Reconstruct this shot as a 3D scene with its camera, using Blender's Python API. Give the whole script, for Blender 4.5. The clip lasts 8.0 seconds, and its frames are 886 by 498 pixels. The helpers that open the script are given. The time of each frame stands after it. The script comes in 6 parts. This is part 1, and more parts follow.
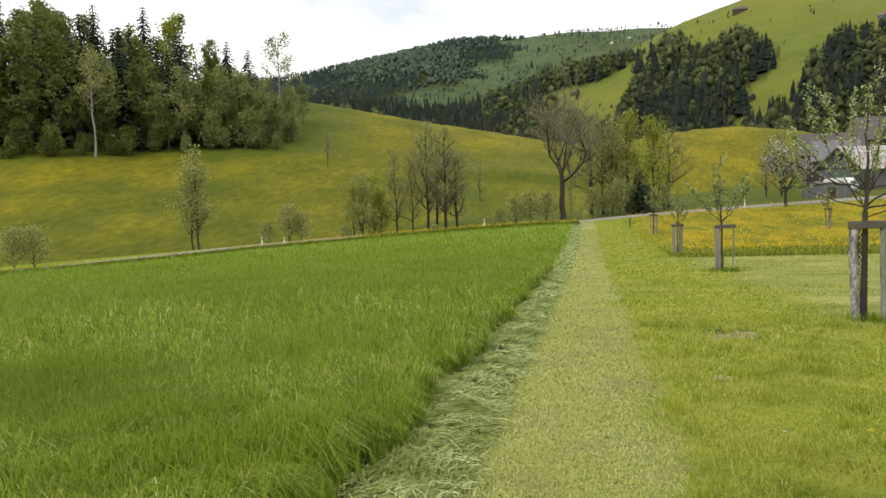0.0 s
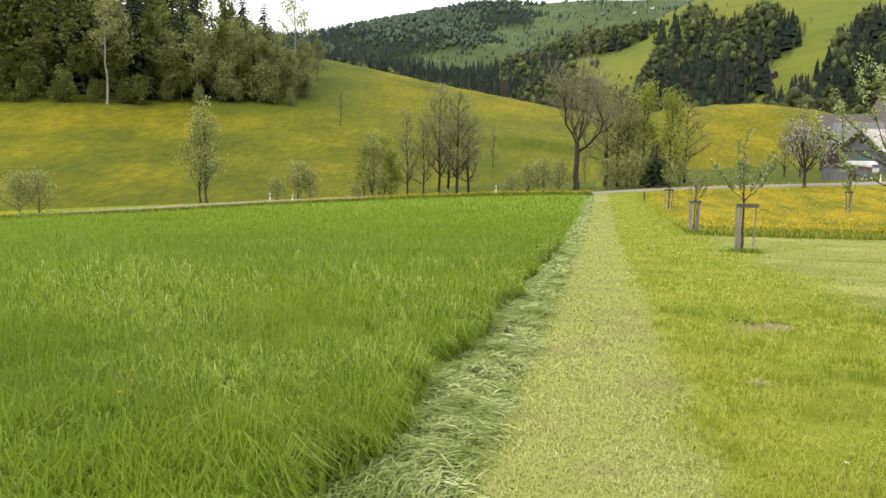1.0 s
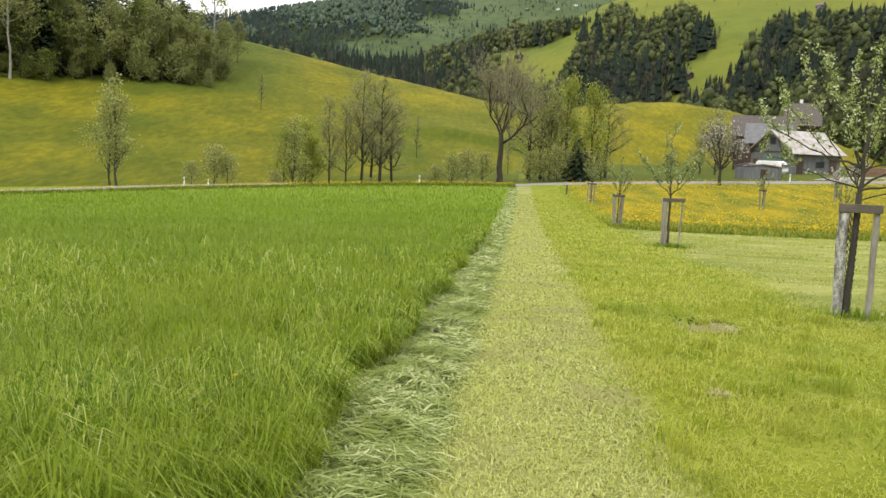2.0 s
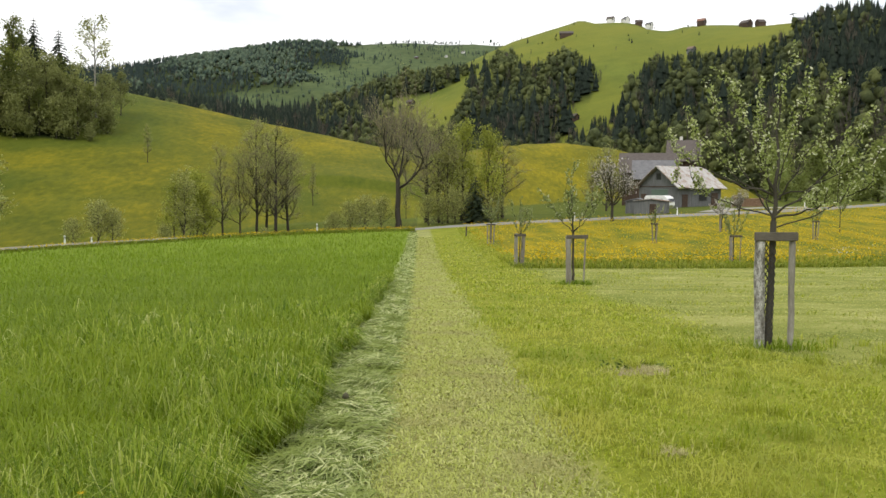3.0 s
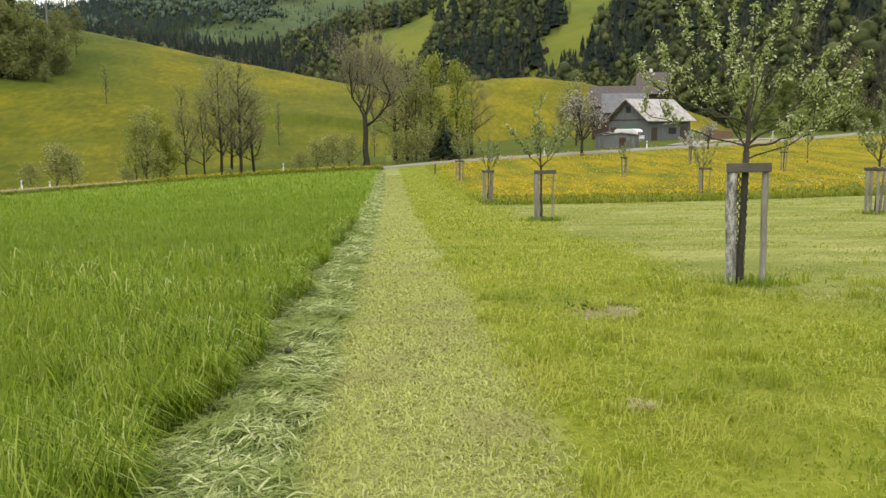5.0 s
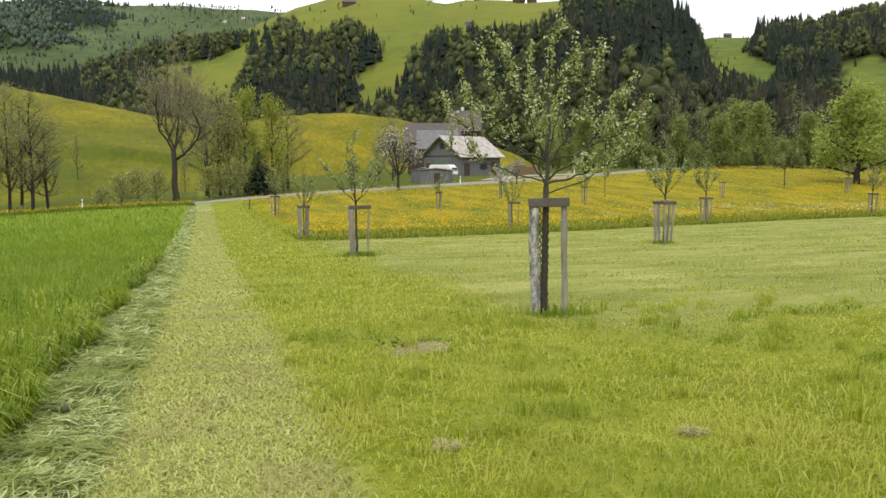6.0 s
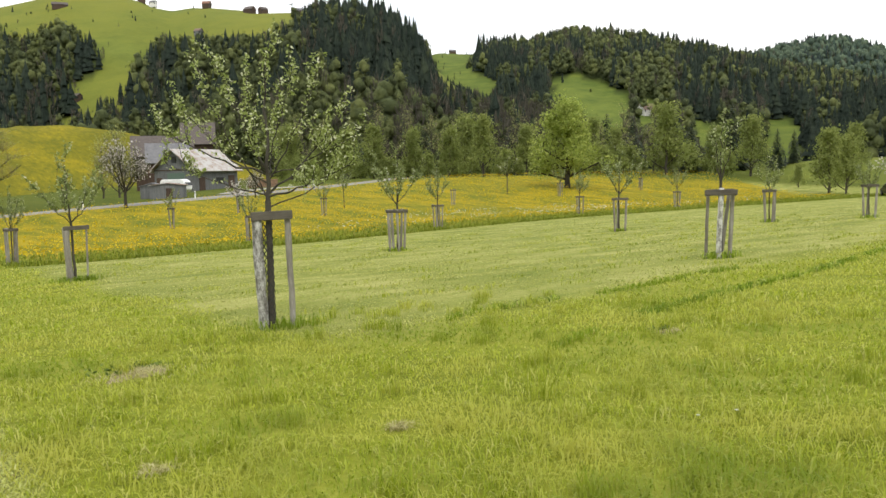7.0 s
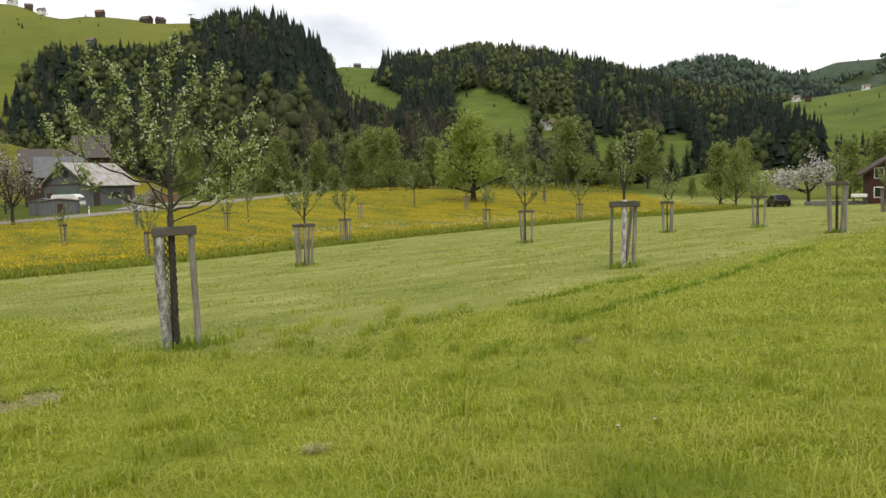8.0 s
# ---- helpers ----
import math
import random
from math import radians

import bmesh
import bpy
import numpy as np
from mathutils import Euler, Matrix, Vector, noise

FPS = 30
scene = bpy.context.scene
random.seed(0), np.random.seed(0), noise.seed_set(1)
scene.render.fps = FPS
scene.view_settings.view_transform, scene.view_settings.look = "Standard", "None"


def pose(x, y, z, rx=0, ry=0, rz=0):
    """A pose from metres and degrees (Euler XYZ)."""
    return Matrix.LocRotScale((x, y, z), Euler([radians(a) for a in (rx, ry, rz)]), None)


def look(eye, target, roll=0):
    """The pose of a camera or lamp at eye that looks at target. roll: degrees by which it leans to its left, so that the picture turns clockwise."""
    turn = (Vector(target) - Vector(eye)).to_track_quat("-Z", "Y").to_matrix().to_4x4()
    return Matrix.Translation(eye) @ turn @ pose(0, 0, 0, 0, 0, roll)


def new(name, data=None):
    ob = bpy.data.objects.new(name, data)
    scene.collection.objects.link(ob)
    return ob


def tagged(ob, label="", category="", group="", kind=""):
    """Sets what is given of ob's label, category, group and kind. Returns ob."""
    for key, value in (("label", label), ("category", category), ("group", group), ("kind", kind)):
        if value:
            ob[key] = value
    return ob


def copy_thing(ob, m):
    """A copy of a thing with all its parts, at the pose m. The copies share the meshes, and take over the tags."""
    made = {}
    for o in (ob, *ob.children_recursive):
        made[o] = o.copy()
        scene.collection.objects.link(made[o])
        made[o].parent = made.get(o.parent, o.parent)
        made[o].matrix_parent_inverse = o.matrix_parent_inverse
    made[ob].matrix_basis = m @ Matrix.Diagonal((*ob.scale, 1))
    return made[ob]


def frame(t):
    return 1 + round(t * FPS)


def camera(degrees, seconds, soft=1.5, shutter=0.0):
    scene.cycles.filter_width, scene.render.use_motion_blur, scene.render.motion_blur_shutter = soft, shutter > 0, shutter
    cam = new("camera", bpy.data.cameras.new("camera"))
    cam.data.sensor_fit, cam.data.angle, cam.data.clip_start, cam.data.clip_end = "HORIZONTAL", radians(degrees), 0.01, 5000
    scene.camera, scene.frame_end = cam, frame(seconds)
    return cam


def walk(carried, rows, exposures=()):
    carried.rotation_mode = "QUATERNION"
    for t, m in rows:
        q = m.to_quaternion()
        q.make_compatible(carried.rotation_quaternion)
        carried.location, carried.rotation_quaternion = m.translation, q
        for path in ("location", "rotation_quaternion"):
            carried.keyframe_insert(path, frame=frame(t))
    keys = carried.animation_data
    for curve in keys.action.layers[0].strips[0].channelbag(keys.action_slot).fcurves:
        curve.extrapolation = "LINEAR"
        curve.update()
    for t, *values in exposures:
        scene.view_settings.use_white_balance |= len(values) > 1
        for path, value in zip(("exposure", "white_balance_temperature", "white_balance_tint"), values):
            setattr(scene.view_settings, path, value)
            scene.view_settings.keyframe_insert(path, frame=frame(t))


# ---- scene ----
cam = camera(58, 8.0)
EXPOSURES = [(0, -0.05), (0.5, 0.22), (1, 0.36), (2.5, 0.31), (3, -0.02), (3.5, 0.17), (4, 0.12), (5.5, 0.12), (6, 0.12), (6.5, 0.17), (7, 0.17), (7.5, 0.1), (8, -0.26)]
PATH = [
    (0, (0.407, -3.242, 1.775), (0.048, -1.280, 1.620), -1.8),
    (0.5, (0.333, -2.698, 1.759), (-0.034, -0.744, 1.545), 0.2),
    (1, (0.274, -2.181, 1.739), (-0.107, -0.233, 1.496), 0.9),
    (1.2, (0.232, -1.975, 1.694), (-0.078, -0.008, 1.506), 0.7),
    (2.3, (-0.001, -0.852, 1.578), (-0.127, 1.125, 1.302), 3.1),
    (2.5, (-0.036, -0.649, 1.560), (-0.086, 1.344, 1.404), 2.6),
    (3, (-0.072, -0.236, 1.526), (-0.013, 1.758, 1.384), 0.5),
    (3.5, (0.000, 0.000, 1.500), (0.035, 1.978, 1.205), 0.8),
    (4, (0.018, 0.112, 1.493), (0.092, 2.078, 1.133), 0.3),
    (4.2, (0.028, 0.119, 1.495), (0.072, 2.087, 1.139), 0.4),
    (5.3, (0.201, 0.487, 1.483), (0.378, 2.460, 1.208), -0.4),
    (5.5, (0.244, 0.529, 1.489), (0.465, 2.500, 1.226), -0.1),
    (6, (0.300, 0.537, 1.489), (0.871, 2.442, 1.276), -0.1),
    (6.5, (0.343, 0.365, 1.508), (1.239, 2.142, 1.310), -0.7),
    (7, (0.483, 0.286, 1.499), (1.622, 1.919, 1.307), -1.3),
    (7.5, (0.521, 0.393, 1.497), (1.821, 1.904, 1.332), -1.5),
    (8, (0.511, 0.437, 1.489), (1.834, 1.928, 1.325), -1.5),
]
walk(cam, [(t, look(eye, target, roll)) for t, eye, target, roll in PATH], EXPOSURES)

# ---- world, sun, exposure ----
SUN_EL, SUN_AZ = 52.0, 205.0      # degrees; azimuth clockwise from +y
world = bpy.data.worlds.new("world")
scene.world = world
world.use_nodes = True
wn, wl = world.node_tree.nodes, world.node_tree.links
wn.clear()
w_out = wn.new("ShaderNodeOutputWorld")
w_sky = wn.new("ShaderNodeTexSky")
w_sky.sky_type, w_sky.sun_disc = "NISHITA", False
w_sky.sun_elevation, w_sky.sun_rotation = radians(SUN_EL), radians(SUN_AZ)
w_skybg = wn.new("ShaderNodeBackground")
w_skybg.inputs[1].default_value = 0.12
wl.new(w_sky.outputs[0], w_skybg.inputs[0])
w_cloudbg = wn.new("ShaderNodeBackground")
w_cloudbg.inputs[0].default_value = (1.0, 1.0, 1.0, 1)
w_cloudbg.inputs[1].default_value = 1.28
w_co = wn.new("ShaderNodeTexCoord")
w_map = wn.new("ShaderNodeMapping")
w_map.inputs["Location"].default_value = (0.35, 0.0, 0.1)
w_map.inputs["Scale"].default_value = (1.0, 1.0, 3.2)
wl.new(w_co.outputs["Generated"], w_map.inputs[0])
w_noise = wn.new("ShaderNodeTexNoise")
w_noise.inputs["Scale"].default_value, w_noise.inputs["Detail"].default_value = 3.0, 5.0
wl.new(w_map.outputs[0], w_noise.inputs["Vector"])
w_ramp = wn.new("ShaderNodeMapRange")
w_ramp.inputs[1].default_value, w_ramp.inputs[2].default_value = 0.24, 0.42
w_ramp.inputs[3].default_value, w_ramp.inputs[4].default_value = 0.35, 1.0
wl.new(w_noise.outputs[0], w_ramp.inputs[0])
w_mix = wn.new("ShaderNodeMixShader")
wl.new(w_ramp.outputs[0], w_mix.inputs[0])
wl.new(w_skybg.outputs[0], w_mix.inputs[1])
wl.new(w_cloudbg.outputs[0], w_mix.inputs[2])
wl.new(w_mix.outputs[0], w_out.inputs[0])

sun_data = bpy.data.lights.new("sun", "SUN")
sun_data.energy, sun_data.angle, sun_data.color = 1.3, radians(14), (1.0, 0.96, 0.88)
sun = new("sun", sun_data)
_se, _sa = radians(SUN_EL), radians(SUN_AZ)
sun.matrix_world = look((math.sin(_sa) * math.cos(_se) * 50, math.cos(_sa) * math.cos(_se) * 50, math.sin(_se) * 50), (0, 0, 0))


# ---- materials ----
def material(name):
    m = bpy.data.materials.new(name)
    m.use_nodes = True
    nt = m.node_tree
    return m, nt.nodes, nt.links, nt.nodes["Principled BSDF"]


def ramp_node(n, l, fac, stops):
    r = n.new("ShaderNodeValToRGB")
    while len(r.color_ramp.elements) < len(stops):
        r.color_ramp.elements.new(0.5)
    for e, (p, c) in zip(r.color_ramp.elements, stops):
        e.position, e.color = p, (*c, 1)
    l.new(fac, r.inputs[0])
    return r.outputs[0]


def noise_node(n, l, scale, detail=4.0, rough=0.55, stretch=None):
    co = n.new("ShaderNodeNewGeometry").outputs["Position"]
    if stretch:
        mp = n.new("ShaderNodeMapping")
        mp.inputs["Scale"].default_value = stretch
        l.new(co, mp.inputs[0])
        co = mp.outputs[0]
    t = n.new("ShaderNodeTexNoise")
    t.inputs["Scale"].default_value, t.inputs["Detail"].default_value, t.inputs["Roughness"].default_value = scale, detail, rough
    l.new(co, t.inputs["Vector"])
    return t.outputs[0]


def math_node(n, l, op, a, b=0.0, c=None):
    m = n.new("ShaderNodeMath")
    m.operation = op
    for i, v in enumerate((a, b) if c is None else (a, b, c)):
        if isinstance(v, (int, float)):
            m.inputs[i].default_value = v
        else:
            l.new(v, m.inputs[i])
    return m.outputs[0]


def band(n, l, v, lo, hi):
    r = n.new("ShaderNodeMapRange")
    r.interpolation_type = "SMOOTHSTEP"
    r.inputs[1].default_value, r.inputs[2].default_value = lo, hi
    l.new(v, r.inputs[0])
    return r.outputs[0]


def mix_node(n, l, fac, a, b, kind="MIX"):
    m = n.new("ShaderNodeMix")
    m.data_type, m.blend_type = "RGBA", kind
    for sock, v in ((m.inputs[0], fac), (m.inputs[6], a), (m.inputs[7], b)):
        if isinstance(v, (int, float)):
            sock.default_value = v
        elif isinstance(v, tuple):
            sock.default_value = (*v, 1)
        else:
            l.new(v, sock)
    return m.outputs[2]


def bump(n, l, p, height, strength, distance):
    b = n.new("ShaderNodeBump")
    b.inputs["Strength"].default_value, b.inputs["Distance"].default_value = strength, distance
    l.new(height, b.inputs["Height"])
    l.new(b.outputs[0], p.inputs["Normal"])


def leafy(name, stops, patch=None, through_light=0.35, rough=0.6, patch_scale=0.3, dim=None, dim_scale=0.2, stretch=None):
    """Leaves and blades: colour by island, with soft patches, and some light through them."""
    m, n, l, p = material(name)
    isl = n.new("ShaderNodeNewGeometry").outputs["Random Per Island"]
    col = ramp_node(n, l, isl, stops)
    if patch:
        col = mix_node(n, l, band(n, l, noise_node(n, l, patch_scale, 4, 0.55, stretch), 0.42, 0.66), col, patch)
    if dim:
        col = mix_node(n, l, math_node(n, l, "MULTIPLY", band(n, l, noise_node(n, l, dim_scale, 4, 0.55, stretch), 0.48, 0.68), 0.75), col, dim)
    p.inputs["Roughness"].default_value = rough
    p.inputs["Specular IOR Level"].default_value = 0.25
    l.new(col, p.inputs["Base Color"])
    tr = n.new("ShaderNodeBsdfTranslucent")
    l.new(col, tr.inputs[0])
    mx = n.new("ShaderNodeMixShader")
    mx.inputs[0].default_value = through_light
    l.new(p.outputs[0], mx.inputs[1])
    l.new(tr.outputs[0], mx.inputs[2])
    l.new(mx.outputs[0], n["Material Output"].inputs[0])
    return m


def rough_mat(name, stops, scale=8.0, stretch=None, rough=0.85, depth=0.01, fine=None, metal=0.0):
    """Bark, timber, plaster, roof: noise in two sizes, with relief."""
    m, n, l, p = material(name)
    a = noise_node(n, l, scale, 6, 0.6, stretch)
    b = noise_node(n, l, fine or scale * 6, 4, 0.6, stretch)
    v = math_node(n, l, "ADD", math_node(n, l, "MULTIPLY", a, 0.65), math_node(n, l, "MULTIPLY", b, 0.35))
    rnd = n.new("ShaderNodeObjectInfo").outputs["Random"]
    v = math_node(n, l, "ADD", v, math_node(n, l, "MULTIPLY", math_node(n, l, "SUBTRACT", rnd, 0.5), 0.12))
    l.new(ramp_node(n, l, v, stops), p.inputs["Base Color"])
    p.inputs["Roughness"].default_value, p.inputs["Metallic"].default_value = rough, metal
    p.inputs["Specular IOR Level"].default_value = 0.3
    bump(n, l, p, v, 0.6, depth)
    return m


def plain(name, colour, rough=0.5, metal=0.0):
    m, n, l, p = material(name)
    t = noise_node(n, l, 6.0, 4)
    c = ramp_node(n, l, t, [(0.3, tuple(v * 0.88 for v in colour)), (0.7, tuple(min(1, v * 1.08) for v in colour))])
    l.new(c, p.inputs["Base Color"])
    p.inputs["Roughness"].default_value, p.inputs["Metallic"].default_value = rough, metal
    return m


# ---- lie of the land ----
def smooth(a, b, v):
    t = np.clip((v - a) / (b - a), 0, 1)
    return t * t * (3 - 2 * t)


def lowland(x, y):
    """The near slope and the valley floor."""
    k = 8 * np.log1p(np.exp(np.clip((y - 45) / 8.0, -40, 60)))
    z = -0.0585 * (y - k)
    left = np.maximum(-x, 0)
    z = z - 0.040 * left ** 2 / (left + 10) * smooth(-30, 60, y)
    return z + 3.2 * smooth(50, 105, y) * np.clip(np.maximum(x, 0) / 70.0, 1e-9, 1) ** 0.7


# Each rise: bearing, slope of the crest seen from the meadow (degrees), range of foot and of crest.
RISES = {
    "pasture_hill": dict(az=(-75, -55, -40, -25, -21, -18, -15, -11.5, -7.6, -3.5, 0, 3, 6.5, 10, 13.8, 18, 22, 27),
                         el=(6, 7, 7.0, 7.0, 6.6, 6.05, 5.5, 4.8, 4.1, 3.3, 2.8, 2.9, 3.45, 3.65, 3.15, 2.0, 0.6, -2.5),
                         foot=[(-75, 88), (-20, 90), (0, 106), (6, 150), (12, 172), (27, 185)], crest=[(-75, 230), (-20, 215), (0, 200), (8, 245), (27, 240)]),
    "alp": dict(az=(-25, -18, -14.5, -11.5, -8, -2, 3, 6.4, 8.7, 11, 14, 17, 19.3, 22.4, 25.6, 28, 31.5, 33.5, 35, 38, 42, 48, 56),
                el=(6.0, 5.6, 5.2, 4.9, 5.0, 7.0, 9.0, 10.5, 11.2, 11.8, 11.65, 11.0, 11.3, 11.0, 11.0, 10.8, 9.8, 8.7, 6.9, 4.4, 2.4, 0.9, 0.0),
                foot=[(-25, 330), (10, 300), (25, 215), (56, 190)], crest=[(-25, 780), (10, 720), (30, 560), (56, 420)]),
    "wooded_ridge": dict(az=(18, 30, 34.9, 38, 41, 44, 47, 50, 53, 55, 58, 62, 66, 70, 80),
                         el=(3, 7.0, 8.3, 8.05, 8.0, 8.5, 8.4, 7.8, 7.0, 6.4, 5.5, 4.3, 3.6, 3.0, 1.0),
                         foot=[(18, 330), (80, 300)], crest=[(18, 950), (60, 900), (80, 700)]),
    "blue_mountain": dict(az=(-60, -35, -20.4, -17, -13, -9, -5, -1, 1.7, 3.7, 8, 14, 20),
                          el=(5, 6.5, 7.9, 8.6, 9.35, 10.1, 10.1, 10.45, 10.4, 10.5, 10.2, 9.1, 7),
                          foot=[(-60, 900), (20, 900)], crest=[(-60, 1900), (20, 1700)]),
    "far_hill": dict(az=(48, 54, 57.3, 59.5, 61, 63, 65, 69, 76),
                     el=(5, 6.8, 7.35, 7.75, 7.75, 7.05, 6.2, 4.8, 2), foot=[(48, 800), (76, 800)], crest=[(48, 1500), (76, 1500)]),
    "hazy_hill": dict(az=(56, 62, 65, 66.1, 67.7, 70.2, 74, 80, 95), el=(4, 5.6, 6.2, 6.6, 7.1, 7.1, 7.4, 6.8, 5),
                      foot=[(56, 1700), (95, 1700)], crest=[(56, 2600), (95, 2600)]),
    "green_knoll": dict(az=(59.5, 61.5, 63, 65, 67, 70, 74, 80, 95, 110), el=(0.5, 2.6, 4.3, 4.75, 4.9, 5.3, 6.0, 6.6, 6, 3),
                        foot=[(58, 230), (110, 180)], crest=[(58, 560), (110, 520)]),
    "meadow_bank": dict(az=(52, 55, 57, 60, 64, 68, 74, 90), el=(-1.5, -0.7, -0.1, 0.25, 0.3, 0.2, 0.3, 0.5),
                        foot=[(52, 128), (90, 112)], crest=[(52, 175), (90, 160)]),
    "hills_behind": dict(az=(95, 120, 160, 180, 220, 260, 285), el=(5, 7, 8, 7, 8, 7, 6), foot=[(95, 200), (285, 120)], crest=[(95, 900), (285, 700)]),
}


def rise(name, az, r):
    d = RISES[name]
    if name == "hills_behind":
        az = np.where(az < 0, az + 360, az)
    el = np.interp(az, d["az"], d["el"])
    foot = np.interp(az, *zip(*d["foot"]))
    crest = np.interp(az, *zip(*d["crest"]))
    z0 = -6.0
    zc = 1.5 + crest * np.tan(np.radians(el))
    t = np.clip((r - foot) / (crest - foot), 0, 1)
    s = t * 0.72 + 0.28 * t * t * (3 - 2 * t)
    h = z0 + (zc - z0) * s
    h = np.where(r > crest, zc - (r - crest) * 0.12, h)
    ok = (az >= d["az"][0]) & (az <= d["az"][-1]) & (r >= foot)
    return np.where(ok, h, -60.0), t


def swell(x, y, size):
    return (np.sin(x / size + 1.3) * np.cos(y / size * 0.83 + 0.4) + 0.5 * np.sin((x + y) / size * 1.9 + 2.1) + 0.35 * np.cos((x - 1.4 * y) / size * 2.7)) / 1.85


def land(x, y):
    """Height of the ground, and which rise it belongs to (0: the lowland)."""
    x, y = np.asarray(x, float), np.asarray(y, float)
    r, az = np.hypot(x, y), np.degrees(np.arctan2(x, y))
    far = smooth(120, 170, r)
    z = lowland(x, y) * (1 - far) + far * np.maximum(np.minimum(lowland(x, y), 0.5), -3)
    z = z - 1.6 * smooth(84, 90, r) * smooth(-2, -10, az) * (1 - smooth(100, 112, r))
    which = np.zeros(z.shape, int)
    for k, name in enumerate(RISES, 1):
        h, t = rise(name, az, r)
        amp = np.minimum((r - 60) * 0.011, 8) * t * (1 - t) * 3.6
        if name == "pasture_hill":      # an old field bank across the slope
            h = h + 1.1 * smooth(143, 145.5, r) * smooth(165, 146, r) * smooth(-9.8, -8.2, az) * smooth(1.5, -0.5, az)
        h = h + swell(x, y, np.clip(r * 0.07, 9, 90)) * np.maximum(amp, 0)
        which = np.where(h > z, k, which)
        z = np.maximum(z, h)
    return z, which


def height(x, y):
    return float(land(np.array([x]), np.array([y]))[0][0])


def at_bearing(az, r, lift=0.0):
    x, y = r * math.sin(radians(az)), r * math.cos(radians(az))
    return x, y, height(x, y) + lift


def inside(px, py, poly):
    """Which points lie in a polygon of (bearing, slope)."""
    res = np.zeros(px.shape, bool)
    for (x0, y0), (x1, y1) in zip(poly, poly[1:] + poly[:1]):
        cross = ((y0 > py) != (y1 > py)) & (px < (x1 - x0) * (py - y0) / ((y1 - y0) or 1e-9) + x0)
        res ^= cross
    return res


# ---- mesh helpers ----
def mesh_of(name, verts, faces, mat, smooth_shade=False):
    """A mesh from an array of corners and a list of arrays of faces (each with 3 or 4 columns)."""
    me = bpy.data.meshes.new(name)
    verts = np.asarray(verts, np.float32)
    faces = [np.asarray(f, np.int32) for f in (faces if isinstance(faces, list) else [faces]) if len(f)]
    loops = np.concatenate([f.ravel() for f in faces])
    counts = np.concatenate([np.full(len(f), f.shape[1], np.int32) for f in faces])
    me.vertices.add(len(verts))
    me.vertices.foreach_set("co", verts.ravel())
    me.loops.add(len(loops))
    me.loops.foreach_set("vertex_index", loops)
    me.polygons.add(len(counts))
    me.polygons.foreach_set("loop_start", np.r_[0, np.cumsum(counts)[:-1]].astype(np.int32))
    if smooth_shade:
        me.polygons.foreach_set("use_smooth", np.ones(len(counts), bool))
    me.update(calc_edges=True)
    for m in mat if isinstance(mat, (list, tuple)) else [mat]:
        me.materials.append(m)
    return me


def part(name, data, parent=None, label=""):
    """Links a mesh, or a bmesh with its material, as ONE object under a thing or part."""
    if isinstance(data, tuple):
        bm, mat = data
        me = bpy.data.meshes.new(name)
        bm.to_mesh(me)
        bm.free()
        me.materials.append(mat)
        data = me
    ob = new(name, data)
    ob.parent = parent
    if label:
        tagged(ob, label)
    return ob


def thing(name, m, label, category, group="", kind=""):
    ob = new(name)
    ob.matrix_world = m
    ob.matrix_basis = m
    return tagged(ob, label, category, group, kind)


def box(bm, size, at=(0, 0, 0), turn=None, bevel=0.0, jitter=0.0, rng=None):
    """A bevelled box in a bmesh, centred at `at`."""
    r = bmesh.ops.create_cube(bm, size=1.0)
    vs = r["verts"]
    m = Matrix.Translation(at) @ (turn or Matrix()) @ Matrix.Diagonal((*size, 1))
    bmesh.ops.transform(bm, matrix=m, verts=vs)
    if jitter:
        for v in vs:
            v.co += Vector((rng.uniform(-1, 1), rng.uniform(-1, 1), rng.uniform(-1, 1))) * jitter
    if bevel:
        es = list({e for v in vs for e in v.link_edges})
        bmesh.ops.bevel(bm, geom=es, offset=bevel, segments=1, affect="EDGES")
    return bm


def joined(pieces):
    """Joins (verts, faces) pairs, with faces of one width."""
    vs, fs, n = [], [], 0
    for v, f in pieces:
        vs.append(v)
        fs.append(f + n)
        n += len(v)
    return np.concatenate(vs), np.concatenate(fs)


def tube(path, radii, sides=5):
    """A tapering tube along points."""
    path, radii = np.asarray(path, float), np.asarray(radii, float)
    d = np.gradient(path, axis=0)
    d /= np.linalg.norm(d, axis=1)[:, None] + 1e-9
    ref = np.where(np.abs(d[:, 2:3]) > 0.9, np.array([[1.0, 0, 0]]), np.array([[0, 0, 1.0]]))
    u = np.cross(d, ref)
    u /= np.linalg.norm(u, axis=1)[:, None] + 1e-9
    w = np.cross(d, u)
    a = np.arange(sides) * 2 * np.pi / sides
    ring = path[:, None] + radii[:, None, None] * (np.cos(a)[None, :, None] * u[:, None] + np.sin(a)[None, :, None] * w[:, None])
    n = len(path)
    i, j = np.meshgrid(np.arange(n - 1), np.arange(sides), indexing="ij")
    k = (j + 1) % sides
    f = np.stack([i * sides + j, i * sides + k, (i + 1) * sides + k, (i + 1) * sides + j], -1).reshape(-1, 4)
    return ring.reshape(-1, 3), f


def unit(v):
    return v / (np.linalg.norm(v) + 1e-9)


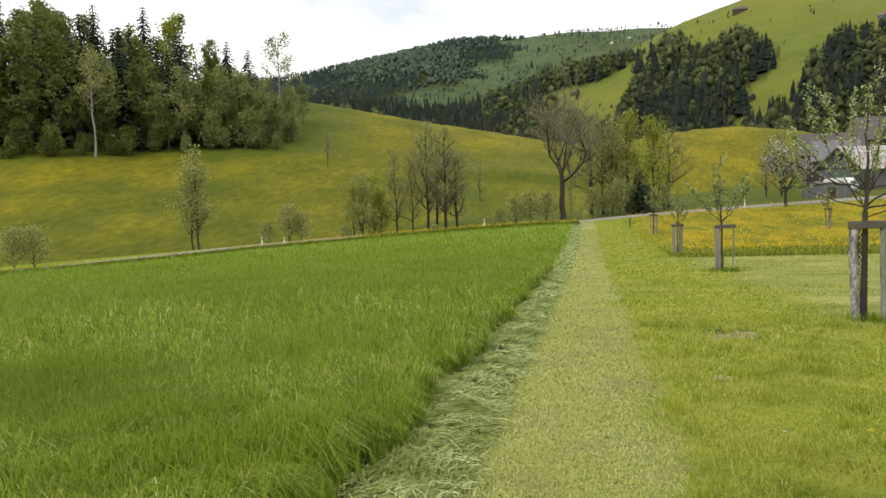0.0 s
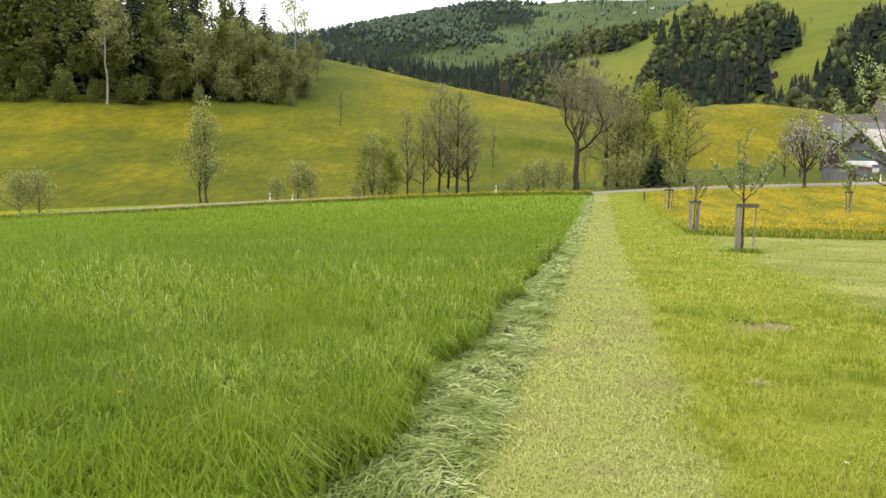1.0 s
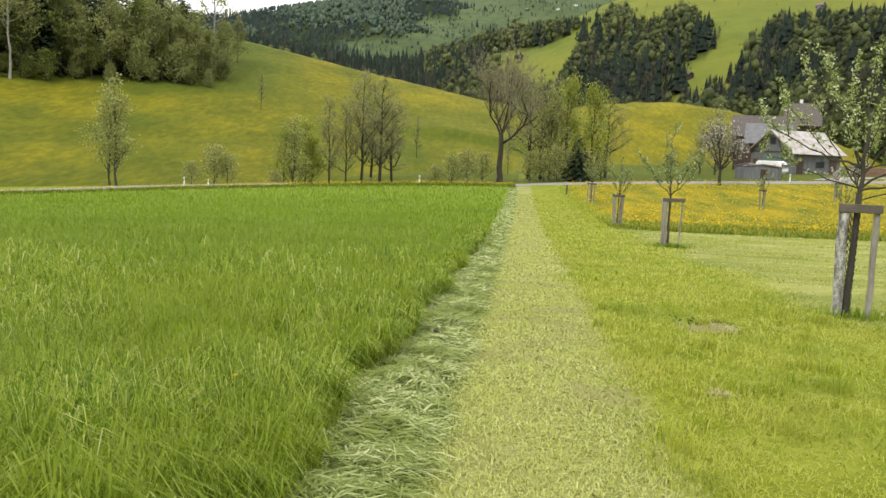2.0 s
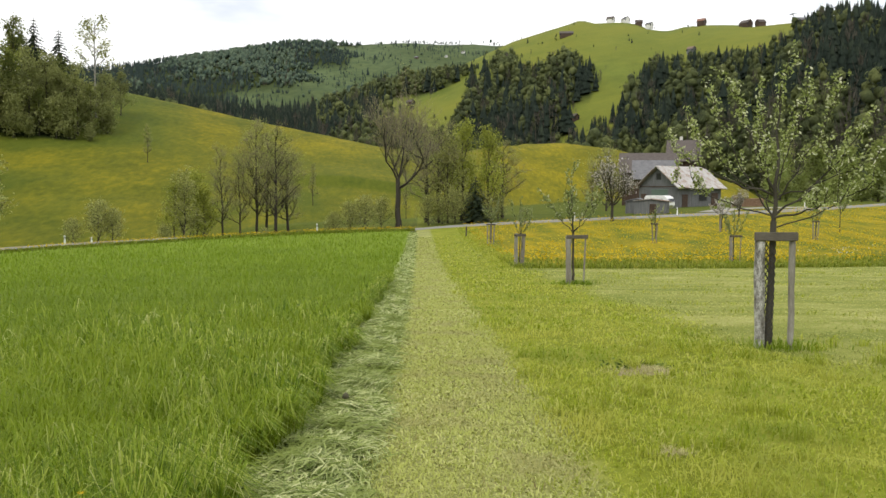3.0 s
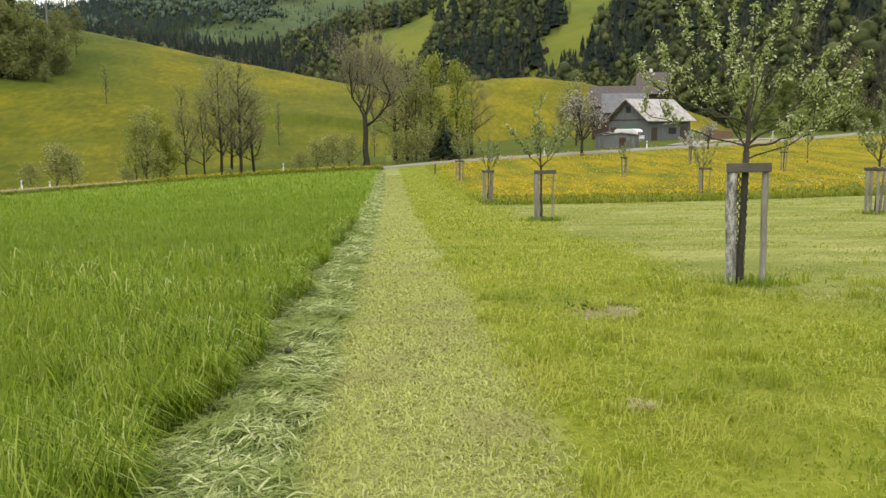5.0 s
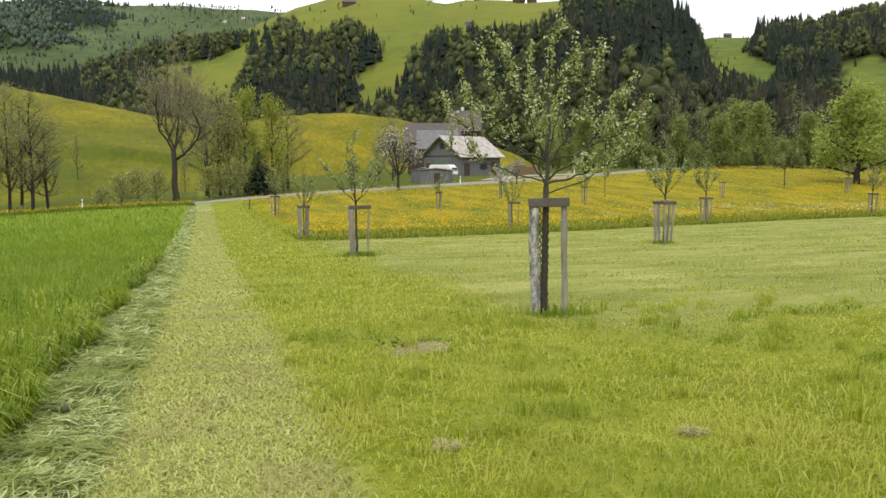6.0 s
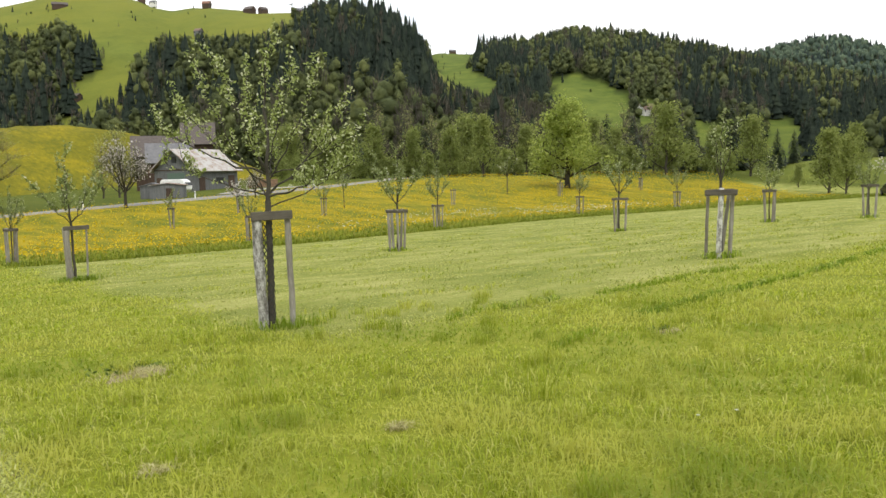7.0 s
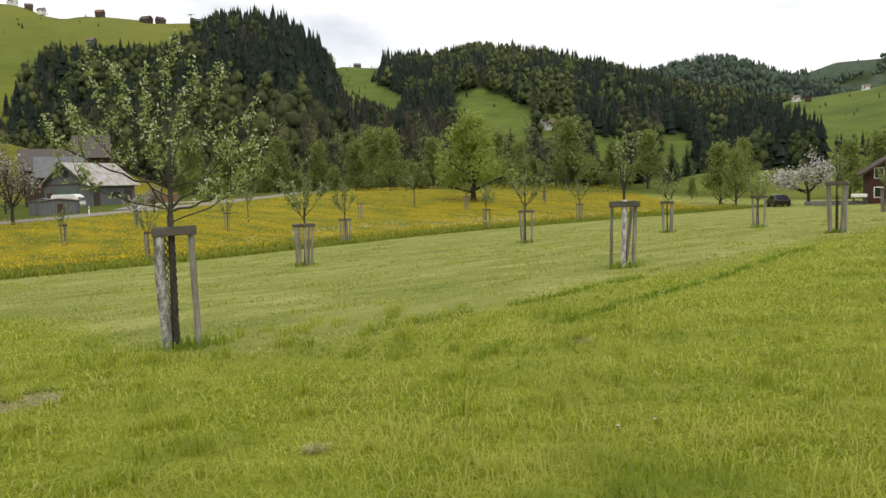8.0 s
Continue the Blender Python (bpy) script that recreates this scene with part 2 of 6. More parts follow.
# ---- ground ----
WOODS = {   # woods and clearings on the rises, as outlines of (bearing, slope)
    "alp": ([(1.6, 3.6), (2.2, 5.6), (3.4, 7.2), (5.0, 8.6), (5.3, 9.9), (6.4, 10.0), (7.0, 9.0), (8.6, 9.1), (9.4, 9.7), (10.8, 9.9), (12.0, 9.3), (12.9, 8.1), (12.7, 7.3), (10.7, 6.0), (9.4, 5.0), (8.8, 3.8), (5.0, 3.2)],
            [(9.6, 0.0), (9.8, 3.7), (11.6, 4.7), (13.2, 5.6), (14.5, 7.0), (14.8, 8.2), (16.3, 9.4), (18.4, 9.4), (20.8, 9.4), (24.0, 9.9), (25.3, 11.0), (26.9, 11.6), (31.5, 11.2), (33.6, 9.4), (34.2, 8.2), (35.2, 6.9), (38.3, 5.6), (41, 4.6), (44, 3.4), (48, 2.6), (56, 2.0), (56, -2), (13, -2)],
            [(-26, 9), (-17, 8.6), (-11.5, 7.4), (-8.4, 6.7), (-4.0, 5.6), (2.5, 4.3), (13.0, 4.2), (13, 0), (-26, 0)],
            [(-10.8, 5.3), (-8.5, 7.3), (-5.3, 7.9), (-3.0, 8.7), (-0.2, 8.4), (5.0, 9.3), (3.7, 8.2), (1.0, 7.0), (-3.0, 6.3), (-4.5, 5.4), (-7.5, 4.9)]),
    "wooded_ridge": ([(18, -2), (18, 20), (63, 20), (66, 5), (68, 3.0), (64, 1.2), (60, -2)],),
    "blue_mountain": ([(-60, -2), (-60, 20), (-9, 20), (-4.4, 10.2), (-5.7, 9.1), (-7.8, 8.0), (-9.6, 7.2), (-12.5, 6.4), (-15, 5.4), (-19, 5.0), (-24, 4)],
                      [(-6, 5), (-3, 8.2), (0, 8), (-2, 6)],),
    "far_hill": ([(48, -2), (48, 20), (76, 20), (76, -2)],),
    "hazy_hill": ([(56, -2), (56, 20), (67, 20), (66, 5.8), (70, 6.3), (75, 20), (95, 20), (95, 6.2), (70, 5.9), (64, 5)],),
    "green_knoll": ([(58, -1), (58.5, 5.2), (63.4, 5.0), (65.6, 4.2), (67.3, 2.6), (67.0, -1)], [(66, 1.0), (68, 2.3), (72, 2.6), (78, 2.2), (78, 0.5)]),
    "pasture_hill": ([(-75, 4.0), (-39, 4.1), (-33.8, 3.7), (-28.2, 3.4), (-22.6, 3.1), (-21.4, 3.8), (-21.8, 5.2), (-23, 6.8), (-24, 20), (-75, 20)],),
    "hills_behind": ([(95, 3), (95, 20), (285, 20), (285, 3)],),
}
CLEARINGS = {
    "wooded_ridge": ([(34.6, 7.7), (36.8, 7.2), (39.3, 6.0), (38.4, 5.5), (35.2, 6.7)], [(42, 6.2), (44.6, 6.5), (46.5, 5.8), (48.3, 4.7), (47.9, 3.0), (46.7, 2.6), (45, 4)],
                     [(34, 9.2), (37.8, 8.8), (36.7, 7.6), (34.6, 7.8)], [(51.4, 3.5), (53.2, 2.9), (54.9, 2.5), (54.9, 1.2), (53, 1.4)], [(56.8, 2.9), (58.3, 2.8), (59.8, 1.8), (58.6, 0.8), (56.9, 1.3)], [(48.5, 4.4), (50.9, 4.4), (50.9, 3.3), (48.5, 3.2)]),
}
NAMES = list(RISES)


def wooded(name, az, el):
    res = np.zeros(az.shape, bool)
    if name == "blue_mountain":      # an uneven edge
        az = az + 1.2 * np.sin(el * 4.0) + 0.7 * np.sin(el * 9.0 + az)
    for poly in WOODS.get(name, ()):
        res |= inside(az, el, poly)
    for poly in CLEARINGS["wooded_ridge"] if name in ("alp", "wooded_ridge") else ():
        res &= ~inside(az, el, poly)
    return res


def make_ground():
    az = np.unique(np.r_[np.arange(-48, 79, 0.45), np.arange(79, 312.1, 3.0)])
    rr = np.unique(np.r_[0.0, np.geomspace(0.6, 4200, 215), np.arange(86, 232, 1.8)])
    A, R = np.meshgrid(np.radians(az), rr, indexing="ij")
    X, Y = R * np.sin(A), R * np.cos(A)
    Z, which = land(X, Y)
    na, nr = X.shape
    i, j = np.meshgrid(np.arange(na), np.arange(nr - 1), indexing="ij")
    k = (i + 1) % na
    f = np.stack([i * nr + j, i * nr + j + 1, k * nr + j + 1, k * nr + j], -1).reshape(-1, 4)
    m, n, l, p = material("ground")
    me = mesh_of("ground", np.stack([X, Y, Z], -1).reshape(-1, 3), f, m, True)
    # what grows where: red woodland floor, green pasture flowers, blue far pasture; alpha: distance haze
    el = np.degrees(np.arctan2(Z - 1.5, np.maximum(R, 1)))
    azd = np.degrees(np.arctan2(X, Y))
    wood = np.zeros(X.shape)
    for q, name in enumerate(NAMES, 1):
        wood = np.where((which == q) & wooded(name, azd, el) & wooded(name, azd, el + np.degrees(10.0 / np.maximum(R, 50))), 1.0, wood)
    flowers = np.where(which == 1, 0.45 + 0.4 * swell(X * 1.4, Y * 0.5, 9.0) + 0.3 * swell(X * 1.5, Y * 0.6, 3.5) + 0.4 * np.exp(-((el - 1.7) / 0.8) ** 2) * smooth(-12, -24, azd) + 0.45 * smooth(2.2, 3.4, el) * smooth(-21, -15, azd), 0.0)
    flowers = np.where(which == 1, 0.85 * flowers - 1.0 * smooth(141.5, 143, R) * smooth(148, 145.5, R) * smooth(-9.8, -8.2, azd) * smooth(1.5, -0.5, azd), flowers)
    flowers = np.where((which == 1) & (azd > 4), 1.0, flowers)
    flowers = np.where(which == 1, flowers - 0.6 * smooth(2.4, 3.2, el) * smooth(-14.5, -19, azd), flowers)
    flowers = np.where(which == 2, 0.55 + 0.45 * swell(X, Y, 34.0) + 0.25 * swell(Y, X, 11.0), flowers)
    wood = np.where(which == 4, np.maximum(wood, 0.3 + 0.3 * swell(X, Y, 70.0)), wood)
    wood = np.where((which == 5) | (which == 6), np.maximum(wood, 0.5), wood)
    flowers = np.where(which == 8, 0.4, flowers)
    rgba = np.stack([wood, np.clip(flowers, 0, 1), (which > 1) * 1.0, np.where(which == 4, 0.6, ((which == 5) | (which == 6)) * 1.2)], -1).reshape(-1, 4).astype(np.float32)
    att = me.color_attributes.new("growth_and_haze", "FLOAT_COLOR", "POINT")
    att.data.foreach_set("color", rgba.ravel())

    a = n.new("ShaderNodeAttribute")
    a.attribute_name = "growth_and_haze"
    sep = n.new("ShaderNodeSeparateColor")
    l.new(a.outputs["Color"], sep.inputs[0])
    pos = n.new("ShaderNodeSeparateXYZ")
    l.new(n.new("ShaderNodeNewGeometry").outputs["Position"], pos.inputs[0])
    px, py = pos.outputs[0], pos.outputs[1]
    fine = noise_node(n, l, 9.0, 6, 0.65)
    mid = noise_node(n, l, 0.55, 5, 0.6)
    broad = noise_node(n, l, 0.07, 4, 0.55)
    wob = math_node(n, l, "MULTIPLY", math_node(n, l, "SUBTRACT", noise_node(n, l, 1.6, 4), 0.5), 0.5)
    xw = math_node(n, l, "ADD", px, wob)
    # lawn
    lawn = ramp_node(n, l, math_node(n, l, "ADD", math_node(n, l, "MULTIPLY", fine, 0.45), math_node(n, l, "MULTIPLY", mid, 0.55)),
                     [(0.34, (0.125, 0.150, 0.014)), (0.5, (0.20, 0.228, 0.021)), (0.66, (0.30, 0.305, 0.052))])
    # pale new-mown area with streaks along the rows
    streak = noise_node(n, l, 1.0, 5, 0.65, (0.3, 0.75, 1.0))
    pale = ramp_node(n, l, math_node(n, l, "ADD", math_node(n, l, "MULTIPLY", streak, 0.7), math_node(n, l, "MULTIPLY", fine, 0.3)),
                     [(0.36, (0.14, 0.175, 0.028)), (0.5, (0.235, 0.255, 0.058)), (0.62, (0.36, 0.355, 0.12))])
    edge = math_node(n, l, "SUBTRACT", py, math_node(n, l, "MULTIPLY", px, 0.12))
    is_pale = math_node(n, l, "MULTIPLY", band(n, l, math_node(n, l, "ADD", xw, math_node(n, l, "MULTIPLY", mid, 1.2)), 4.6, 6.0),
                        band(n, l, math_node(n, l, "ADD", edge, math_node(n, l, "MULTIPLY", mid, 2.4)), 8.6, 10.6))
    col = mix_node(n, l, is_pale, lawn, pale)
    # mown strip
    strip = ramp_node(n, l, math_node(n, l, "ADD", math_node(n, l, "MULTIPLY", fine, 0.6), math_node(n, l, "MULTIPLY", mid, 0.4)),
                      [(0.33, (0.18, 0.17, 0.075)), (0.45, (0.25, 0.26, 0.085)), (0.7, (0.36, 0.375, 0.13))])
    on_strip = math_node(n, l, "MULTIPLY", math_node(n, l, "MULTIPLY", band(n, l, xw, -0.55, -0.3), band(n, l, xw, 1.26, 0.86)), band(n, l, py, 92, 80))
    col = mix_node(n, l, on_strip, col, strip)
    # soil and old stalks under the swath and the standing grass, kept dark as shaded hollows
    soil = ramp_node(n, l, fine, [(0.3, (0.045, 0.06, 0.018)), (0.7, (0.12, 0.15, 0.04))])
    col = mix_node(n, l, band(n, l, xw, -0.32, -0.52), col, soil)
    tall = ramp_node(n, l, math_node(n, l, "ADD", math_node(n, l, "MULTIPLY", fine, 0.5), math_node(n, l, "MULTIPLY", mid, 0.5)),
                     [(0.3, (0.13, 0.195, 0.016)), (0.7, (0.20, 0.27, 0.03))])
    col = mix_node(n, l, math_node(n, l, "MULTIPLY", band(n, l, px, -0.95, -1.1), band(n, l, py, 4, 30)), col, tall)
    # flowering meadow
    gold = ramp_node(n, l, math_node(n, l, "ADD", math_node(n, l, "MULTIPLY", noise_node(n, l, 0.5, 6, 0.7, (0.9, 0.24, 1)), 0.7), math_node(n, l, "MULTIPLY", fine, 0.3)),
                     [(0.38, (0.09, 0.12, 0.010)), (0.48, (0.18, 0.17, 0.010)), (0.6, (0.32, 0.245, 0.010))])
    bend = math_node(n, l, "MULTIPLY", band(n, l, px, 6, 48), 9.0)
    in_meadow = math_node(n, l, "MULTIPLY", band(n, l, xw, 4.3, 4.6), band(n, l, math_node(n, l, "SUBTRACT", py, bend), 37.0, 37.8))
    far_y = math_node(n, l, "MULTIPLY", band(n, l, math_node(n, l, "SUBTRACT", px, math_node(n, l, "MULTIPLY", py, 0.8)), 50.5, 49.0), band(n, l, math_node(n, l, "SUBTRACT", py, math_node(n, l, "MULTIPLY", px, 0.24)), 87.5, 86.0))
    in_meadow = math_node(n, l, "MULTIPLY", in_meadow, far_y)
    col = mix_node(n, l, in_meadow, col, gold)
    # pastures on the hills
    mott = math_node(n, l, "ADD", math_node(n, l, "MULTIPLY", noise_node(n, l, 0.9, 8, 0.75, (1.1, 0.4, 1.0)), 0.62), math_node(n, l, "MULTIPLY", broad, 0.38))
    green = ramp_node(n, l, mott, [(0.38, (0.056, 0.08, 0.009)), (0.62, (0.11, 0.125, 0.013))])
    yellow = ramp_node(n, l, mott, [(0.38, (0.090, 0.100, 0.009)), (0.5, (0.155, 0.145, 0.010)), (0.62, (0.265, 0.215, 0.011))])
    past = mix_node(n, l, sep.outputs[1], green, yellow)
    past = mix_node(n, l, math_node(n, l, "MULTIPLY", sep.outputs[2], 0.8), past, mix_node(n, l, sep.outputs[1], ramp_node(n, l, noise_node(n, l, 0.04, 8, 0.75), [(0.38, (0.070, 0.110, 0.021)), (0.62, (0.145, 0.180, 0.034))]), (0.175, 0.187, 0.03)))
    r = math_node(n, l, "POWER", math_node(n, l, "ADD", math_node(n, l, "MULTIPLY", px, px), math_node(n, l, "MULTIPLY", py, py)), 0.5)
    on_hill = math_node(n, l, "MAXIMUM", band(n, l, r, 128, 140), math_node(n, l, "MULTIPLY", band(n, l, r, 84, 90), band(n, l, px, 2, -2)))
    on_hill = math_node(n, l, "MAXIMUM", on_hill, math_node(n, l, "MULTIPLY", band(n, l, px, -2, 2), band(n, l, math_node(n, l, "SUBTRACT", py, math_node(n, l, "MULTIPLY", px, 0.24)), 86.5, 89)))
    col = mix_node(n, l, on_hill, col, past)
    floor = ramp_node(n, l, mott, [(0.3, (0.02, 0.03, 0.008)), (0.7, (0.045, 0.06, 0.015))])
    # bluish distance haze mixed into the ground colour of the far hills
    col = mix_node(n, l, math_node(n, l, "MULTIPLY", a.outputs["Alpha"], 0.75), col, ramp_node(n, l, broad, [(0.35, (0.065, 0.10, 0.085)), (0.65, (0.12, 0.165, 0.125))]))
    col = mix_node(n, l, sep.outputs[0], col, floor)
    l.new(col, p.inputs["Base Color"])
    p.inputs["Roughness"].default_value, p.inputs["Specular IOR Level"].default_value = 0.95, 0.1
    bump(n, l, p, math_node(n, l, "ADD", fine, math_node(n, l, "MULTIPLY", mid, 2.0)), 0.7, 0.05)
    ob = new("ground", me)
    return tagged(ob, "rolling grass valley with mown strip, lawn, yellow meadow and wooded slopes", "ground", kind="structure")


ground = make_ground()

# ---- woods on the far slopes ----
ICO = np.array([(0, 0, 1)] + [(math.cos(a) * 0.894, math.sin(a) * 0.894, 0.447) for a in np.arange(5) * 2 * math.pi / 5]
               + [(math.cos(a) * 0.894, math.sin(a) * 0.894, -0.447) for a in (np.arange(5) + 0.5) * 2 * math.pi / 5] + [(0, 0, -1)])
ICO_F = np.array([(0, i, i % 5 + 1) for i in range(1, 6)] + [(i, i + 5, i % 5 + 1) for i in range(1, 6)]
                 + [(i % 5 + 1, i + 5, i % 5 + 6) for i in range(1, 6)] + [(11, i % 5 + 6, i + 5) for i in range(1, 6)])


def far_conifer(rng, tiers=6, sides=5):
    """A spire of ragged tiers, 1 m high."""
    out = []
    for k in range(tiers):
        z = 0.06 + 0.78 * k / tiers
        top = min(1.0, z + 0.36 - 0.02 * k)
        rad = 0.17 * (1 - k / tiers) ** 0.85 + 0.012
        a = np.arange(sides) * 2 * np.pi / sides + rng.uniform(0, 6)
        rr = rad * rng.uniform(0.6, 1.25, sides)
        ring = np.stack([np.cos(a) * rr, np.sin(a) * rr, z + rng.uniform(-0.03, 0.03, sides)], -1)
        v = np.vstack([[(rng.uniform(-0.01, 0.01), 0, top)], ring])
        out.append((v, np.array([(0, i + 1, (i + 1) % sides + 1) for i in range(sides)])))
    return joined(out)


def far_leafy(rng, tufts=40, slim=0.3, lobes_n=5, q0=0.04, small=1.0):
    """An upright crown of uneven lobes with ragged leaf clumps on them, 1 m high."""
    vs, fs, n, where = [], [], 0, []
    for k in range(lobes_n):
        z = 0.2 + 0.64 * (k + rng.uniform(0.2, 0.8)) / lobes_n
        reach = slim * 0.42 / small * math.sin(math.pi * min(1, z + 0.1)) * rng.uniform(0.3, 1.0)
        a, s = k * 2.4 + rng.uniform(-0.5, 0.5), rng.uniform(0.19, 0.26) * (1.1 - 0.45 * z) * slim / 0.27 * small
        c = np.array([math.cos(a) * reach, math.sin(a) * reach, z])
        where.append((c, s))
        vs.append(ICO * s * rng.uniform(0.6, 1.05, (12, 1)) * np.array([1, 1, 1.2]) + c)
        fs.append(ICO_F + n)
        n += 12
    for k in range(tufts):
        c0, s = where[k % len(where)]
        d = unit(rng.normal(0, 1, 3))
        c = c0 + d * s * np.array([1, 1, 1.25]) * rng.uniform(0.85, 1.45)
        nn = unit(d + rng.normal(0, 0.4, 3) + np.array([0, 0, 0.5]))
        u = unit(np.cross(nn, rng.normal(0, 1, 3)))
        w = np.cross(nn, u)
        q = q0 * rng.uniform(0.7, 1.4)
        vs.append(np.array([c - u * q, c + w * q * 0.9, c + u * q]) + rng.normal(0, q * 0.3, (3, 3)))
        fs.append(np.array([(0, 1, 2)]) + n)
        n += 3
    v = np.concatenate(vs)
    v[:, 2] = np.maximum(v[:, 2], 0.06)
    return v, np.concatenate(fs)


def far_lump(rng):
    """A small uneven crown for the most distant woods, 1 m high."""
    return joined([(ICO * np.array([0.3, 0.3, 0.46]) * rng.uniform(0.6, 1.2, (12, 1)) + np.array([0, 0, 0.5]), ICO_F) for _ in range(1)])


def far_bare(rng):
    """A grey crown without leaves, 1 m high: a stem and a haze of fine upright twigs."""
    vs = [np.array([(-0.012, 0, 0), (0.012, 0, 0), (0, 0, 0.85)])]
    for k in range(54):
        a, z = rng.uniform(0, 6.28), rng.uniform(0.18, 0.8)
        reach = 0.16 * math.sin(math.pi * min(0.95, z + 0.12)) * rng.uniform(0.2, 1.0)
        b = np.array([math.cos(a) * reach, math.sin(a) * reach, z])
        e = b + np.array([math.cos(a) * 0.035, math.sin(a) * 0.035, 0.14]) * rng.uniform(0.6, 1.4) + rng.normal(0, 0.012, 3)
        t = rng.uniform(0, 6.28)
        w = np.array([math.cos(t), math.sin(t), 0]) * rng.uniform(0.008, 0.017)
        vs.append(np.array([b - w, b + w, e]))
    return np.concatenate(vs), np.arange(3 * len(vs)).reshape(-1, 3)


def scatter(templates, places, sizes, turns, mat, name, label, widths=None):
    """One mesh of many plants."""
    vs, fs, n = [], [], 0
    for q, (v, f) in enumerate(templates):
        sel = np.arange(q, len(places), len(templates))
        if not len(sel):
            continue
        c, s = np.cos(turns[sel])[:, None], np.sin(turns[sel])[:, None]
        w = (sizes if widths is None else sizes * widths)[sel][:, None]
        x = (v[None, :, 0] * c - v[None, :, 1] * s) * w + places[sel, 0:1]
        y = (v[None, :, 0] * s + v[None, :, 1] * c) * w + places[sel, 1:2]
        z = v[None, :, 2] * sizes[sel][:, None] + places[sel, 2:3]
        vs.append(np.stack([x, y, z], -1).reshape(-1, 3))
        fs.append((f[None] + (np.arange(len(sel)) * len(v))[:, None, None] + n).reshape(-1, f.shape[1]))
        n += len(sel) * len(v)
    me = mesh_of(name, np.concatenate(vs), np.concatenate(fs), mat)
    return tagged(new(name, me), label, "woodland", kind="stuff")


def crown_mat(name, stops):
    """Crowns far off: each clump its own tone, with a fine leafy break-up."""
    m, n, l, p = material(name)
    isl = n.new("ShaderNodeNewGeometry").outputs["Random Per Island"]
    v = math_node(n, l, "ADD", math_node(n, l, "MULTIPLY", isl, 0.16), math_node(n, l, "MULTIPLY", noise_node(n, l, 0.10, 2, 0.5), 0.74))
    v = math_node(n, l, "ADD", v, math_node(n, l, "MULTIPLY", noise_node(n, l, 1.1, 5, 0.75), 0.25))
    l.new(ramp_node(n, l, v, stops), p.inputs["Base Color"])
    p.inputs["Roughness"].default_value, p.inputs["Specular IOR Level"].default_value = 0.9, 0.1
    bump(n, l, p, noise_node(n, l, 1.4, 5, 0.8), 1.0, 0.8)
    return m


# slope crowns: darkest tones lifted a little to paint in haze
conifer_mat = crown_mat("conifer_far", [(0.35, (0.015, 0.023, 0.018)), (0.6, (0.027, 0.039, 0.028)), (0.85, (0.054, 0.069, 0.040))])
leaf_far_mat = crown_mat("leafy_far", [(0.36, (0.044, 0.054, 0.029)), (0.52, (0.078, 0.096, 0.041)), (0.72, (0.16, 0.18, 0.064))])
# the farthest trees carry a bluish haze tint in their base colour
distant_haze_mat = crown_mat("leafy_distant_haze", [(0.36, (0.034, 0.055, 0.045)), (0.52, (0.06, 0.088, 0.062)), (0.70, (0.105, 0.14, 0.088))])
conifer_haze_mat = crown_mat("conifer_distant_haze", [(0.35, (0.022, 0.036, 0.035)), (0.85, (0.050, 0.072, 0.060))])
bare_far_mat = crown_mat("bare_far", [(0.35, (0.065, 0.061, 0.047)), (0.8, (0.125, 0.116, 0.088))])


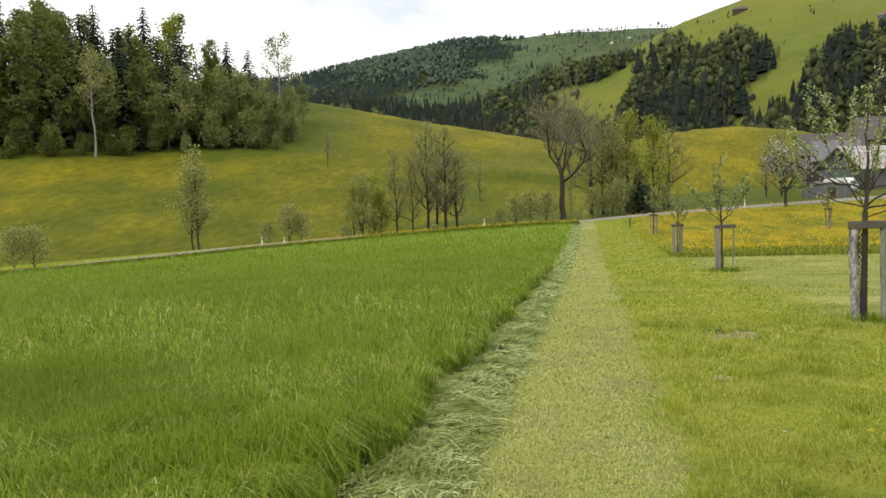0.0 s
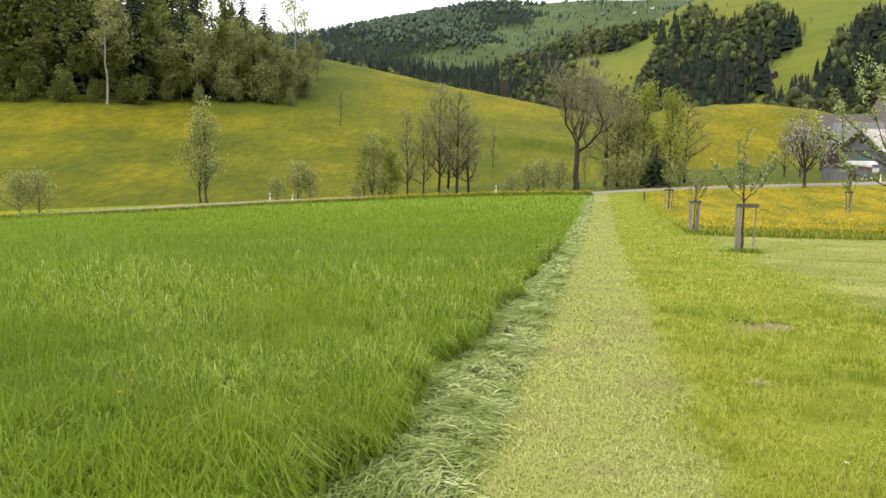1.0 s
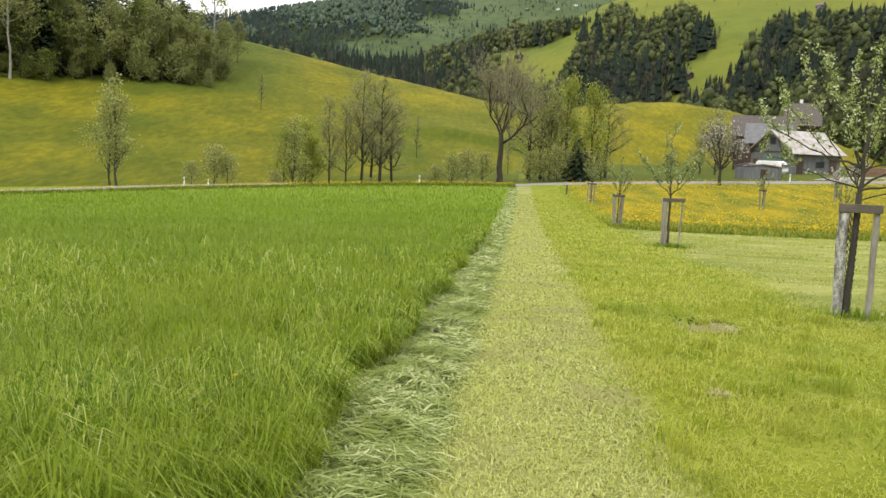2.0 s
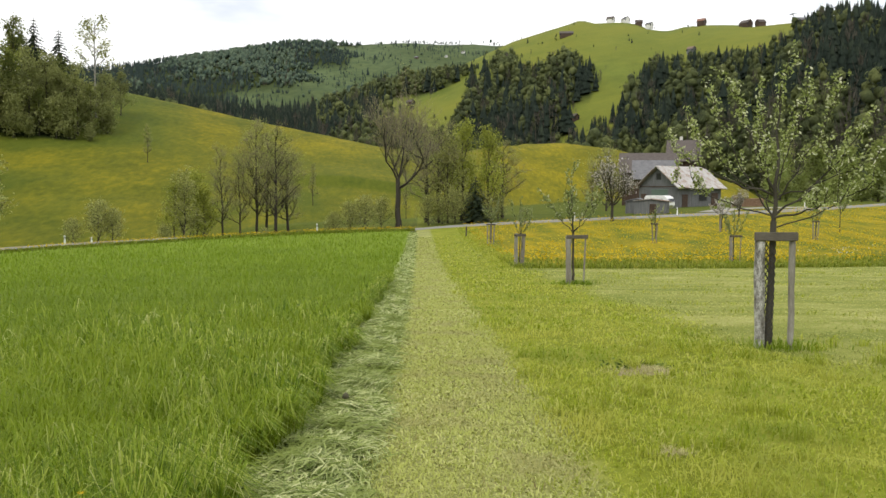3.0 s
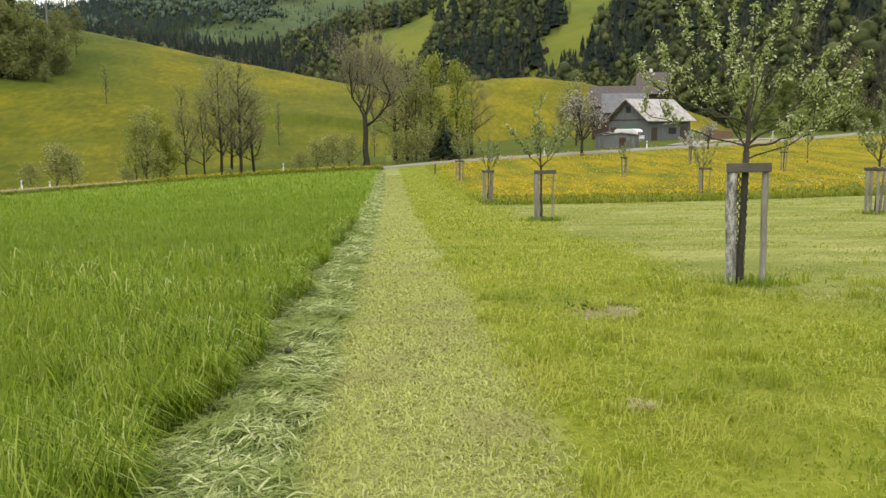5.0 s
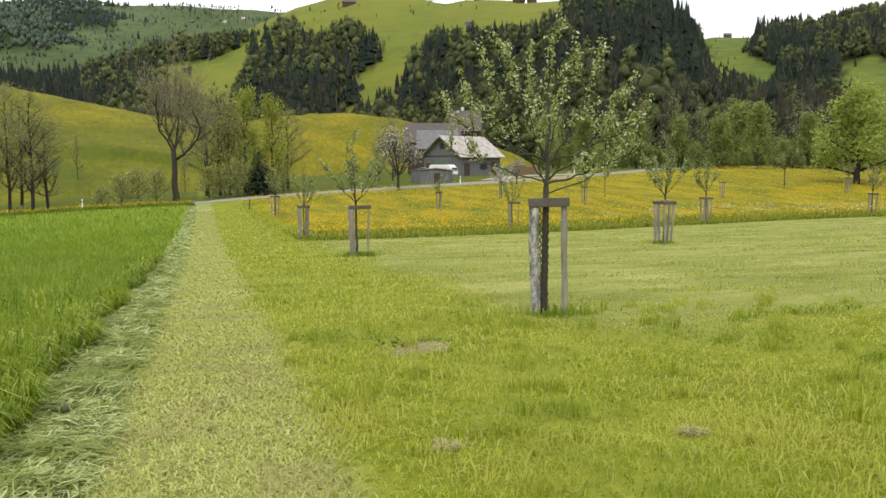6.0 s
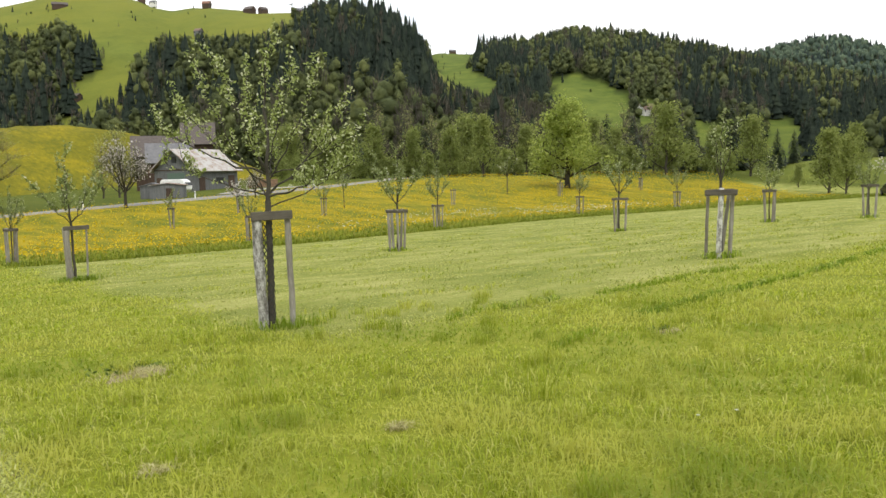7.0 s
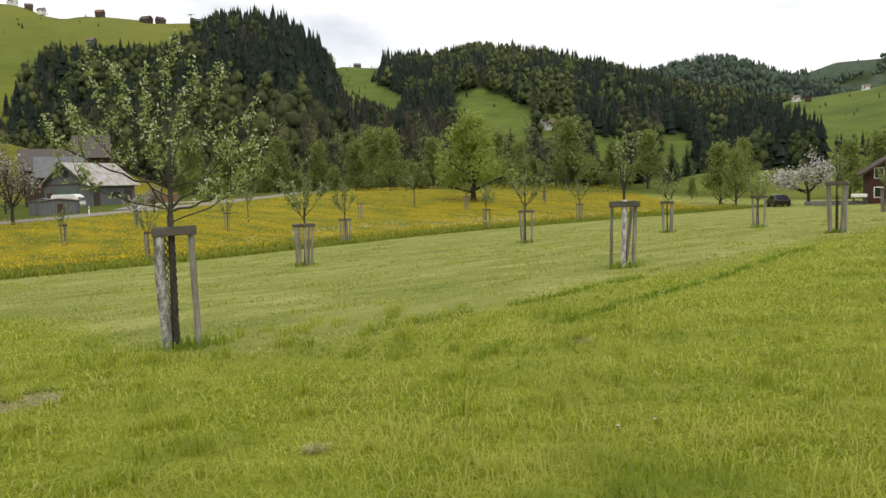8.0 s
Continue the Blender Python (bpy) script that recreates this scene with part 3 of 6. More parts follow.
def make_woods():
    rng = np.random.default_rng(11)
    # rise, bearings, ranges, tries, share of conifers, of leafless, height
    plan = (("alp", (-24, 56), (190, 790), 13000, 0.44, 0.08, (11, 21)),
            ("wooded_ridge", (26, 80), (300, 960), 12500, 0.52, 0.10, (13, 23)),
            ("blue_mountain", (-26, 16), (900, 1800), 17000, 0.6, 0.1, (9, 15)),
            ("far_hill", (50, 76), (850, 1520), 6500, 0.4, 0.1, (9, 15)),
            ("hazy_hill", (58, 82), (1800, 2620), 3500, 0.4, 0.1, (12, 20)),
            ("green_knoll", (58, 95), (180, 560), 3200, 0.75, 0.08, (10, 17)))
    bins = {"conifer": [], "leafy": [], "bare": [], "small": [], "near": [], "distant": []}
    for name, (a0, a1), (r0, r1), tries, con, bare, (h0, h1) in plan:
        az = rng.uniform(a0, a1, tries)
        r = np.sqrt(rng.uniform(r0 ** 2, r1 ** 2, tries))
        x, y = r * np.sin(np.radians(az)), r * np.cos(np.radians(az))
        z, which = land(x, y)
        el = np.degrees(np.arctan2(z - 1.5, r))
        ok = (which == NAMES.index(name) + 1)
        size = rng.uniform(h0, h1, tries)
        wood = wooded(name, az, el)
        if name in ("alp", "wooded_ridge", "green_knoll"):      # trees shrunk or left out to keep outlines and clearings open to the camera
            def stands(tall):
                res = wooded(name, az, np.degrees(np.arctan2(z + 0.7 * tall - 1.5, r)))
                for poly in CLEARINGS["wooded_ridge"] if name != "green_knoll" else ():
                    for share in (0.45, 0.7, 0.95):
                        res &= ~inside(az, np.degrees(np.arctan2(z + share * tall - 1.5, r)), poly)
                return res
            for _ in range(3):
                size = np.where(stands(size), size, size * 0.72)
            wood &= stands(size)
        lone = rng.uniform(0, 1, tries) < np.where(swell(x, y + 90, 60.0) > 0.15, 0.5, 0.1) if name == "blue_mountain" else rng.uniform(0, 1, tries) < (np.where(swell(x, y, 17.0) > 0.25, 0.22, 0.02) * smooth(13.5, 8.0, az) + 0.02 if name == "alp" else 0.03)
        ok &= wood | lone
        clump = swell(x + 40, y, 38.0 if r1 < 1000 else 110.0) * 0.62 + rng.normal(0, 0.13, tries)
        if name == "alp":
            clump = clump + 0.5 * smooth(23, 27.5, az) * smooth(4.0, 6.5, el) - 0.16 * smooth(4.0, 2.0, el) * smooth(20, 24, az) - 0.10 * smooth(5.0, 3.6, el) * smooth(-8, -4, az) + 0.45 * smooth(-6, -9, az)
        kind = np.where(clump > 0.5 - con, "conifer", "leafy")
        kind = np.where(rng.uniform(0, 1, tries) < bare + (0.16 * smooth(4.8, 3.2, el) + 0.3 * smooth(4.2, 2.8, el) * smooth(24, 30, az) if name == "alp" else 0), "bare", kind)
        size = size * np.where(kind == "leafy", 0.92, 1.0) * np.where(wood, 1, 0.6) * rng.uniform(0.72, 1.2, tries) * (1 + (0.16 * smooth(23, 26, az) * smooth(36, 33, az) if name == "alp" else 0))
        kind = np.where((kind == "leafy") & (r < 410), "near", kind)
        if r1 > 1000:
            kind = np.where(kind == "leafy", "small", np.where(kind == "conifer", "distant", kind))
        for k in bins:
            s = ok & (kind == k)
            bins[k].append(np.stack([x[s], y[s], z[s] - 0.5, size[s]], -1))
    for k, tem, mat, name, label in (
            ("conifer", [far_conifer(rng) for _ in range(8)], conifer_mat, "spruce_forest", "dark green spruce forest on the far slopes"),
            ("leafy", [far_leafy(rng, 64, s, 6, 0.038, 0.74) for s in (0.17, 0.2, 0.24, 0.27, 0.3, 0.19)], leaf_far_mat, "broadleaf_wood", "fresh green broadleaf trees mixed into the slopes"),
            ("near", [far_leafy(rng, 150, s, 8, 0.03, 0.62) for s in (0.17, 0.2, 0.25, 0.23, 0.29, 0.19)], leaf_far_mat, "broadleaf_wood", "fresh green broadleaf trees along the foot of the slopes"),
            ("small", [far_lump(rng) for _ in range(6)], distant_haze_mat, "distant_wood", "green broadleaf woods on the distant mountains, tinted for haze"),
            ("distant", [far_conifer(rng, 4, 4) for _ in range(5)], conifer_haze_mat, "distant_spruces", "spruces on the distant mountains, tinted blue-green for haze"),
            ("bare", [far_bare(rng) for _ in range(5)], bare_far_mat, "leafless_wood", "grey-brown trees still without leaves on the slopes")):
        a = np.concatenate(bins[k])
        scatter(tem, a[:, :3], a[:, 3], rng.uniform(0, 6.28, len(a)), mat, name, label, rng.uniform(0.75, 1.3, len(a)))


make_woods()


# ---- trees ----
bark_mat = rough_mat("bark", [(0.3, (0.03, 0.026, 0.02)), (0.7, (0.10, 0.09, 0.07))], 6, (1, 1, 0.25), depth=0.02)
dark_bark_mat = rough_mat("dark_bark", [(0.3, (0.02, 0.017, 0.013)), (0.7, (0.06, 0.052, 0.04))], 4, (1, 1, 0.25), depth=0.03)
pale_bark_mat = rough_mat("pale_bark", [(0.3, (0.16, 0.15, 0.12)), (0.7, (0.36, 0.35, 0.30))], 3, (1, 1, 0.4), depth=0.02)
twig_mat = rough_mat("twig", [(0.3, (0.15, 0.13, 0.09)), (0.7, (0.29, 0.25, 0.17))], 2.0, depth=0.005)
apple_leaf_mat = leafy("apple_leaf", [(0.0, (0.19, 0.24, 0.055)), (0.5, (0.34, 0.40, 0.125)), (0.8, (0.47, 0.52, 0.24)), (1.0, (0.72, 0.72, 0.56))], through_light=0.5)
thin_leaf_mat = leafy("thin_leaf", [(0.0, (0.13, 0.165, 0.05)), (0.5, (0.23, 0.275, 0.10)), (0.85, (0.36, 0.40, 0.19)), (1.0, (0.60, 0.60, 0.46))], through_light=0.45)
spring_leaf_mat = leafy("spring_leaf", [(0.0, (0.23, 0.265, 0.045)), (0.5, (0.35, 0.385, 0.065)), (1.0, (0.47, 0.50, 0.11))], (0.27, 0.30, 0.05), 0.5, patch_scale=0.35)
wood_leaf_mat = leafy("wood_leaf", [(0.0, (0.11, 0.135, 0.035)), (0.5, (0.195, 0.225, 0.055)), (1.0, (0.31, 0.34, 0.085))], (0.115, 0.14, 0.038), 0.5, patch_scale=0.22)
olive_leaf_mat = leafy("olive_leaf", [(0.0, (0.18, 0.20, 0.065)), (0.5, (0.29, 0.315, 0.11)), (1.0, (0.42, 0.44, 0.17))], (0.22, 0.24, 0.085), 0.5, patch_scale=0.2)
bud_mat = leafy("bud_leaf", [(0.0, (0.23, 0.235, 0.085)), (0.5, (0.33, 0.345, 0.115)), (1.0, (0.45, 0.47, 0.17))], through_light=0.45)
blossom_mat = leafy("blossom", [(0.0, (0.30, 0.26, 0.25)), (0.3, (0.60, 0.56, 0.56)), (0.65, (0.74, 0.71, 0.70)), (0.8, (0.16, 0.18, 0.08)), (1.0, (0.12, 0.14, 0.05))], through_light=0.3)
needle_mat = leafy("needles", [(0.0, (0.014, 0.022, 0.012)), (0.6, (0.030, 0.045, 0.021)), (1.0, (0.055, 0.075, 0.03))], through_light=0.1)


def grow(rng, height_m, stem_r, fork, limbs, levels, reach=0.35, rise=0.5, wander=0.12, sides=5, leader=True, kids=4, min_r=0.006):
    """A trunk with limbs and twigs. Gives tubes and the points of the outer twigs."""
    tubes, tips, fine = [], [], []

    def shoot(p, d, length, radius, level):
        n = 5 if level < 2 else 4 if level < 3 else 2
        pts, q = [p], p
        for k in range(n):
            d = unit(d + rng.normal(0, wander, 3) + np.array([0, 0, rise * 0.18]))
            q = q + d * length / n
            pts.append(q)
        if level < levels or levels != 3:      # the last shoots of leafy trees are lost in their leaves
            (fine if level > 2 and levels > 3 else tubes).append(tube(pts, np.linspace(radius, max(min_r, radius * 0.4), n + 1), max(3, sides - level)))
        if level >= levels - 1:
            tips.extend(pts[1:])
        if level < levels:
            for k in range(kids if level else kids + 1):
                f = rng.uniform(0.3, 1.0)
                at = pts[0] + (np.array(pts[-1]) - pts[0]) * f if n < 3 else np.array(pts[min(n, int(f * n))])
                side = unit(np.cross(d, rng.normal(0, 1, 3)))
                shoot(at, unit(d * 0.75 + side * rng.uniform(0.45, 0.95) + np.array([0, 0, rise * 0.35])), length * rng.uniform(0.42, 0.66), radius * 0.5 * (1 - 0.3 * f), level + 1)

    top = height_m * (0.97 if leader else fork)
    steps = 7
    pts = [np.array([0.0, 0, -0.15])]
    for k in range(1, steps + 1):
        pts.append(np.array([rng.normal(0, 0.007) * top, rng.normal(0, 0.007) * top, top * k / steps]))
    rad = stem_r * np.r_[1.35, np.linspace(1.0, 0.22 if leader else 0.75, steps)]
    tubes.append(tube(pts, rad, sides + 2))
    for k in range(limbs):
        f = fork + (0.93 - fork) * (k / max(1, limbs - 1)) ** 1.2 if leader else fork * rng.uniform(0.76, 1.0)
        z = height_m * f
        a = k * 2.4 + rng.uniform(-0.4, 0.4)
        up = rise + 0.9 * (f - fork) if leader else rise * (0.95 + 2.8 * ((k * 0.38) % 1.0) ** 1.5)
        d = unit(np.array([math.cos(a), math.sin(a), up + rng.uniform(-0.1, 0.25)]))
        length = height_m * reach * (1.15 - 0.75 * (f - fork) / max(0.01, 1 - fork)) * rng.uniform(0.8, 1.15) if leader else height_m * (1 - fork) * rng.uniform(0.5, 0.8)
        i = min(steps, max(1, int(round(z / top * steps))))
        start = np.array([pts[i][0], pts[i][1], min(z, top)])
        shoot(start, d, length, stem_r * (0.5 if leader else 0.46) * (1.1 - 0.6 * f), 1)
    return tubes, np.array(tips), fine


def leaf_cloud(rng, points, each, spread, size, up=0.5):
    """Small four-cornered leaves round the given points."""
    c = np.repeat(points, each, 0)
    n = len(c)
    c = c + rng.normal(0, spread, (n, 3))
    nrm = rng.normal(0, 1, (n, 3)) + np.array([0, 0, up])
    nrm /= np.linalg.norm(nrm, axis=1)[:, None]
    u = np.cross(nrm, rng.normal(0, 1, (n, 3)))
    u /= np.linalg.norm(u, axis=1)[:, None] + 1e-9
    w = np.cross(nrm, u)
    s = (size * rng.uniform(0.6, 1.3, n))[:, None]
    v = np.stack([c - u * s, c + w * s * 0.55, c + u * s, c - w * s * 0.55], 1).reshape(-1, 3)
    return v, np.arange(4 * n).reshape(-1, 4)


def tree(name, label, rng, bark, leaf, each, spread, size, category="tree", up=0.5, keep=1.0, **kw):
    """A tree at the origin: trunk with branches, and a crown of leaves."""
    tubes, tips, fine = grow(rng, **kw)
    ob = thing(name, Matrix(), label, category)
    v, f = tubes[0]
    part("trunk", mesh_of("trunk", v, f, bark, True), ob)
    v, f = joined(tubes[1:])
    part("branchwork", mesh_of("branchwork", v, f, bark, True), ob)
    if fine:
        v, f = joined(fine)
        tagged(part("twigwork", mesh_of("twigwork", v, f, twig_mat, True), ob, "fine grey-brown twigs"), kind="stuff")
    if each:
        tips = tips[rng.uniform(0, 1, len(tips)) < keep]
        v, f = leaf_cloud(rng, tips, each, spread, size, up)
        part("crown", mesh_of("crown", v, f, leaf), ob)
    return ob


def conifer(rng, label):
    """A spruce 1 m high: stem and whorls of drooping sprays."""
    ob = thing("spruce", Matrix(), label, "tree")
    v, f = tube([(0, 0, -0.01), (0, 0, 0.5), (0, 0, 0.985)], [0.012, 0.008, 0.001], 6)
    part("trunk", mesh_of("trunk", v, f, dark_bark_mat, True), ob)
    vs, fs, n = [], [], 0
    for k in range(30):
        z = 0.07 + 0.9 * (k / 30) ** 0.95
        rad = 0.165 * (1 - (z - 0.05)) ** 0.8 + 0.004
        m = 9 if k < 20 else 6
        for b in range(m):
            a = b * 2 * math.pi / m + rng.uniform(-0.3, 0.3) + k * 0.7
            ln = rad * rng.uniform(0.65, 1.25)
            o, t = np.array([math.cos(a), math.sin(a), 0]), np.array([-math.sin(a), math.cos(a), 0])
            for q in range(3):
                f0, f1 = q / 3, (q + 1.15) / 3
                c0 = o * ln * f0 + np.array([0, 0, z - 0.25 * ln * f0 + 0.2 * ln * f0 * f0 * 1.0])
                c1 = o * ln * f1 + np.array([0, 0, z - 0.38 * ln * f1 + rng.uniform(-0.01, 0.004)])
                wd = ln * (0.30 - 0.06 * q) * rng.uniform(0.7, 1.2)
                tw = np.array([0, 0, rng.uniform(-0.5, 0.2)]) * wd
                vs.append(np.array([c0, c1 + t * wd + tw, c1 + o * ln * 0.14, c1 - t * wd + tw]))
                fs.append(np.array([(0, 1, 2, 3)]) + n)
                n += 4
    part("crown", mesh_of("crown", np.concatenate(vs), np.concatenate(fs), needle_mat), ob)
    return ob


def put(ob, az, r, size=1.0, turn=0.0, sink=0.0, wide=1.0, label="", group=""):
    """A copy of a tree at a bearing and range."""
    x, y, z = at_bearing(az, r)
    made = copy_thing(ob, pose(x, y, z - sink, 0, 0, turn))
    made.scale = (size * wide, size * wide, size)
    if label or group:
        tagged(made, label, group=group)
    return made


def put_xy(ob, x, y, size=1.0, turn=0.0, wide=1.0, label="", group="", sink=0.0):
    return put(ob, math.degrees(math.atan2(x, y)), math.hypot(x, y), size, turn, sink, wide, label, group)


def drop(ob):
    for o in (*ob.children_recursive, ob):
        bpy.data.objects.remove(o)


def make_left_wood():
    rng = np.random.default_rng(5)
    spruces = [conifer(rng, "tall dark green spruce at the edge of the wood") for _ in range(3)]
    broad = [tree("broadleaf_tree", "tall broadleaf tree in fresh spring leaf at the wood's edge", rng, bark_mat, wood_leaf_mat, 5, 0.6, 0.37,
                  height_m=18, stem_r=0.24, fork=f, limbs=11, levels=3, reach=re, rise=0.55, kids=3) for f, re in ((0.22, 0.30), (0.3, 0.24), (0.15, 0.34), (0.34, 0.27))]
    light = [tree("broadleaf_tree", "yellow-green broadleaf tree in new leaf at the wood's edge", rng, bark_mat, spring_leaf_mat, 6, 0.55, 0.32,
                  height_m=17, stem_r=0.22, fork=0.25, limbs=11, levels=3, reach=0.27, rise=0.6, kids=3)]
    olive = [tree("broadleaf_tree", "grey-green broadleaf tree in thin new leaf at the wood's edge", rng, bark_mat, olive_leaf_mat, 6, 0.55, 0.27,
                  height_m=14, stem_r=0.17, fork=f, limbs=12, levels=3, reach=0.3, rise=0.65, kids=3) for f in (0.1, 0.2)]
    birch = tree("birch", "birch with pale straight trunk and thin leaves", rng, pale_bark_mat, bud_mat, 3, 0.4, 0.22,
                 height_m=19, stem_r=0.2, fork=0.45, limbs=11, levels=3, reach=0.2, rise=0.6, kids=3)
    bush = [tree("bush", "dense green bush along the foot of the wood", rng, bark_mat, wood_leaf_mat, 6, 0.32, 0.2, category="bush",
                 height_m=5, stem_r=0.09, fork=0.06, limbs=14, levels=2, reach=0.5, rise=0.55, kids=5) for _ in range(2)]
    low = [tree("bush", "soft grey-green bush along the foot of the wood", rng, bark_mat, olive_leaf_mat, 6, 0.4, 0.19, category="bush",
                height_m=5, stem_r=0.07, fork=0.04, limbs=15, levels=2, reach=0.45, rise=0.8, kids=5) for _ in range(2)]
    grp = "trees of the wood above the pasture"
    # outer row: bearing, range, height
    edge = [(-41.2, 152, 21, "s1"), (-40.2, 150, 19, "b1"), (-39.2, 153, 21, "s2"), (-38.2, 148, 18, "b0"), (-37.2, 152, 21, "s0"), (-36.2, 147, 18, "b2"), (-35.2, 151, 20, "s1"), (-34.1, 143, 17.5, "birch"), (-33.2, 149, 15, "o0"),
            (-32.2, 150, 19, "s2"), (-31.2, 149, 14, "b3"), (-30.0, 148, 11, "o1"), (-29.2, 152, 18.5, "s0"), (-28.3, 147, 13.5, "o0"), (-27.4, 149, 10, "o1"), (-26.6, 150, 12.5, "b3"), (-25.6, 149, 13, "o0"),
            (-24.6, 151, 12, "o1"), (-23.7, 150, 10, "o0"), (-22.8, 151, 11.5, "o1"), (-22.0, 152, 8.5, "o0"), (-21.3, 156, 9.5, "o1"), (-20.8, 163, 8.5, "o0"), (-20.2, 172, 8, "o1")]
    kinds = {"s": (spruces, 1.0), "o": (olive, 14.0), "b": (broad, 18.0)}
    for az, r, h, k in edge:
        src, base = (birch, 19.0) if k == "birch" else (kinds[k[0]][0][int(k[1])], kinds[k[0]][1])
        put(src, az, r + 3, h / base, rng.uniform(0, 360), 0.3, rng.uniform(0.9, 1.15), group=grp)
    # behind them
    for k in range(74):
        az = rng.uniform(-47, -21.6)
        r = rng.uniform(160, 205)
        if az > -23 or (az > -25 and r > 180):
            continue
        h = rng.uniform(15, 21) * (1 - 0.5 * smooth(-30, -23.5, az))
        if rng.uniform() < 0.5:
            put(spruces[k % 3], az, r, h * 1.12, rng.uniform(0, 360), 0.3, rng.uniform(0.85, 1.15), group=grp)
        else:
            src = broad[k % 4] if rng.uniform() < 0.8 else light[0]
            put(src, az, r, h / 18.0, rng.uniform(0, 360), 0.3, rng.uniform(0.9, 1.2), group=grp)
    for az, r, h in ((-23.8, 168, 17), (-25.2, 166, 18.5), (-28.3, 170, 19.5), (-31.5, 168, 22), (-29.8, 165, 20)):
        put(spruces[1], az, r, h, rng.uniform(0, 360), 0.3, 1.1, group=grp)
    put(birch, -21.7, 170, 1.0, 40, 0.3, 1.2, group=grp)
    for k in range(34):
        az = -46.5 + 0.72 * k + rng.uniform(-0.4, 0.4)
        put(bush[k % 2] if az < -30 else low[k % 2], az, 152 + 0.2 * (az + 40) + rng.uniform(0, 6) + (9 if az > -22 else 0), rng.uniform(1.1, 1.9), rng.uniform(0, 360), 0.4, rng.uniform(0.7, 1.0), label="tall shady shrub inside the edge of the wood", group="bushes along the wood")
    for k in range(36):
        az = -46 + 0.70 * k + rng.uniform(-0.5, 0.5)
        r = 145.5 + 0.2 * (az + 40) + rng.uniform(-1.5, 5) + (9 if az > -22 else 0)
        if k % 3 == 0:
            put(broad[k % 4], az, r + 1, rng.uniform(0.28, 0.55), rng.uniform(0, 360), 0.3, rng.uniform(0.8, 1.1), label="young broadleaf tree at the foot of the wood", group="bushes along the wood")
        else:
            put(bush[k % 2] if az < -31 else low[k % 2], az, r, rng.uniform(0.4, 1.25), rng.uniform(0, 360), 0.4, rng.uniform(0.75, 1.15), group="bushes along the wood")
    for o in (*spruces, *broad, *light, *olive, birch, *bush, *low):
        drop(o)


def make_stream_trees():
    rng = np.random.default_rng(8)
    bare = [tree("leafless_tree", "leafless grey tree with fine upright twigs beside the road", rng, dark_bark_mat, bud_mat, 3, 0.3, 0.075, keep=0.5,
                 height_m=14, stem_r=0.17, fork=0.25, limbs=17, levels=4, reach=r, rise=0.6, kids=4, min_r=0.010, wander=0.13) for r in (0.2, 0.26)]
    big = tree("old_tree", "big spreading old tree with dark trunk, almost leafless, beside the road", rng, dark_bark_mat, bud_mat, 2, 0.35, 0.07, keep=0.5,
               height_m=15, stem_r=0.3, fork=0.36, limbs=7, levels=4, reach=0.47, rise=0.8, kids=6, leader=False, min_r=0.010, wander=0.22)
    alder = [tree("young_alder", "slim young tree in thin pale green leaf beside the road", rng, bark_mat, bud_mat if k else spring_leaf_mat, 5, 0.33, 0.13,
                  height_m=9, stem_r=0.09, fork=0.12, limbs=14, levels=3, reach=0.3, rise=0.8, kids=3) for k in range(2)]
    willow = tree("willow", "broad yellow-green willow beside the stream", rng, bark_mat, spring_leaf_mat, 5, 0.5, 0.2,
                  height_m=11, stem_r=0.25, fork=0.12, limbs=11, levels=3, reach=0.36, rise=0.6, kids=4)
    bush = tree("bush", "low grey-green bush beside the road", rng, bark_mat, bud_mat, 4, 0.25, 0.11, category="bush",
                height_m=3.4, stem_r=0.05, fork=0.05, limbs=14, levels=2, reach=0.55, rise=0.6, kids=5)
    spruce = conifer(rng, "small dark spruce beside the road")
    grp = "trees along the road"
    for src, az, r, h, base, wide in (
            (alder[1], -28.1, 84, 9.4, 9, 1.2), (alder[1], -28.5, 85, 8.0, 9, 1.2), (alder[0], -15.0, 94, 6.5, 9, 1.2), (alder[1], -16.3, 92, 8.0, 9, 1.2), (alder[0], -15.5, 95, 8.2, 9, 1.1), (alder[0], -17.0, 93, 7.0, 9, 1.1),
            (bare[0], -13.9, 94, 11.2, 14, 0.9), (bare[0], -12.7, 95, 10.4, 14, 0.9), (bare[1], -11.5, 96, 14.0, 14, 1.0), (bare[1], -10.2, 94, 13.0, 14, 1.25), (bare[0], -9.4, 96, 10.5, 14, 1.4), (bare[0], -10.8, 99, 12, 14, 1.2),
            (big, -1.6, 94, 16.6, 15, 1.05), (bare[1], 1.3, 100, 12.5, 14, 1.2), (bare[0], 0.4, 106, 12.5, 14, 1.3),
            (willow, 3.0, 102, 11.4, 11, 0.8), (willow, 4.9, 99, 10.2, 11, 0.75), (alder[1], 2.0, 99, 10.0, 9, 1.3), (bare[1], 5.9, 103, 9.6, 14, 1.5)):
        put(src, az, r, h / base, rng.uniform(0, 360), 0.2, wide, group=grp)
    put(spruce, 3.95, 95, 5.9, 20, 0.1, 1.6, group=grp)
    for az, r, s in ((-21.8, 84, 1.0), (-20.9, 84, 0.8), (-23.3, 83, 0.6), (-17.6, 90, 0.7), (-5.0, 93, 0.9), (-3.9, 92, 1.0), (-2.8, 94, 0.9), (-6.2, 93, 0.7), (0.6, 95, 0.9), (1.6, 96, 0.8), (2.5, 95, 1.0), (4.4, 97, 0.9),
                     (-38.8, 76, 0.9), (-40, 75, 0.9), (-11.0, 93, 0.5), (3.2, 97, 0.9), (5.6, 98, 0.8)):
        put(bush, az, r, s, rng.uniform(0, 360), 0.1, 1.1, group="bushes along the road")
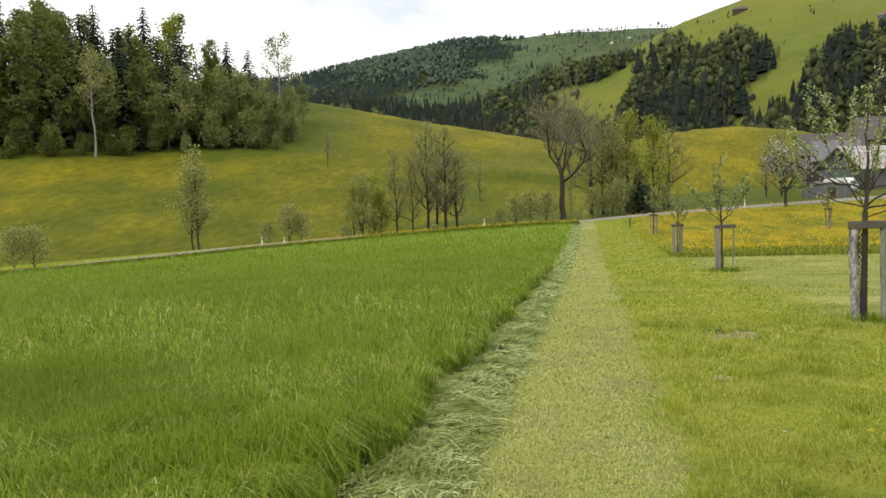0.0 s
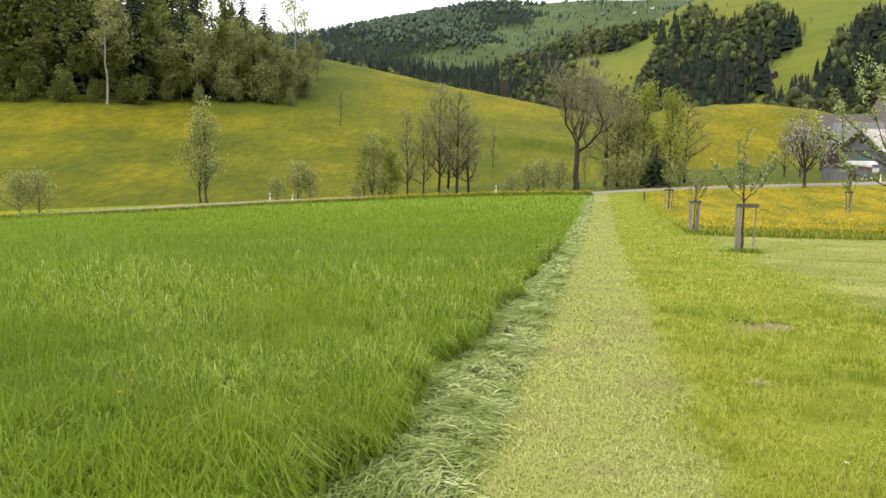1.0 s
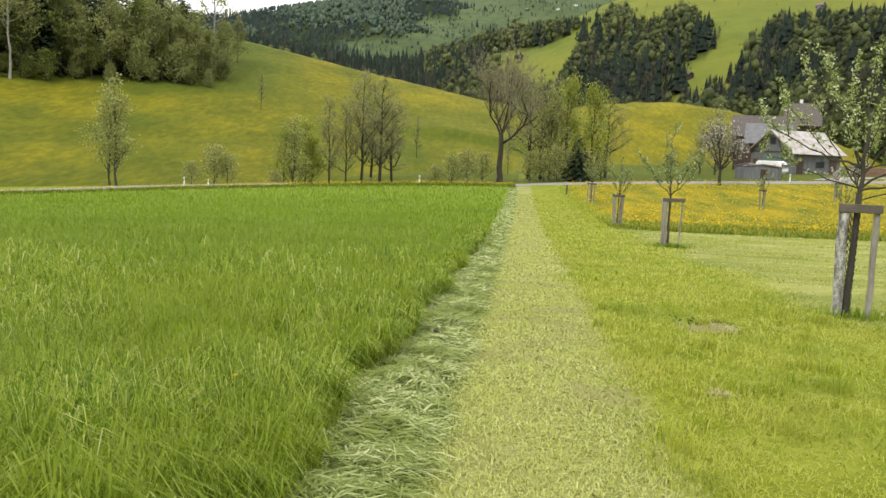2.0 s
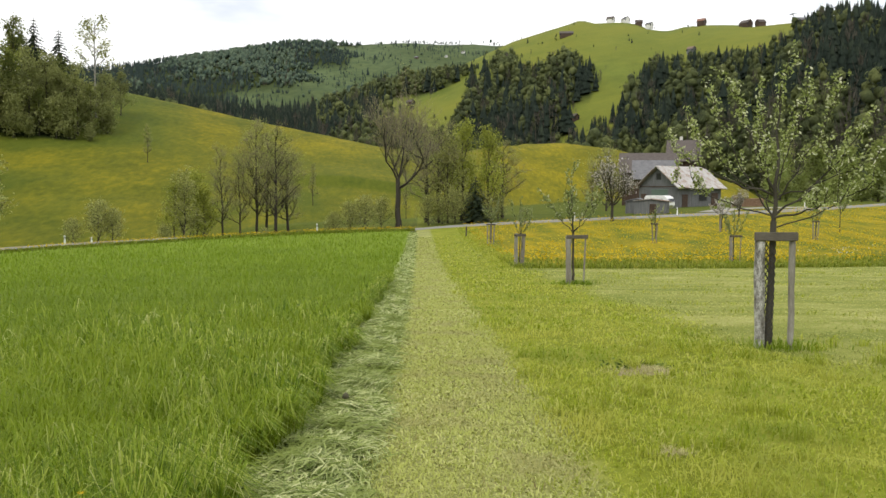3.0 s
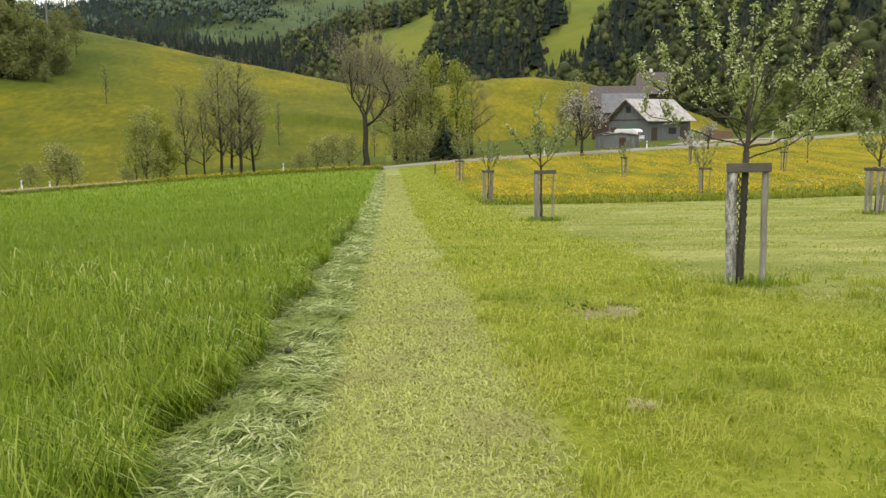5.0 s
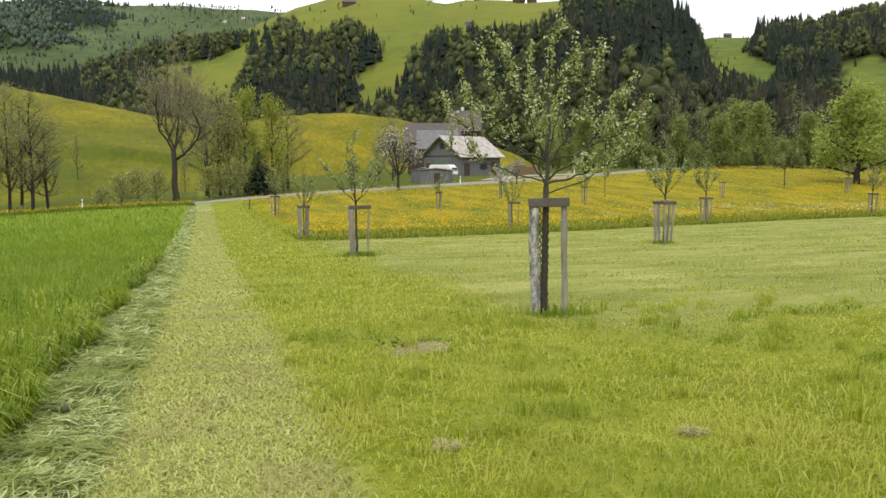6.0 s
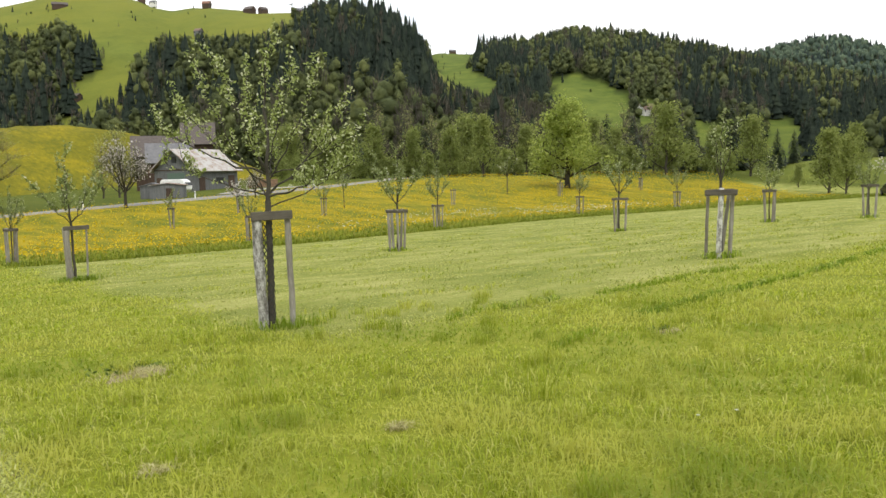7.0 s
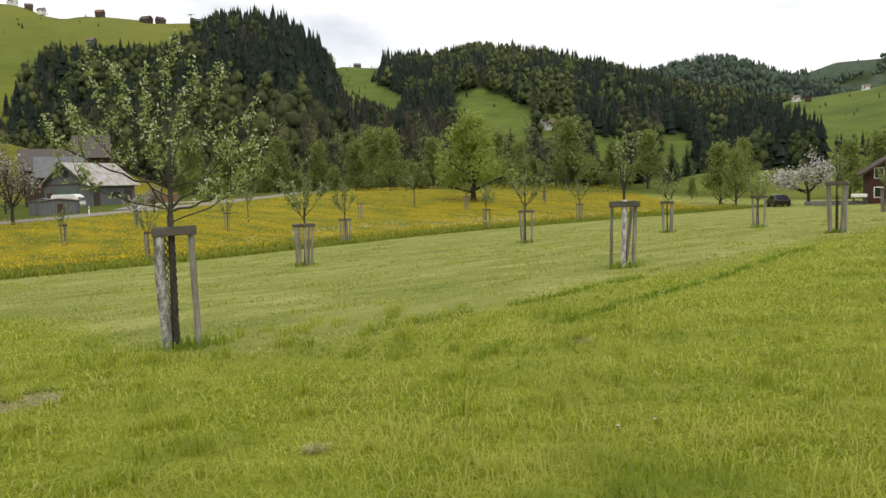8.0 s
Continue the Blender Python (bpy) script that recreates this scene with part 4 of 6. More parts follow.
    for az, r, h in ((-7.6, 128, 6.5), (-18.6, 140, 6.0), (-1.0, 125, 6)):
        put(bare[0], az, r, h / 14, rng.uniform(0, 360), 0.1, 0.7, label="thin leafless sapling on the pasture")
    for o in (*bare, big, *alder, willow, bush, spruce):
        drop(o)


make_left_wood()
make_stream_trees()


# ---- grass ----
def blades(rng, x, y, h, w, lean, curl=0.5, base_z=None):
    """Bent blades of grass: five corners each."""
    n = len(x)
    z = land(x, y)[0] if base_z is None else base_z
    a = rng.uniform(0, 2 * np.pi, n)
    d = np.stack([np.cos(a), np.sin(a), np.zeros(n)], -1)
    t = np.stack([-np.sin(a), np.cos(a), np.zeros(n)], -1) * (w / 2)[:, None]
    up = np.array([0, 0, 1.0])
    b = np.stack([x, y, z - 0.01], -1)
    m = b + up * (h * 0.6)[:, None] + d * (h * lean * 0.35)[:, None]
    e = b + up * (h * (1 - curl * lean))[:, None] + d * (h * lean)[:, None]
    v = np.stack([b - t, b + t, m - t * 0.8, m + t * 0.8, e], 1).reshape(-1, 3)
    k = np.arange(n)[:, None] * 5
    return v, [k + np.array([[0, 1, 3, 2]]), k + np.array([[2, 3, 4]])]


def arched(rng, x, y, h, w, lean, toward=None):
    """Broad blades that rise and droop at the tip: seven corners each."""
    n = len(x)
    z = land(x, y)[0]
    a = rng.uniform(0, 2 * np.pi, n) if toward is None else toward
    d = np.stack([np.cos(a), np.sin(a), np.zeros(n)], -1)
    tw = a + rng.normal(0, 0.7, n)
    t = np.stack([-np.sin(tw), np.cos(tw), np.zeros(n)], -1) * (w / 2)[:, None]
    b = np.stack([x, y, z - 0.01], -1)

    def at(f, u):
        return b + np.array([0, 0, 1.0]) * (h * u)[:, None] + d * (h * lean * f)[:, None]

    one = np.ones(n)
    p1, p2, p3 = at(0.08, 0.5 * one), at(0.36, 0.92 * one), at(1.0, 1.0 - 0.5 * lean)
    v = np.stack([b - t * 0.7, b + t * 0.7, p1 - t, p1 + t, p2 - t * 0.8, p2 + t * 0.8, p3], 1).reshape(-1, 3)
    k = np.arange(n)[:, None] * 7
    return v, [np.concatenate([k + np.array([[0, 1, 3, 2]]), k + np.array([[2, 3, 5, 4]])]), k + np.array([[4, 5, 6]])]


def grass(name, label, rng, x, y, h, w, lean, mat, curl=0.5, base_z=None):
    v, f = blades(rng, x, y, h, w, lean, curl, base_z)
    return tagged(new(name, mesh_of(name, v, f, mat)), label, "grass", kind="stuff")


tall_mat = leafy("tall_grass", [(0.0, (0.09, 0.16, 0.010)), (0.35, (0.205, 0.305, 0.020)), (0.7, (0.325, 0.42, 0.04)), (0.92, (0.47, 0.53, 0.10)), (1.0, (0.66, 0.67, 0.28))], (0.25, 0.335, 0.021), 0.5, 0.5, 0.5, (0.16, 0.245, 0.015), 0.22)
far_field_mat = leafy("field_far", [(0.0, (0.17, 0.25, 0.02)), (0.6, (0.235, 0.325, 0.03)), (1.0, (0.31, 0.40, 0.06))], (0.22, 0.31, 0.022), 0.5, 0.45, 0.3, (0.17, 0.25, 0.018), 0.15)
lawn_mat = leafy("lawn_grass", [(0.0, (0.22, 0.28, 0.016)), (0.4, (0.335, 0.40, 0.027)), (0.8, (0.46, 0.50, 0.065)), (1.0, (0.62, 0.60, 0.20))], (0.48, 0.49, 0.085), 0.5, 0.5, 0.9, (0.195, 0.275, 0.016), 0.55)
mown_mat = leafy("mown_grass", [(0.0, (0.26, 0.285, 0.05)), (0.5, (0.405, 0.42, 0.105)), (1.0, (0.58, 0.565, 0.21))], (0.31, 0.355, 0.07), 0.4, 0.6, 1.3, (0.20, 0.265, 0.036), 0.8, (0.16, 1.0, 1.0))
strip_mat = leafy("strip_grass", [(0.0, (0.25, 0.20, 0.09)), (0.06, (0.34, 0.33, 0.12)), (0.14, (0.38, 0.42, 0.10)), (0.6, (0.49, 0.53, 0.14)), (1.0, (0.68, 0.68, 0.30))], (0.46, 0.49, 0.13), 0.4, 0.6, 0.8, (0.40, 0.38, 0.15), 1.1)
swath_mat = leafy("cut_grass", [(0.0, (0.12, 0.165, 0.035)), (0.3, (0.27, 0.34, 0.09)), (0.65, (0.48, 0.54, 0.20)), (1.0, (0.74, 0.75, 0.42))], (0.27, 0.33, 0.08), 0.35, 0.55, 1.6)
meadow_grass_mat = leafy("meadow_grass", [(0.0, (0.12, 0.165, 0.014)), (0.6, (0.205, 0.25, 0.020)), (1.0, (0.32, 0.35, 0.045))], through_light=0.4)
flower_mat = leafy("buttercup", [(0.0, (0.46, 0.33, 0.008)), (1.0, (0.68, 0.50, 0.014))], through_light=0.3)
white_flower_mat = leafy("white_flower", [(0.0, (0.55, 0.56, 0.48)), (1.0, (0.78, 0.78, 0.72))], through_light=0.3)


def sector(rng, n, r0, r1, a0, a1, back=1.0):
    """Random places in a sector, thinning out evenly with their distance r."""
    r = r0 * (r1 / r0) ** rng.uniform(0, 1, n)
    a = np.radians(rng.uniform(a0, a1, n))
    return r * np.sin(a), r * np.cos(a) - back, r


# bare patches: x, y, radius
BARE = [(2.5, 8.65, 0.27), (1.72, 5.2, 0.12), (3.32, 4.95, 0.10)]
FIELD_EDGE = [(-62, 30), (-43, 50), (-31, 66.5), (-20, 76), (-10, 82), (-1, 84.5)]


def meadow_front(x):
    return 37.2 + 9.0 * smooth(6, 48, x)


def make_grass():
    rng = np.random.default_rng(21)
    # standing grass of the field
    edge_at = lambda y: -1.13 - 0.11 * np.sin(y * 1.7) - 0.09 * np.sin(y * 4.1 + 1) - 0.05 * np.sin(y * 8.3) - 0.002 * np.maximum(y, 0)
    label = label_field = "tall lush green grass standing uncut in the field"
    x, y, r = sector(rng, 178000, 1.3, 19, -66, 3.0, 1.2)
    s = (x < edge_at(y)) & (y > -2.6) & (rng.uniform(0, 1, len(x)) < smooth(18, 8, r) * np.where(swell(x, y, 0.3) + 0.6 * swell(y, x, 0.13) < -0.55, 0.3, 1.0))
    x, y, r, n = x[s], y[s], r[s], s.sum()
    by_edge = smooth(-1.45, -1.0, x)
    hh = 0.42 * rng.uniform(0.55, 1.2, n) * (1 + 0.2 * swell(x, y, 0.7) + 0.16 * swell(x, y, 0.22)) * (1 - 0.12 * by_edge)
    v, f = arched(rng, x, y, hh, np.clip(0.0013 * r, 0.0066, 0.02) * rng.uniform(0.6, 1.4, n), rng.uniform(0.2, 0.95, n) + 0.1 * by_edge, np.where(rng.uniform(0, 1, n) < 0.45 * by_edge, rng.normal(0, 1.0, n), rng.uniform(0, 6.28, n)))
    tagged(new("field_grass", mesh_of("field_grass", v, f, tall_mat)), label, "grass", kind="stuff")
    # its cut edge: tussocks leaning out over the swath
    n = 22000
    y = -2.0 + 30 * rng.uniform(0, 1, n) ** 1.7
    y = y + 0.05 * np.sin(y * 13.0)
    x = edge_at(y) + 0.06 - np.abs(rng.normal(0, 0.11, n))
    tuss = 1 + 0.3 * np.sin(y * 13.0 + 1.2) * np.sin(y * 3.1)
    v, f = arched(rng, x, y, 0.29 * tuss * rng.uniform(0.45, 1.25, n), np.clip(0.0014 * (y + 2), 0.0066, 0.02) * rng.uniform(0.6, 1.3, n), rng.uniform(0.2, 0.95, n), rng.normal(-0.1, 1.15, n))
    tagged(new("field_grass", mesh_of("field_grass", v, f, tall_mat)), "long grass leaning out over the cut edge of the field", "grass", kind="stuff")
    x, y, r = sector(rng, 124000, 8, 97, -54, 2.0, 1.2)
    s = (x < edge_at(y)) & (rng.uniform(0, 1, len(x)) > smooth(18, 8, r)) & (y < np.interp(x, *zip(*FIELD_EDGE)))
    x, y, r, n = x[s], y[s], r[s], s.sum()
    hh = (0.41 - 0.07 * smooth(8, 50, r)) * rng.uniform(0.6, 1.2, n) * (1 + 0.16 * swell(x, y, 0.8))
    w = np.clip(0.0014 * r, 0.006, 0.05) * rng.uniform(0.6, 1.5, n)
    grass("field_grass", label, rng, x, y, hh, w, rng.uniform(0.15, 0.85, n), far_field_mat, 0.45)
    # the swath of cut grass
    for n, y0, y1, ln, w in ((24000, -1.6, 9, 0.19, 0.0095), (16000, 9, 26, 0.25, 0.017), (7000, 26, 80, 0.35, 0.04)):
        y = rng.uniform(y0, y1, n)
        u = rng.normal(0, 0.24, n)
        x = -0.69 + u + 0.08 * np.sin(y * 2.3) + 0.06 * np.sin(y * 5.1) + 0.04 * np.sin(y * 11.0)
        s = (x < -0.33 + 0.06 * rng.normal(0, 1, n)) & (x > -1.14)
        x, y, u, n = x[s], y[s], u[s], s.sum()
        pile = (0.075 + 0.045 * np.sin(y * 3.1) * np.sin(y * 7.7 + x * 5)) * np.exp(-(u / 0.3) ** 2)
        z = land(x, y)[0] + rng.uniform(0, 1, n) ** 0.6 * pile + 0.015
        a = np.where(rng.uniform(0, 1, n) < 0.5, rng.normal(0.5 + 0.8 * np.sin(y * 1.9 + x * 2), 0.5, n), rng.uniform(0, 6.28, n))
        d = np.stack([np.cos(a), np.sin(a), rng.normal(0.05, 0.24, n)], -1) * rng.choice([-1, 1], n)[:, None]
        L = (ln * rng.uniform(0.5, 1.3, n))[:, None]
        c = np.stack([x, y, z], -1)
        t = np.cross(d, rng.normal(0, 0.5, (n, 3)) + np.array([0, 0, 1.0]))
        t = t / (np.linalg.norm(t, axis=1)[:, None] + 1e-9) * (w * rng.uniform(0.6, 1.3, n) / 2)[:, None]
        sag = np.array([0, 0, 1.0]) * (rng.uniform(-0.1, 0.6, n)[:, None] * L * 0.3)
        p0, p1, p2 = c - d * L / 2, c + sag, c + d * L / 2
        p0[:, 2], p2[:, 2] = np.maximum(p0[:, 2], z - 0.02), np.maximum(p2[:, 2], z - 0.03)
        v = np.stack([p0 - t * 0.6, p0 + t * 0.6, p1 - t, p1 + t, p2], 1).reshape(-1, 3)
        k = np.arange(n)[:, None] * 5
        me = mesh_of("cut_grass_swath", v, [k + np.array([[0, 1, 3, 2]]), k + np.array([[2, 3, 4]])], swath_mat)
        tagged(new("cut_grass_swath", me), "wilting pale cut grass lying in a long row beside the field", "cut grass", kind="stuff")
    # stubble of the mown strip
    n = 95000
    y = 3.4 * 22 ** rng.uniform(0, 1, n)
    x = rng.uniform(-0.5, 1.25, n)
    s = np.abs(x - 0.33 + 0.05 * np.sin(y * 1.3)) < 0.69 + 0.08 * rng.normal(0, 1, n)
    x, y, n = x[s], y[s], s.sum()
    w = np.clip(0.0015 * y, 0.007, 0.06)
    grass("mown_strip", "short pale yellow-green stubble of a fresh mown strip", rng, x, y - 2.2, rng.uniform(0.02, 0.055, n) * (1 + 0.01 * y), w * rng.uniform(0.7, 1.6, n), rng.uniform(0.4, 1.6, n), strip_mat, 0.35)
    # lawn
    x, y, r = sector(rng, 270000, 2.6, 75, -4, 92, 1.6)
    n = len(x)
    s = (x > 0.97 + 0.14 * np.sin(y * 1.1) * np.sin(y * 0.37) + 0.1 * rng.normal(0, 1, n)) & ((y < meadow_front(x)) | (x < 4.4))
    pale = smooth(4.2, 5.7, x + 0.4 * np.sin(y * 0.7)) * smooth(7.2, 9.6, y - 0.12 * x + 0.6 * swell(x, y, 2.1))
    for px, py, pr in BARE:
        s &= np.hypot((x - px) / 1.35, y - py) > pr * rng.uniform(0.55, 1.1, n)
    x, y, r, pale, n = x[s], y[s], r[s], pale[s], s.sum()
    tuft = 1 + 0.5 * swell(x, y, 0.33) + 0.5 * swell(y, x + 7, 1.1) + 0.35 * swell(x, y, 0.12)
    hh = 0.085 * np.clip(tuft, 0.45, 2.6) * rng.uniform(0.5, 1.3, n) * (1 - 0.6 * pale) * (1 + 0.004 * r)
    w = np.clip(0.0013 * r, 0.0055, 0.07) * rng.uniform(0.6, 1.4, n)
    ln = rng.uniform(0.5, 1.5, n) * (1 + 0.9 * pale)
    gp = pale > rng.uniform(0.3, 0.7, n)
    for sel, mat, lab in ((~gp, lawn_mat, "short bright green lawn grass"), (gp, mown_mat, "pale freshly mown grass between the fruit trees")):
        grass("lawn_grass", lab, rng, x[sel], y[sel], hh[sel], w[sel], ln[sel], mat, 0.4)
    # longer tufts left standing in the lawn
    c = np.stack([rng.uniform(1.0, 10, 260), rng.uniform(1.2, 11, 260)], -1)
    c = c[swell(c[:, 0], c[:, 1], 0.5) > -0.25]
    c = np.vstack([c, [(1.38, 6.55), (1.45, 6.8), (1.55, 6.95), (1.3, 6.75), (2.35, 8.95), (2.6, 8.95), (2.5, 9.0), (7.6, 6.2), (7.9, 6.35), (7.3, 6.1), (8.2, 6.5)]])
    k = 46
    q = np.repeat(c, k, 0) + rng.normal(0, 1, (len(c) * k, 2)) * 0.06
    n = len(q)
    v, f = arched(rng, q[:, 0], q[:, 1], np.repeat(rng.uniform(0.09, 0.18, len(c)), k) * rng.uniform(0.6, 1.2, n), rng.uniform(0.005, 0.010, n), rng.uniform(0.3, 0.9, n))
    tagged(new("grass_tufts", mesh_of("grass_tufts", v, f, lawn_mat)), "longer yellow-green tufts standing in the lawn", "grass", kind="stuff")
    c = np.stack([5.5 + 40 * rng.uniform(0, 1, 420), 10 + 26 * rng.uniform(0, 1, 420)], -1)
    q = np.repeat(c, 16, 0) + rng.normal(0, 1, (len(c) * 16, 2)) * np.array([0.26, 0.07])
    n = len(q)
    v, f = arched(rng, q[:, 0], q[:, 1], rng.uniform(0.05, 0.12, n), rng.uniform(0.012, 0.024, n), rng.uniform(0.4, 1.0, n))
    tagged(new("grass_tufts", mesh_of("grass_tufts", v, f, lawn_mat)), "small green tufts missed by the mower", "grass", kind="stuff")
    # two shallow wheel tracks lined with longer grass
    for x0, y0, x1, y1, m in ((6.0, 6.3, 23.0, 10.2, 1900), (6.6, 9.1, 14.5, 9.9, 700)):
        u = rng.uniform(0, 1, m)
        q = np.c_[x0 + (x1 - x0) * u + rng.normal(0, 0.05, m), y0 + (y1 - y0) * u ** 0.85 + 0.12 * np.sin(u * 9) + rng.normal(0, 0.05, m)]
        q = q[swell(q[:, 0], q[:, 1], 0.6) > -0.3]
        m = len(q)
        v, f = arched(rng, q[:, 0], q[:, 1], rng.uniform(0.05, 0.13, m), np.clip(0.0012 * np.hypot(q[:, 0], q[:, 1]), 0.007, 0.024), rng.uniform(0.3, 1.0, m))
        tagged(new("grass_tufts", mesh_of("grass_tufts", v, f, tall_mat)), "line of longer dark grass along a wheel track in the lawn", "grass", kind="stuff")
    # rank grass round the feet of the stakes
    feet = np.array([(4.77, 10.6), (5.03, 10.5), (4.85, 25.6), (5.2, 25.6), (16.7, 26.6), (16.75, 12.05), (17.0, 12.2), (29.2, 26.7), (31.4, 13.0), (36.3, 23.4), (38.8, 19.8), (4.9, 39.2), (17.3, 43.4), (30.9, 44.4)])
    q = np.repeat(feet, 150, 0) + rng.normal(0, 1, (len(feet) * 150, 2)) * np.array([0.24, 0.17])
    n = len(q)
    far = np.hypot(q[:, 0], q[:, 1])
    v, f = arched(rng, q[:, 0], q[:, 1], rng.uniform(0.06, 0.20, n), np.clip(0.0011 * far, 0.007, 0.03) * rng.uniform(0.7, 1.3, n), rng.uniform(0.2, 0.9, n))
    tagged(new("grass_tufts", mesh_of("grass_tufts", v, f, tall_mat)), "rank green grass round the feet of the tree stakes", "grass", kind="stuff")
    # wisps of hay on the mown ground
    c = np.stack([5 + 75 * rng.uniform(0, 1, 1500) ** 1.4, np.zeros(1500)], -1)
    c[:, 1] = 9.5 + 36 * rng.uniform(0, 1, 1500) + 0.04 * c[:, 0]
    c = c[(c[:, 1] < meadow_front(c[:, 0]) - 0.8) & (swell(c[:, 0] * 0.3, c[:, 1], 1.2) > 0.0)]
    q = np.repeat(c, 26, 0) + rng.normal(0, 1, (len(c) * 26, 2)) * np.array([0.8, 0.13])
    n = len(q)
    far = np.hypot(q[:, 0], q[:, 1])
    grass("hay_wisps", "dry pale wisps of hay lying on the mown ground", rng, q[:, 0], q[:, 1], rng.uniform(0.02, 0.045, n), np.clip(0.0013 * far, 0.006, 0.05) * rng.uniform(0.7, 1.4, n), rng.uniform(1.8, 3.2, n), mown_mat, 0.25)
    # flowering meadow: front of standing grass, then stalks and buttercups
    n = 30000
    x = rng.uniform(4.4, 100, n)
    d = rng.uniform(0, 1, n) ** 2.2 * 9
    grass("meadow_grass", "tall green grass at the edge of the flowering meadow", rng, x, meadow_front(x) + d + rng.normal(0, 0.15, n), rng.uniform(0.12, 0.4, n), rng.uniform(0.025, 0.05, n), rng.uniform(0.3, 1.0, n), meadow_grass_mat)
    n = 9000
    y = rng.uniform(37, 86, n)
    grass("meadow_grass", "tall green grass at the edge of the flowering meadow", rng, 4.4 + rng.uniform(-0.4, 1, n) * 1.5, y, rng.uniform(0.05, 0.2, n), rng.uniform(0.02, 0.05, n), rng.uniform(0.2, 0.9, n), lawn_mat)
    n = 54000
    x, y = rng.uniform(4.6, 124, n), 37 + 70 * rng.uniform(0, 1, n) ** 1.2
    s = (y > meadow_front(x) + 0.6 + 1.6 * rng.uniform(0, 1, n)) & (swell(x, y * 0.45, 1.7) + swell(y * 0.4, x, 4) + rng.normal(0, 0.35, n) > -0.35) & (x - 0.8 * y < 49.5) & (y < 86.5 + 0.24 * x)
    x, y = x[s], y[s]
    z = land(x, y)[0] + rng.uniform(0.3, 0.5, s.sum())
    v, f = leaf_cloud(rng, np.stack([x, y, z], -1), 1, 0.01, 0.075, 1.5)
    tagged(new("buttercups", mesh_of("buttercups", v, f, flower_mat)), "golden yellow buttercups thick in the meadow", "flowers", kind="stuff")
    c = np.stack([rng.normal(46, 11, 60), np.zeros(60)], -1)
    c[:, 1] = meadow_front(c[:, 0]) + rng.uniform(0.6, 11, 60)
    pts = np.repeat(c, 12, 0) + rng.normal(0, 0.5, (720, 2))
    z = land(pts[:, 0], pts[:, 1])[0] + rng.uniform(0.45, 0.75, 720)
    v, f = leaf_cloud(rng, np.c_[pts, z], 1, 0.02, 0.06, 1.5)
    tagged(new("cow_parsley", mesh_of("cow_parsley", v, f, white_flower_mat)), "white umbels of cow parsley at the meadow's edge", "flowers", kind="stuff")
    n = 12000
    x = rng.uniform(-46, -0.6, n)
    y = np.interp(x, *zip(*FIELD_EDGE)) + rng.uniform(-0.3, 1.5, n)
    grass("verge_grass", "tall verge grass between the field and the road", rng, x, y, rng.uniform(0.25, 0.5, n), rng.uniform(0.03, 0.06, n), rng.uniform(0.2, 0.9, n), meadow_grass_mat)
    # the same grass goes on behind the walker
    n = 16000
    x, y = rng.uniform(-9, -1.0, n), rng.uniform(-9, 3, n)
    grass("field_grass", label_field, rng, x, y, rng.uniform(0.25, 0.5, n), rng.uniform(0.012, 0.025, n), rng.uniform(0.2, 0.8, n), far_field_mat)
    n = 14000
    x, y = rng.uniform(-0.95, 9, n), rng.uniform(-9, 1.6, n)
    for sel, mat, nm, lab in ((x < 0.9, strip_mat, "mown_strip", "short pale yellow-green stubble of a fresh mown strip"), (x >= 0.9, lawn_mat, "lawn_grass", "short bright green lawn grass")):
        grass(nm, lab, rng, x[sel], y[sel], rng.uniform(0.03, 0.08, sel.sum()), rng.uniform(0.008, 0.02, sel.sum()), rng.uniform(0.5, 1.5, sel.sum()), mat)
    # yellow flowers on the verge behind the field
    n = 2400
    x = rng.uniform(-44, -0.5, n)
    y = np.interp(x, *zip(*FIELD_EDGE)) + rng.normal(0.4, 0.6, n)
    v, f = leaf_cloud(rng, np.stack([x, y, land(x, y)[0] + rng.uniform(0.3, 0.5, n)], -1), 1, 0.02, 0.07, 1.5)
    tagged(new("verge_flowers", mesh_of("verge_flowers", v, f, flower_mat)), "yellow flowers along the verge behind the field", "flowers", kind="stuff")


make_grass()


# ---- road ----
road_mat = rough_mat("asphalt", [(0.3, (0.20, 0.195, 0.18)), (0.7, (0.31, 0.30, 0.275))], 3.0, depth=0.004, rough=0.9)
gravel_mat = rough_mat("gravel", [(0.3, (0.26, 0.25, 0.22)), (0.7, (0.42, 0.40, 0.36))], 4.0, depth=0.01, rough=0.95)


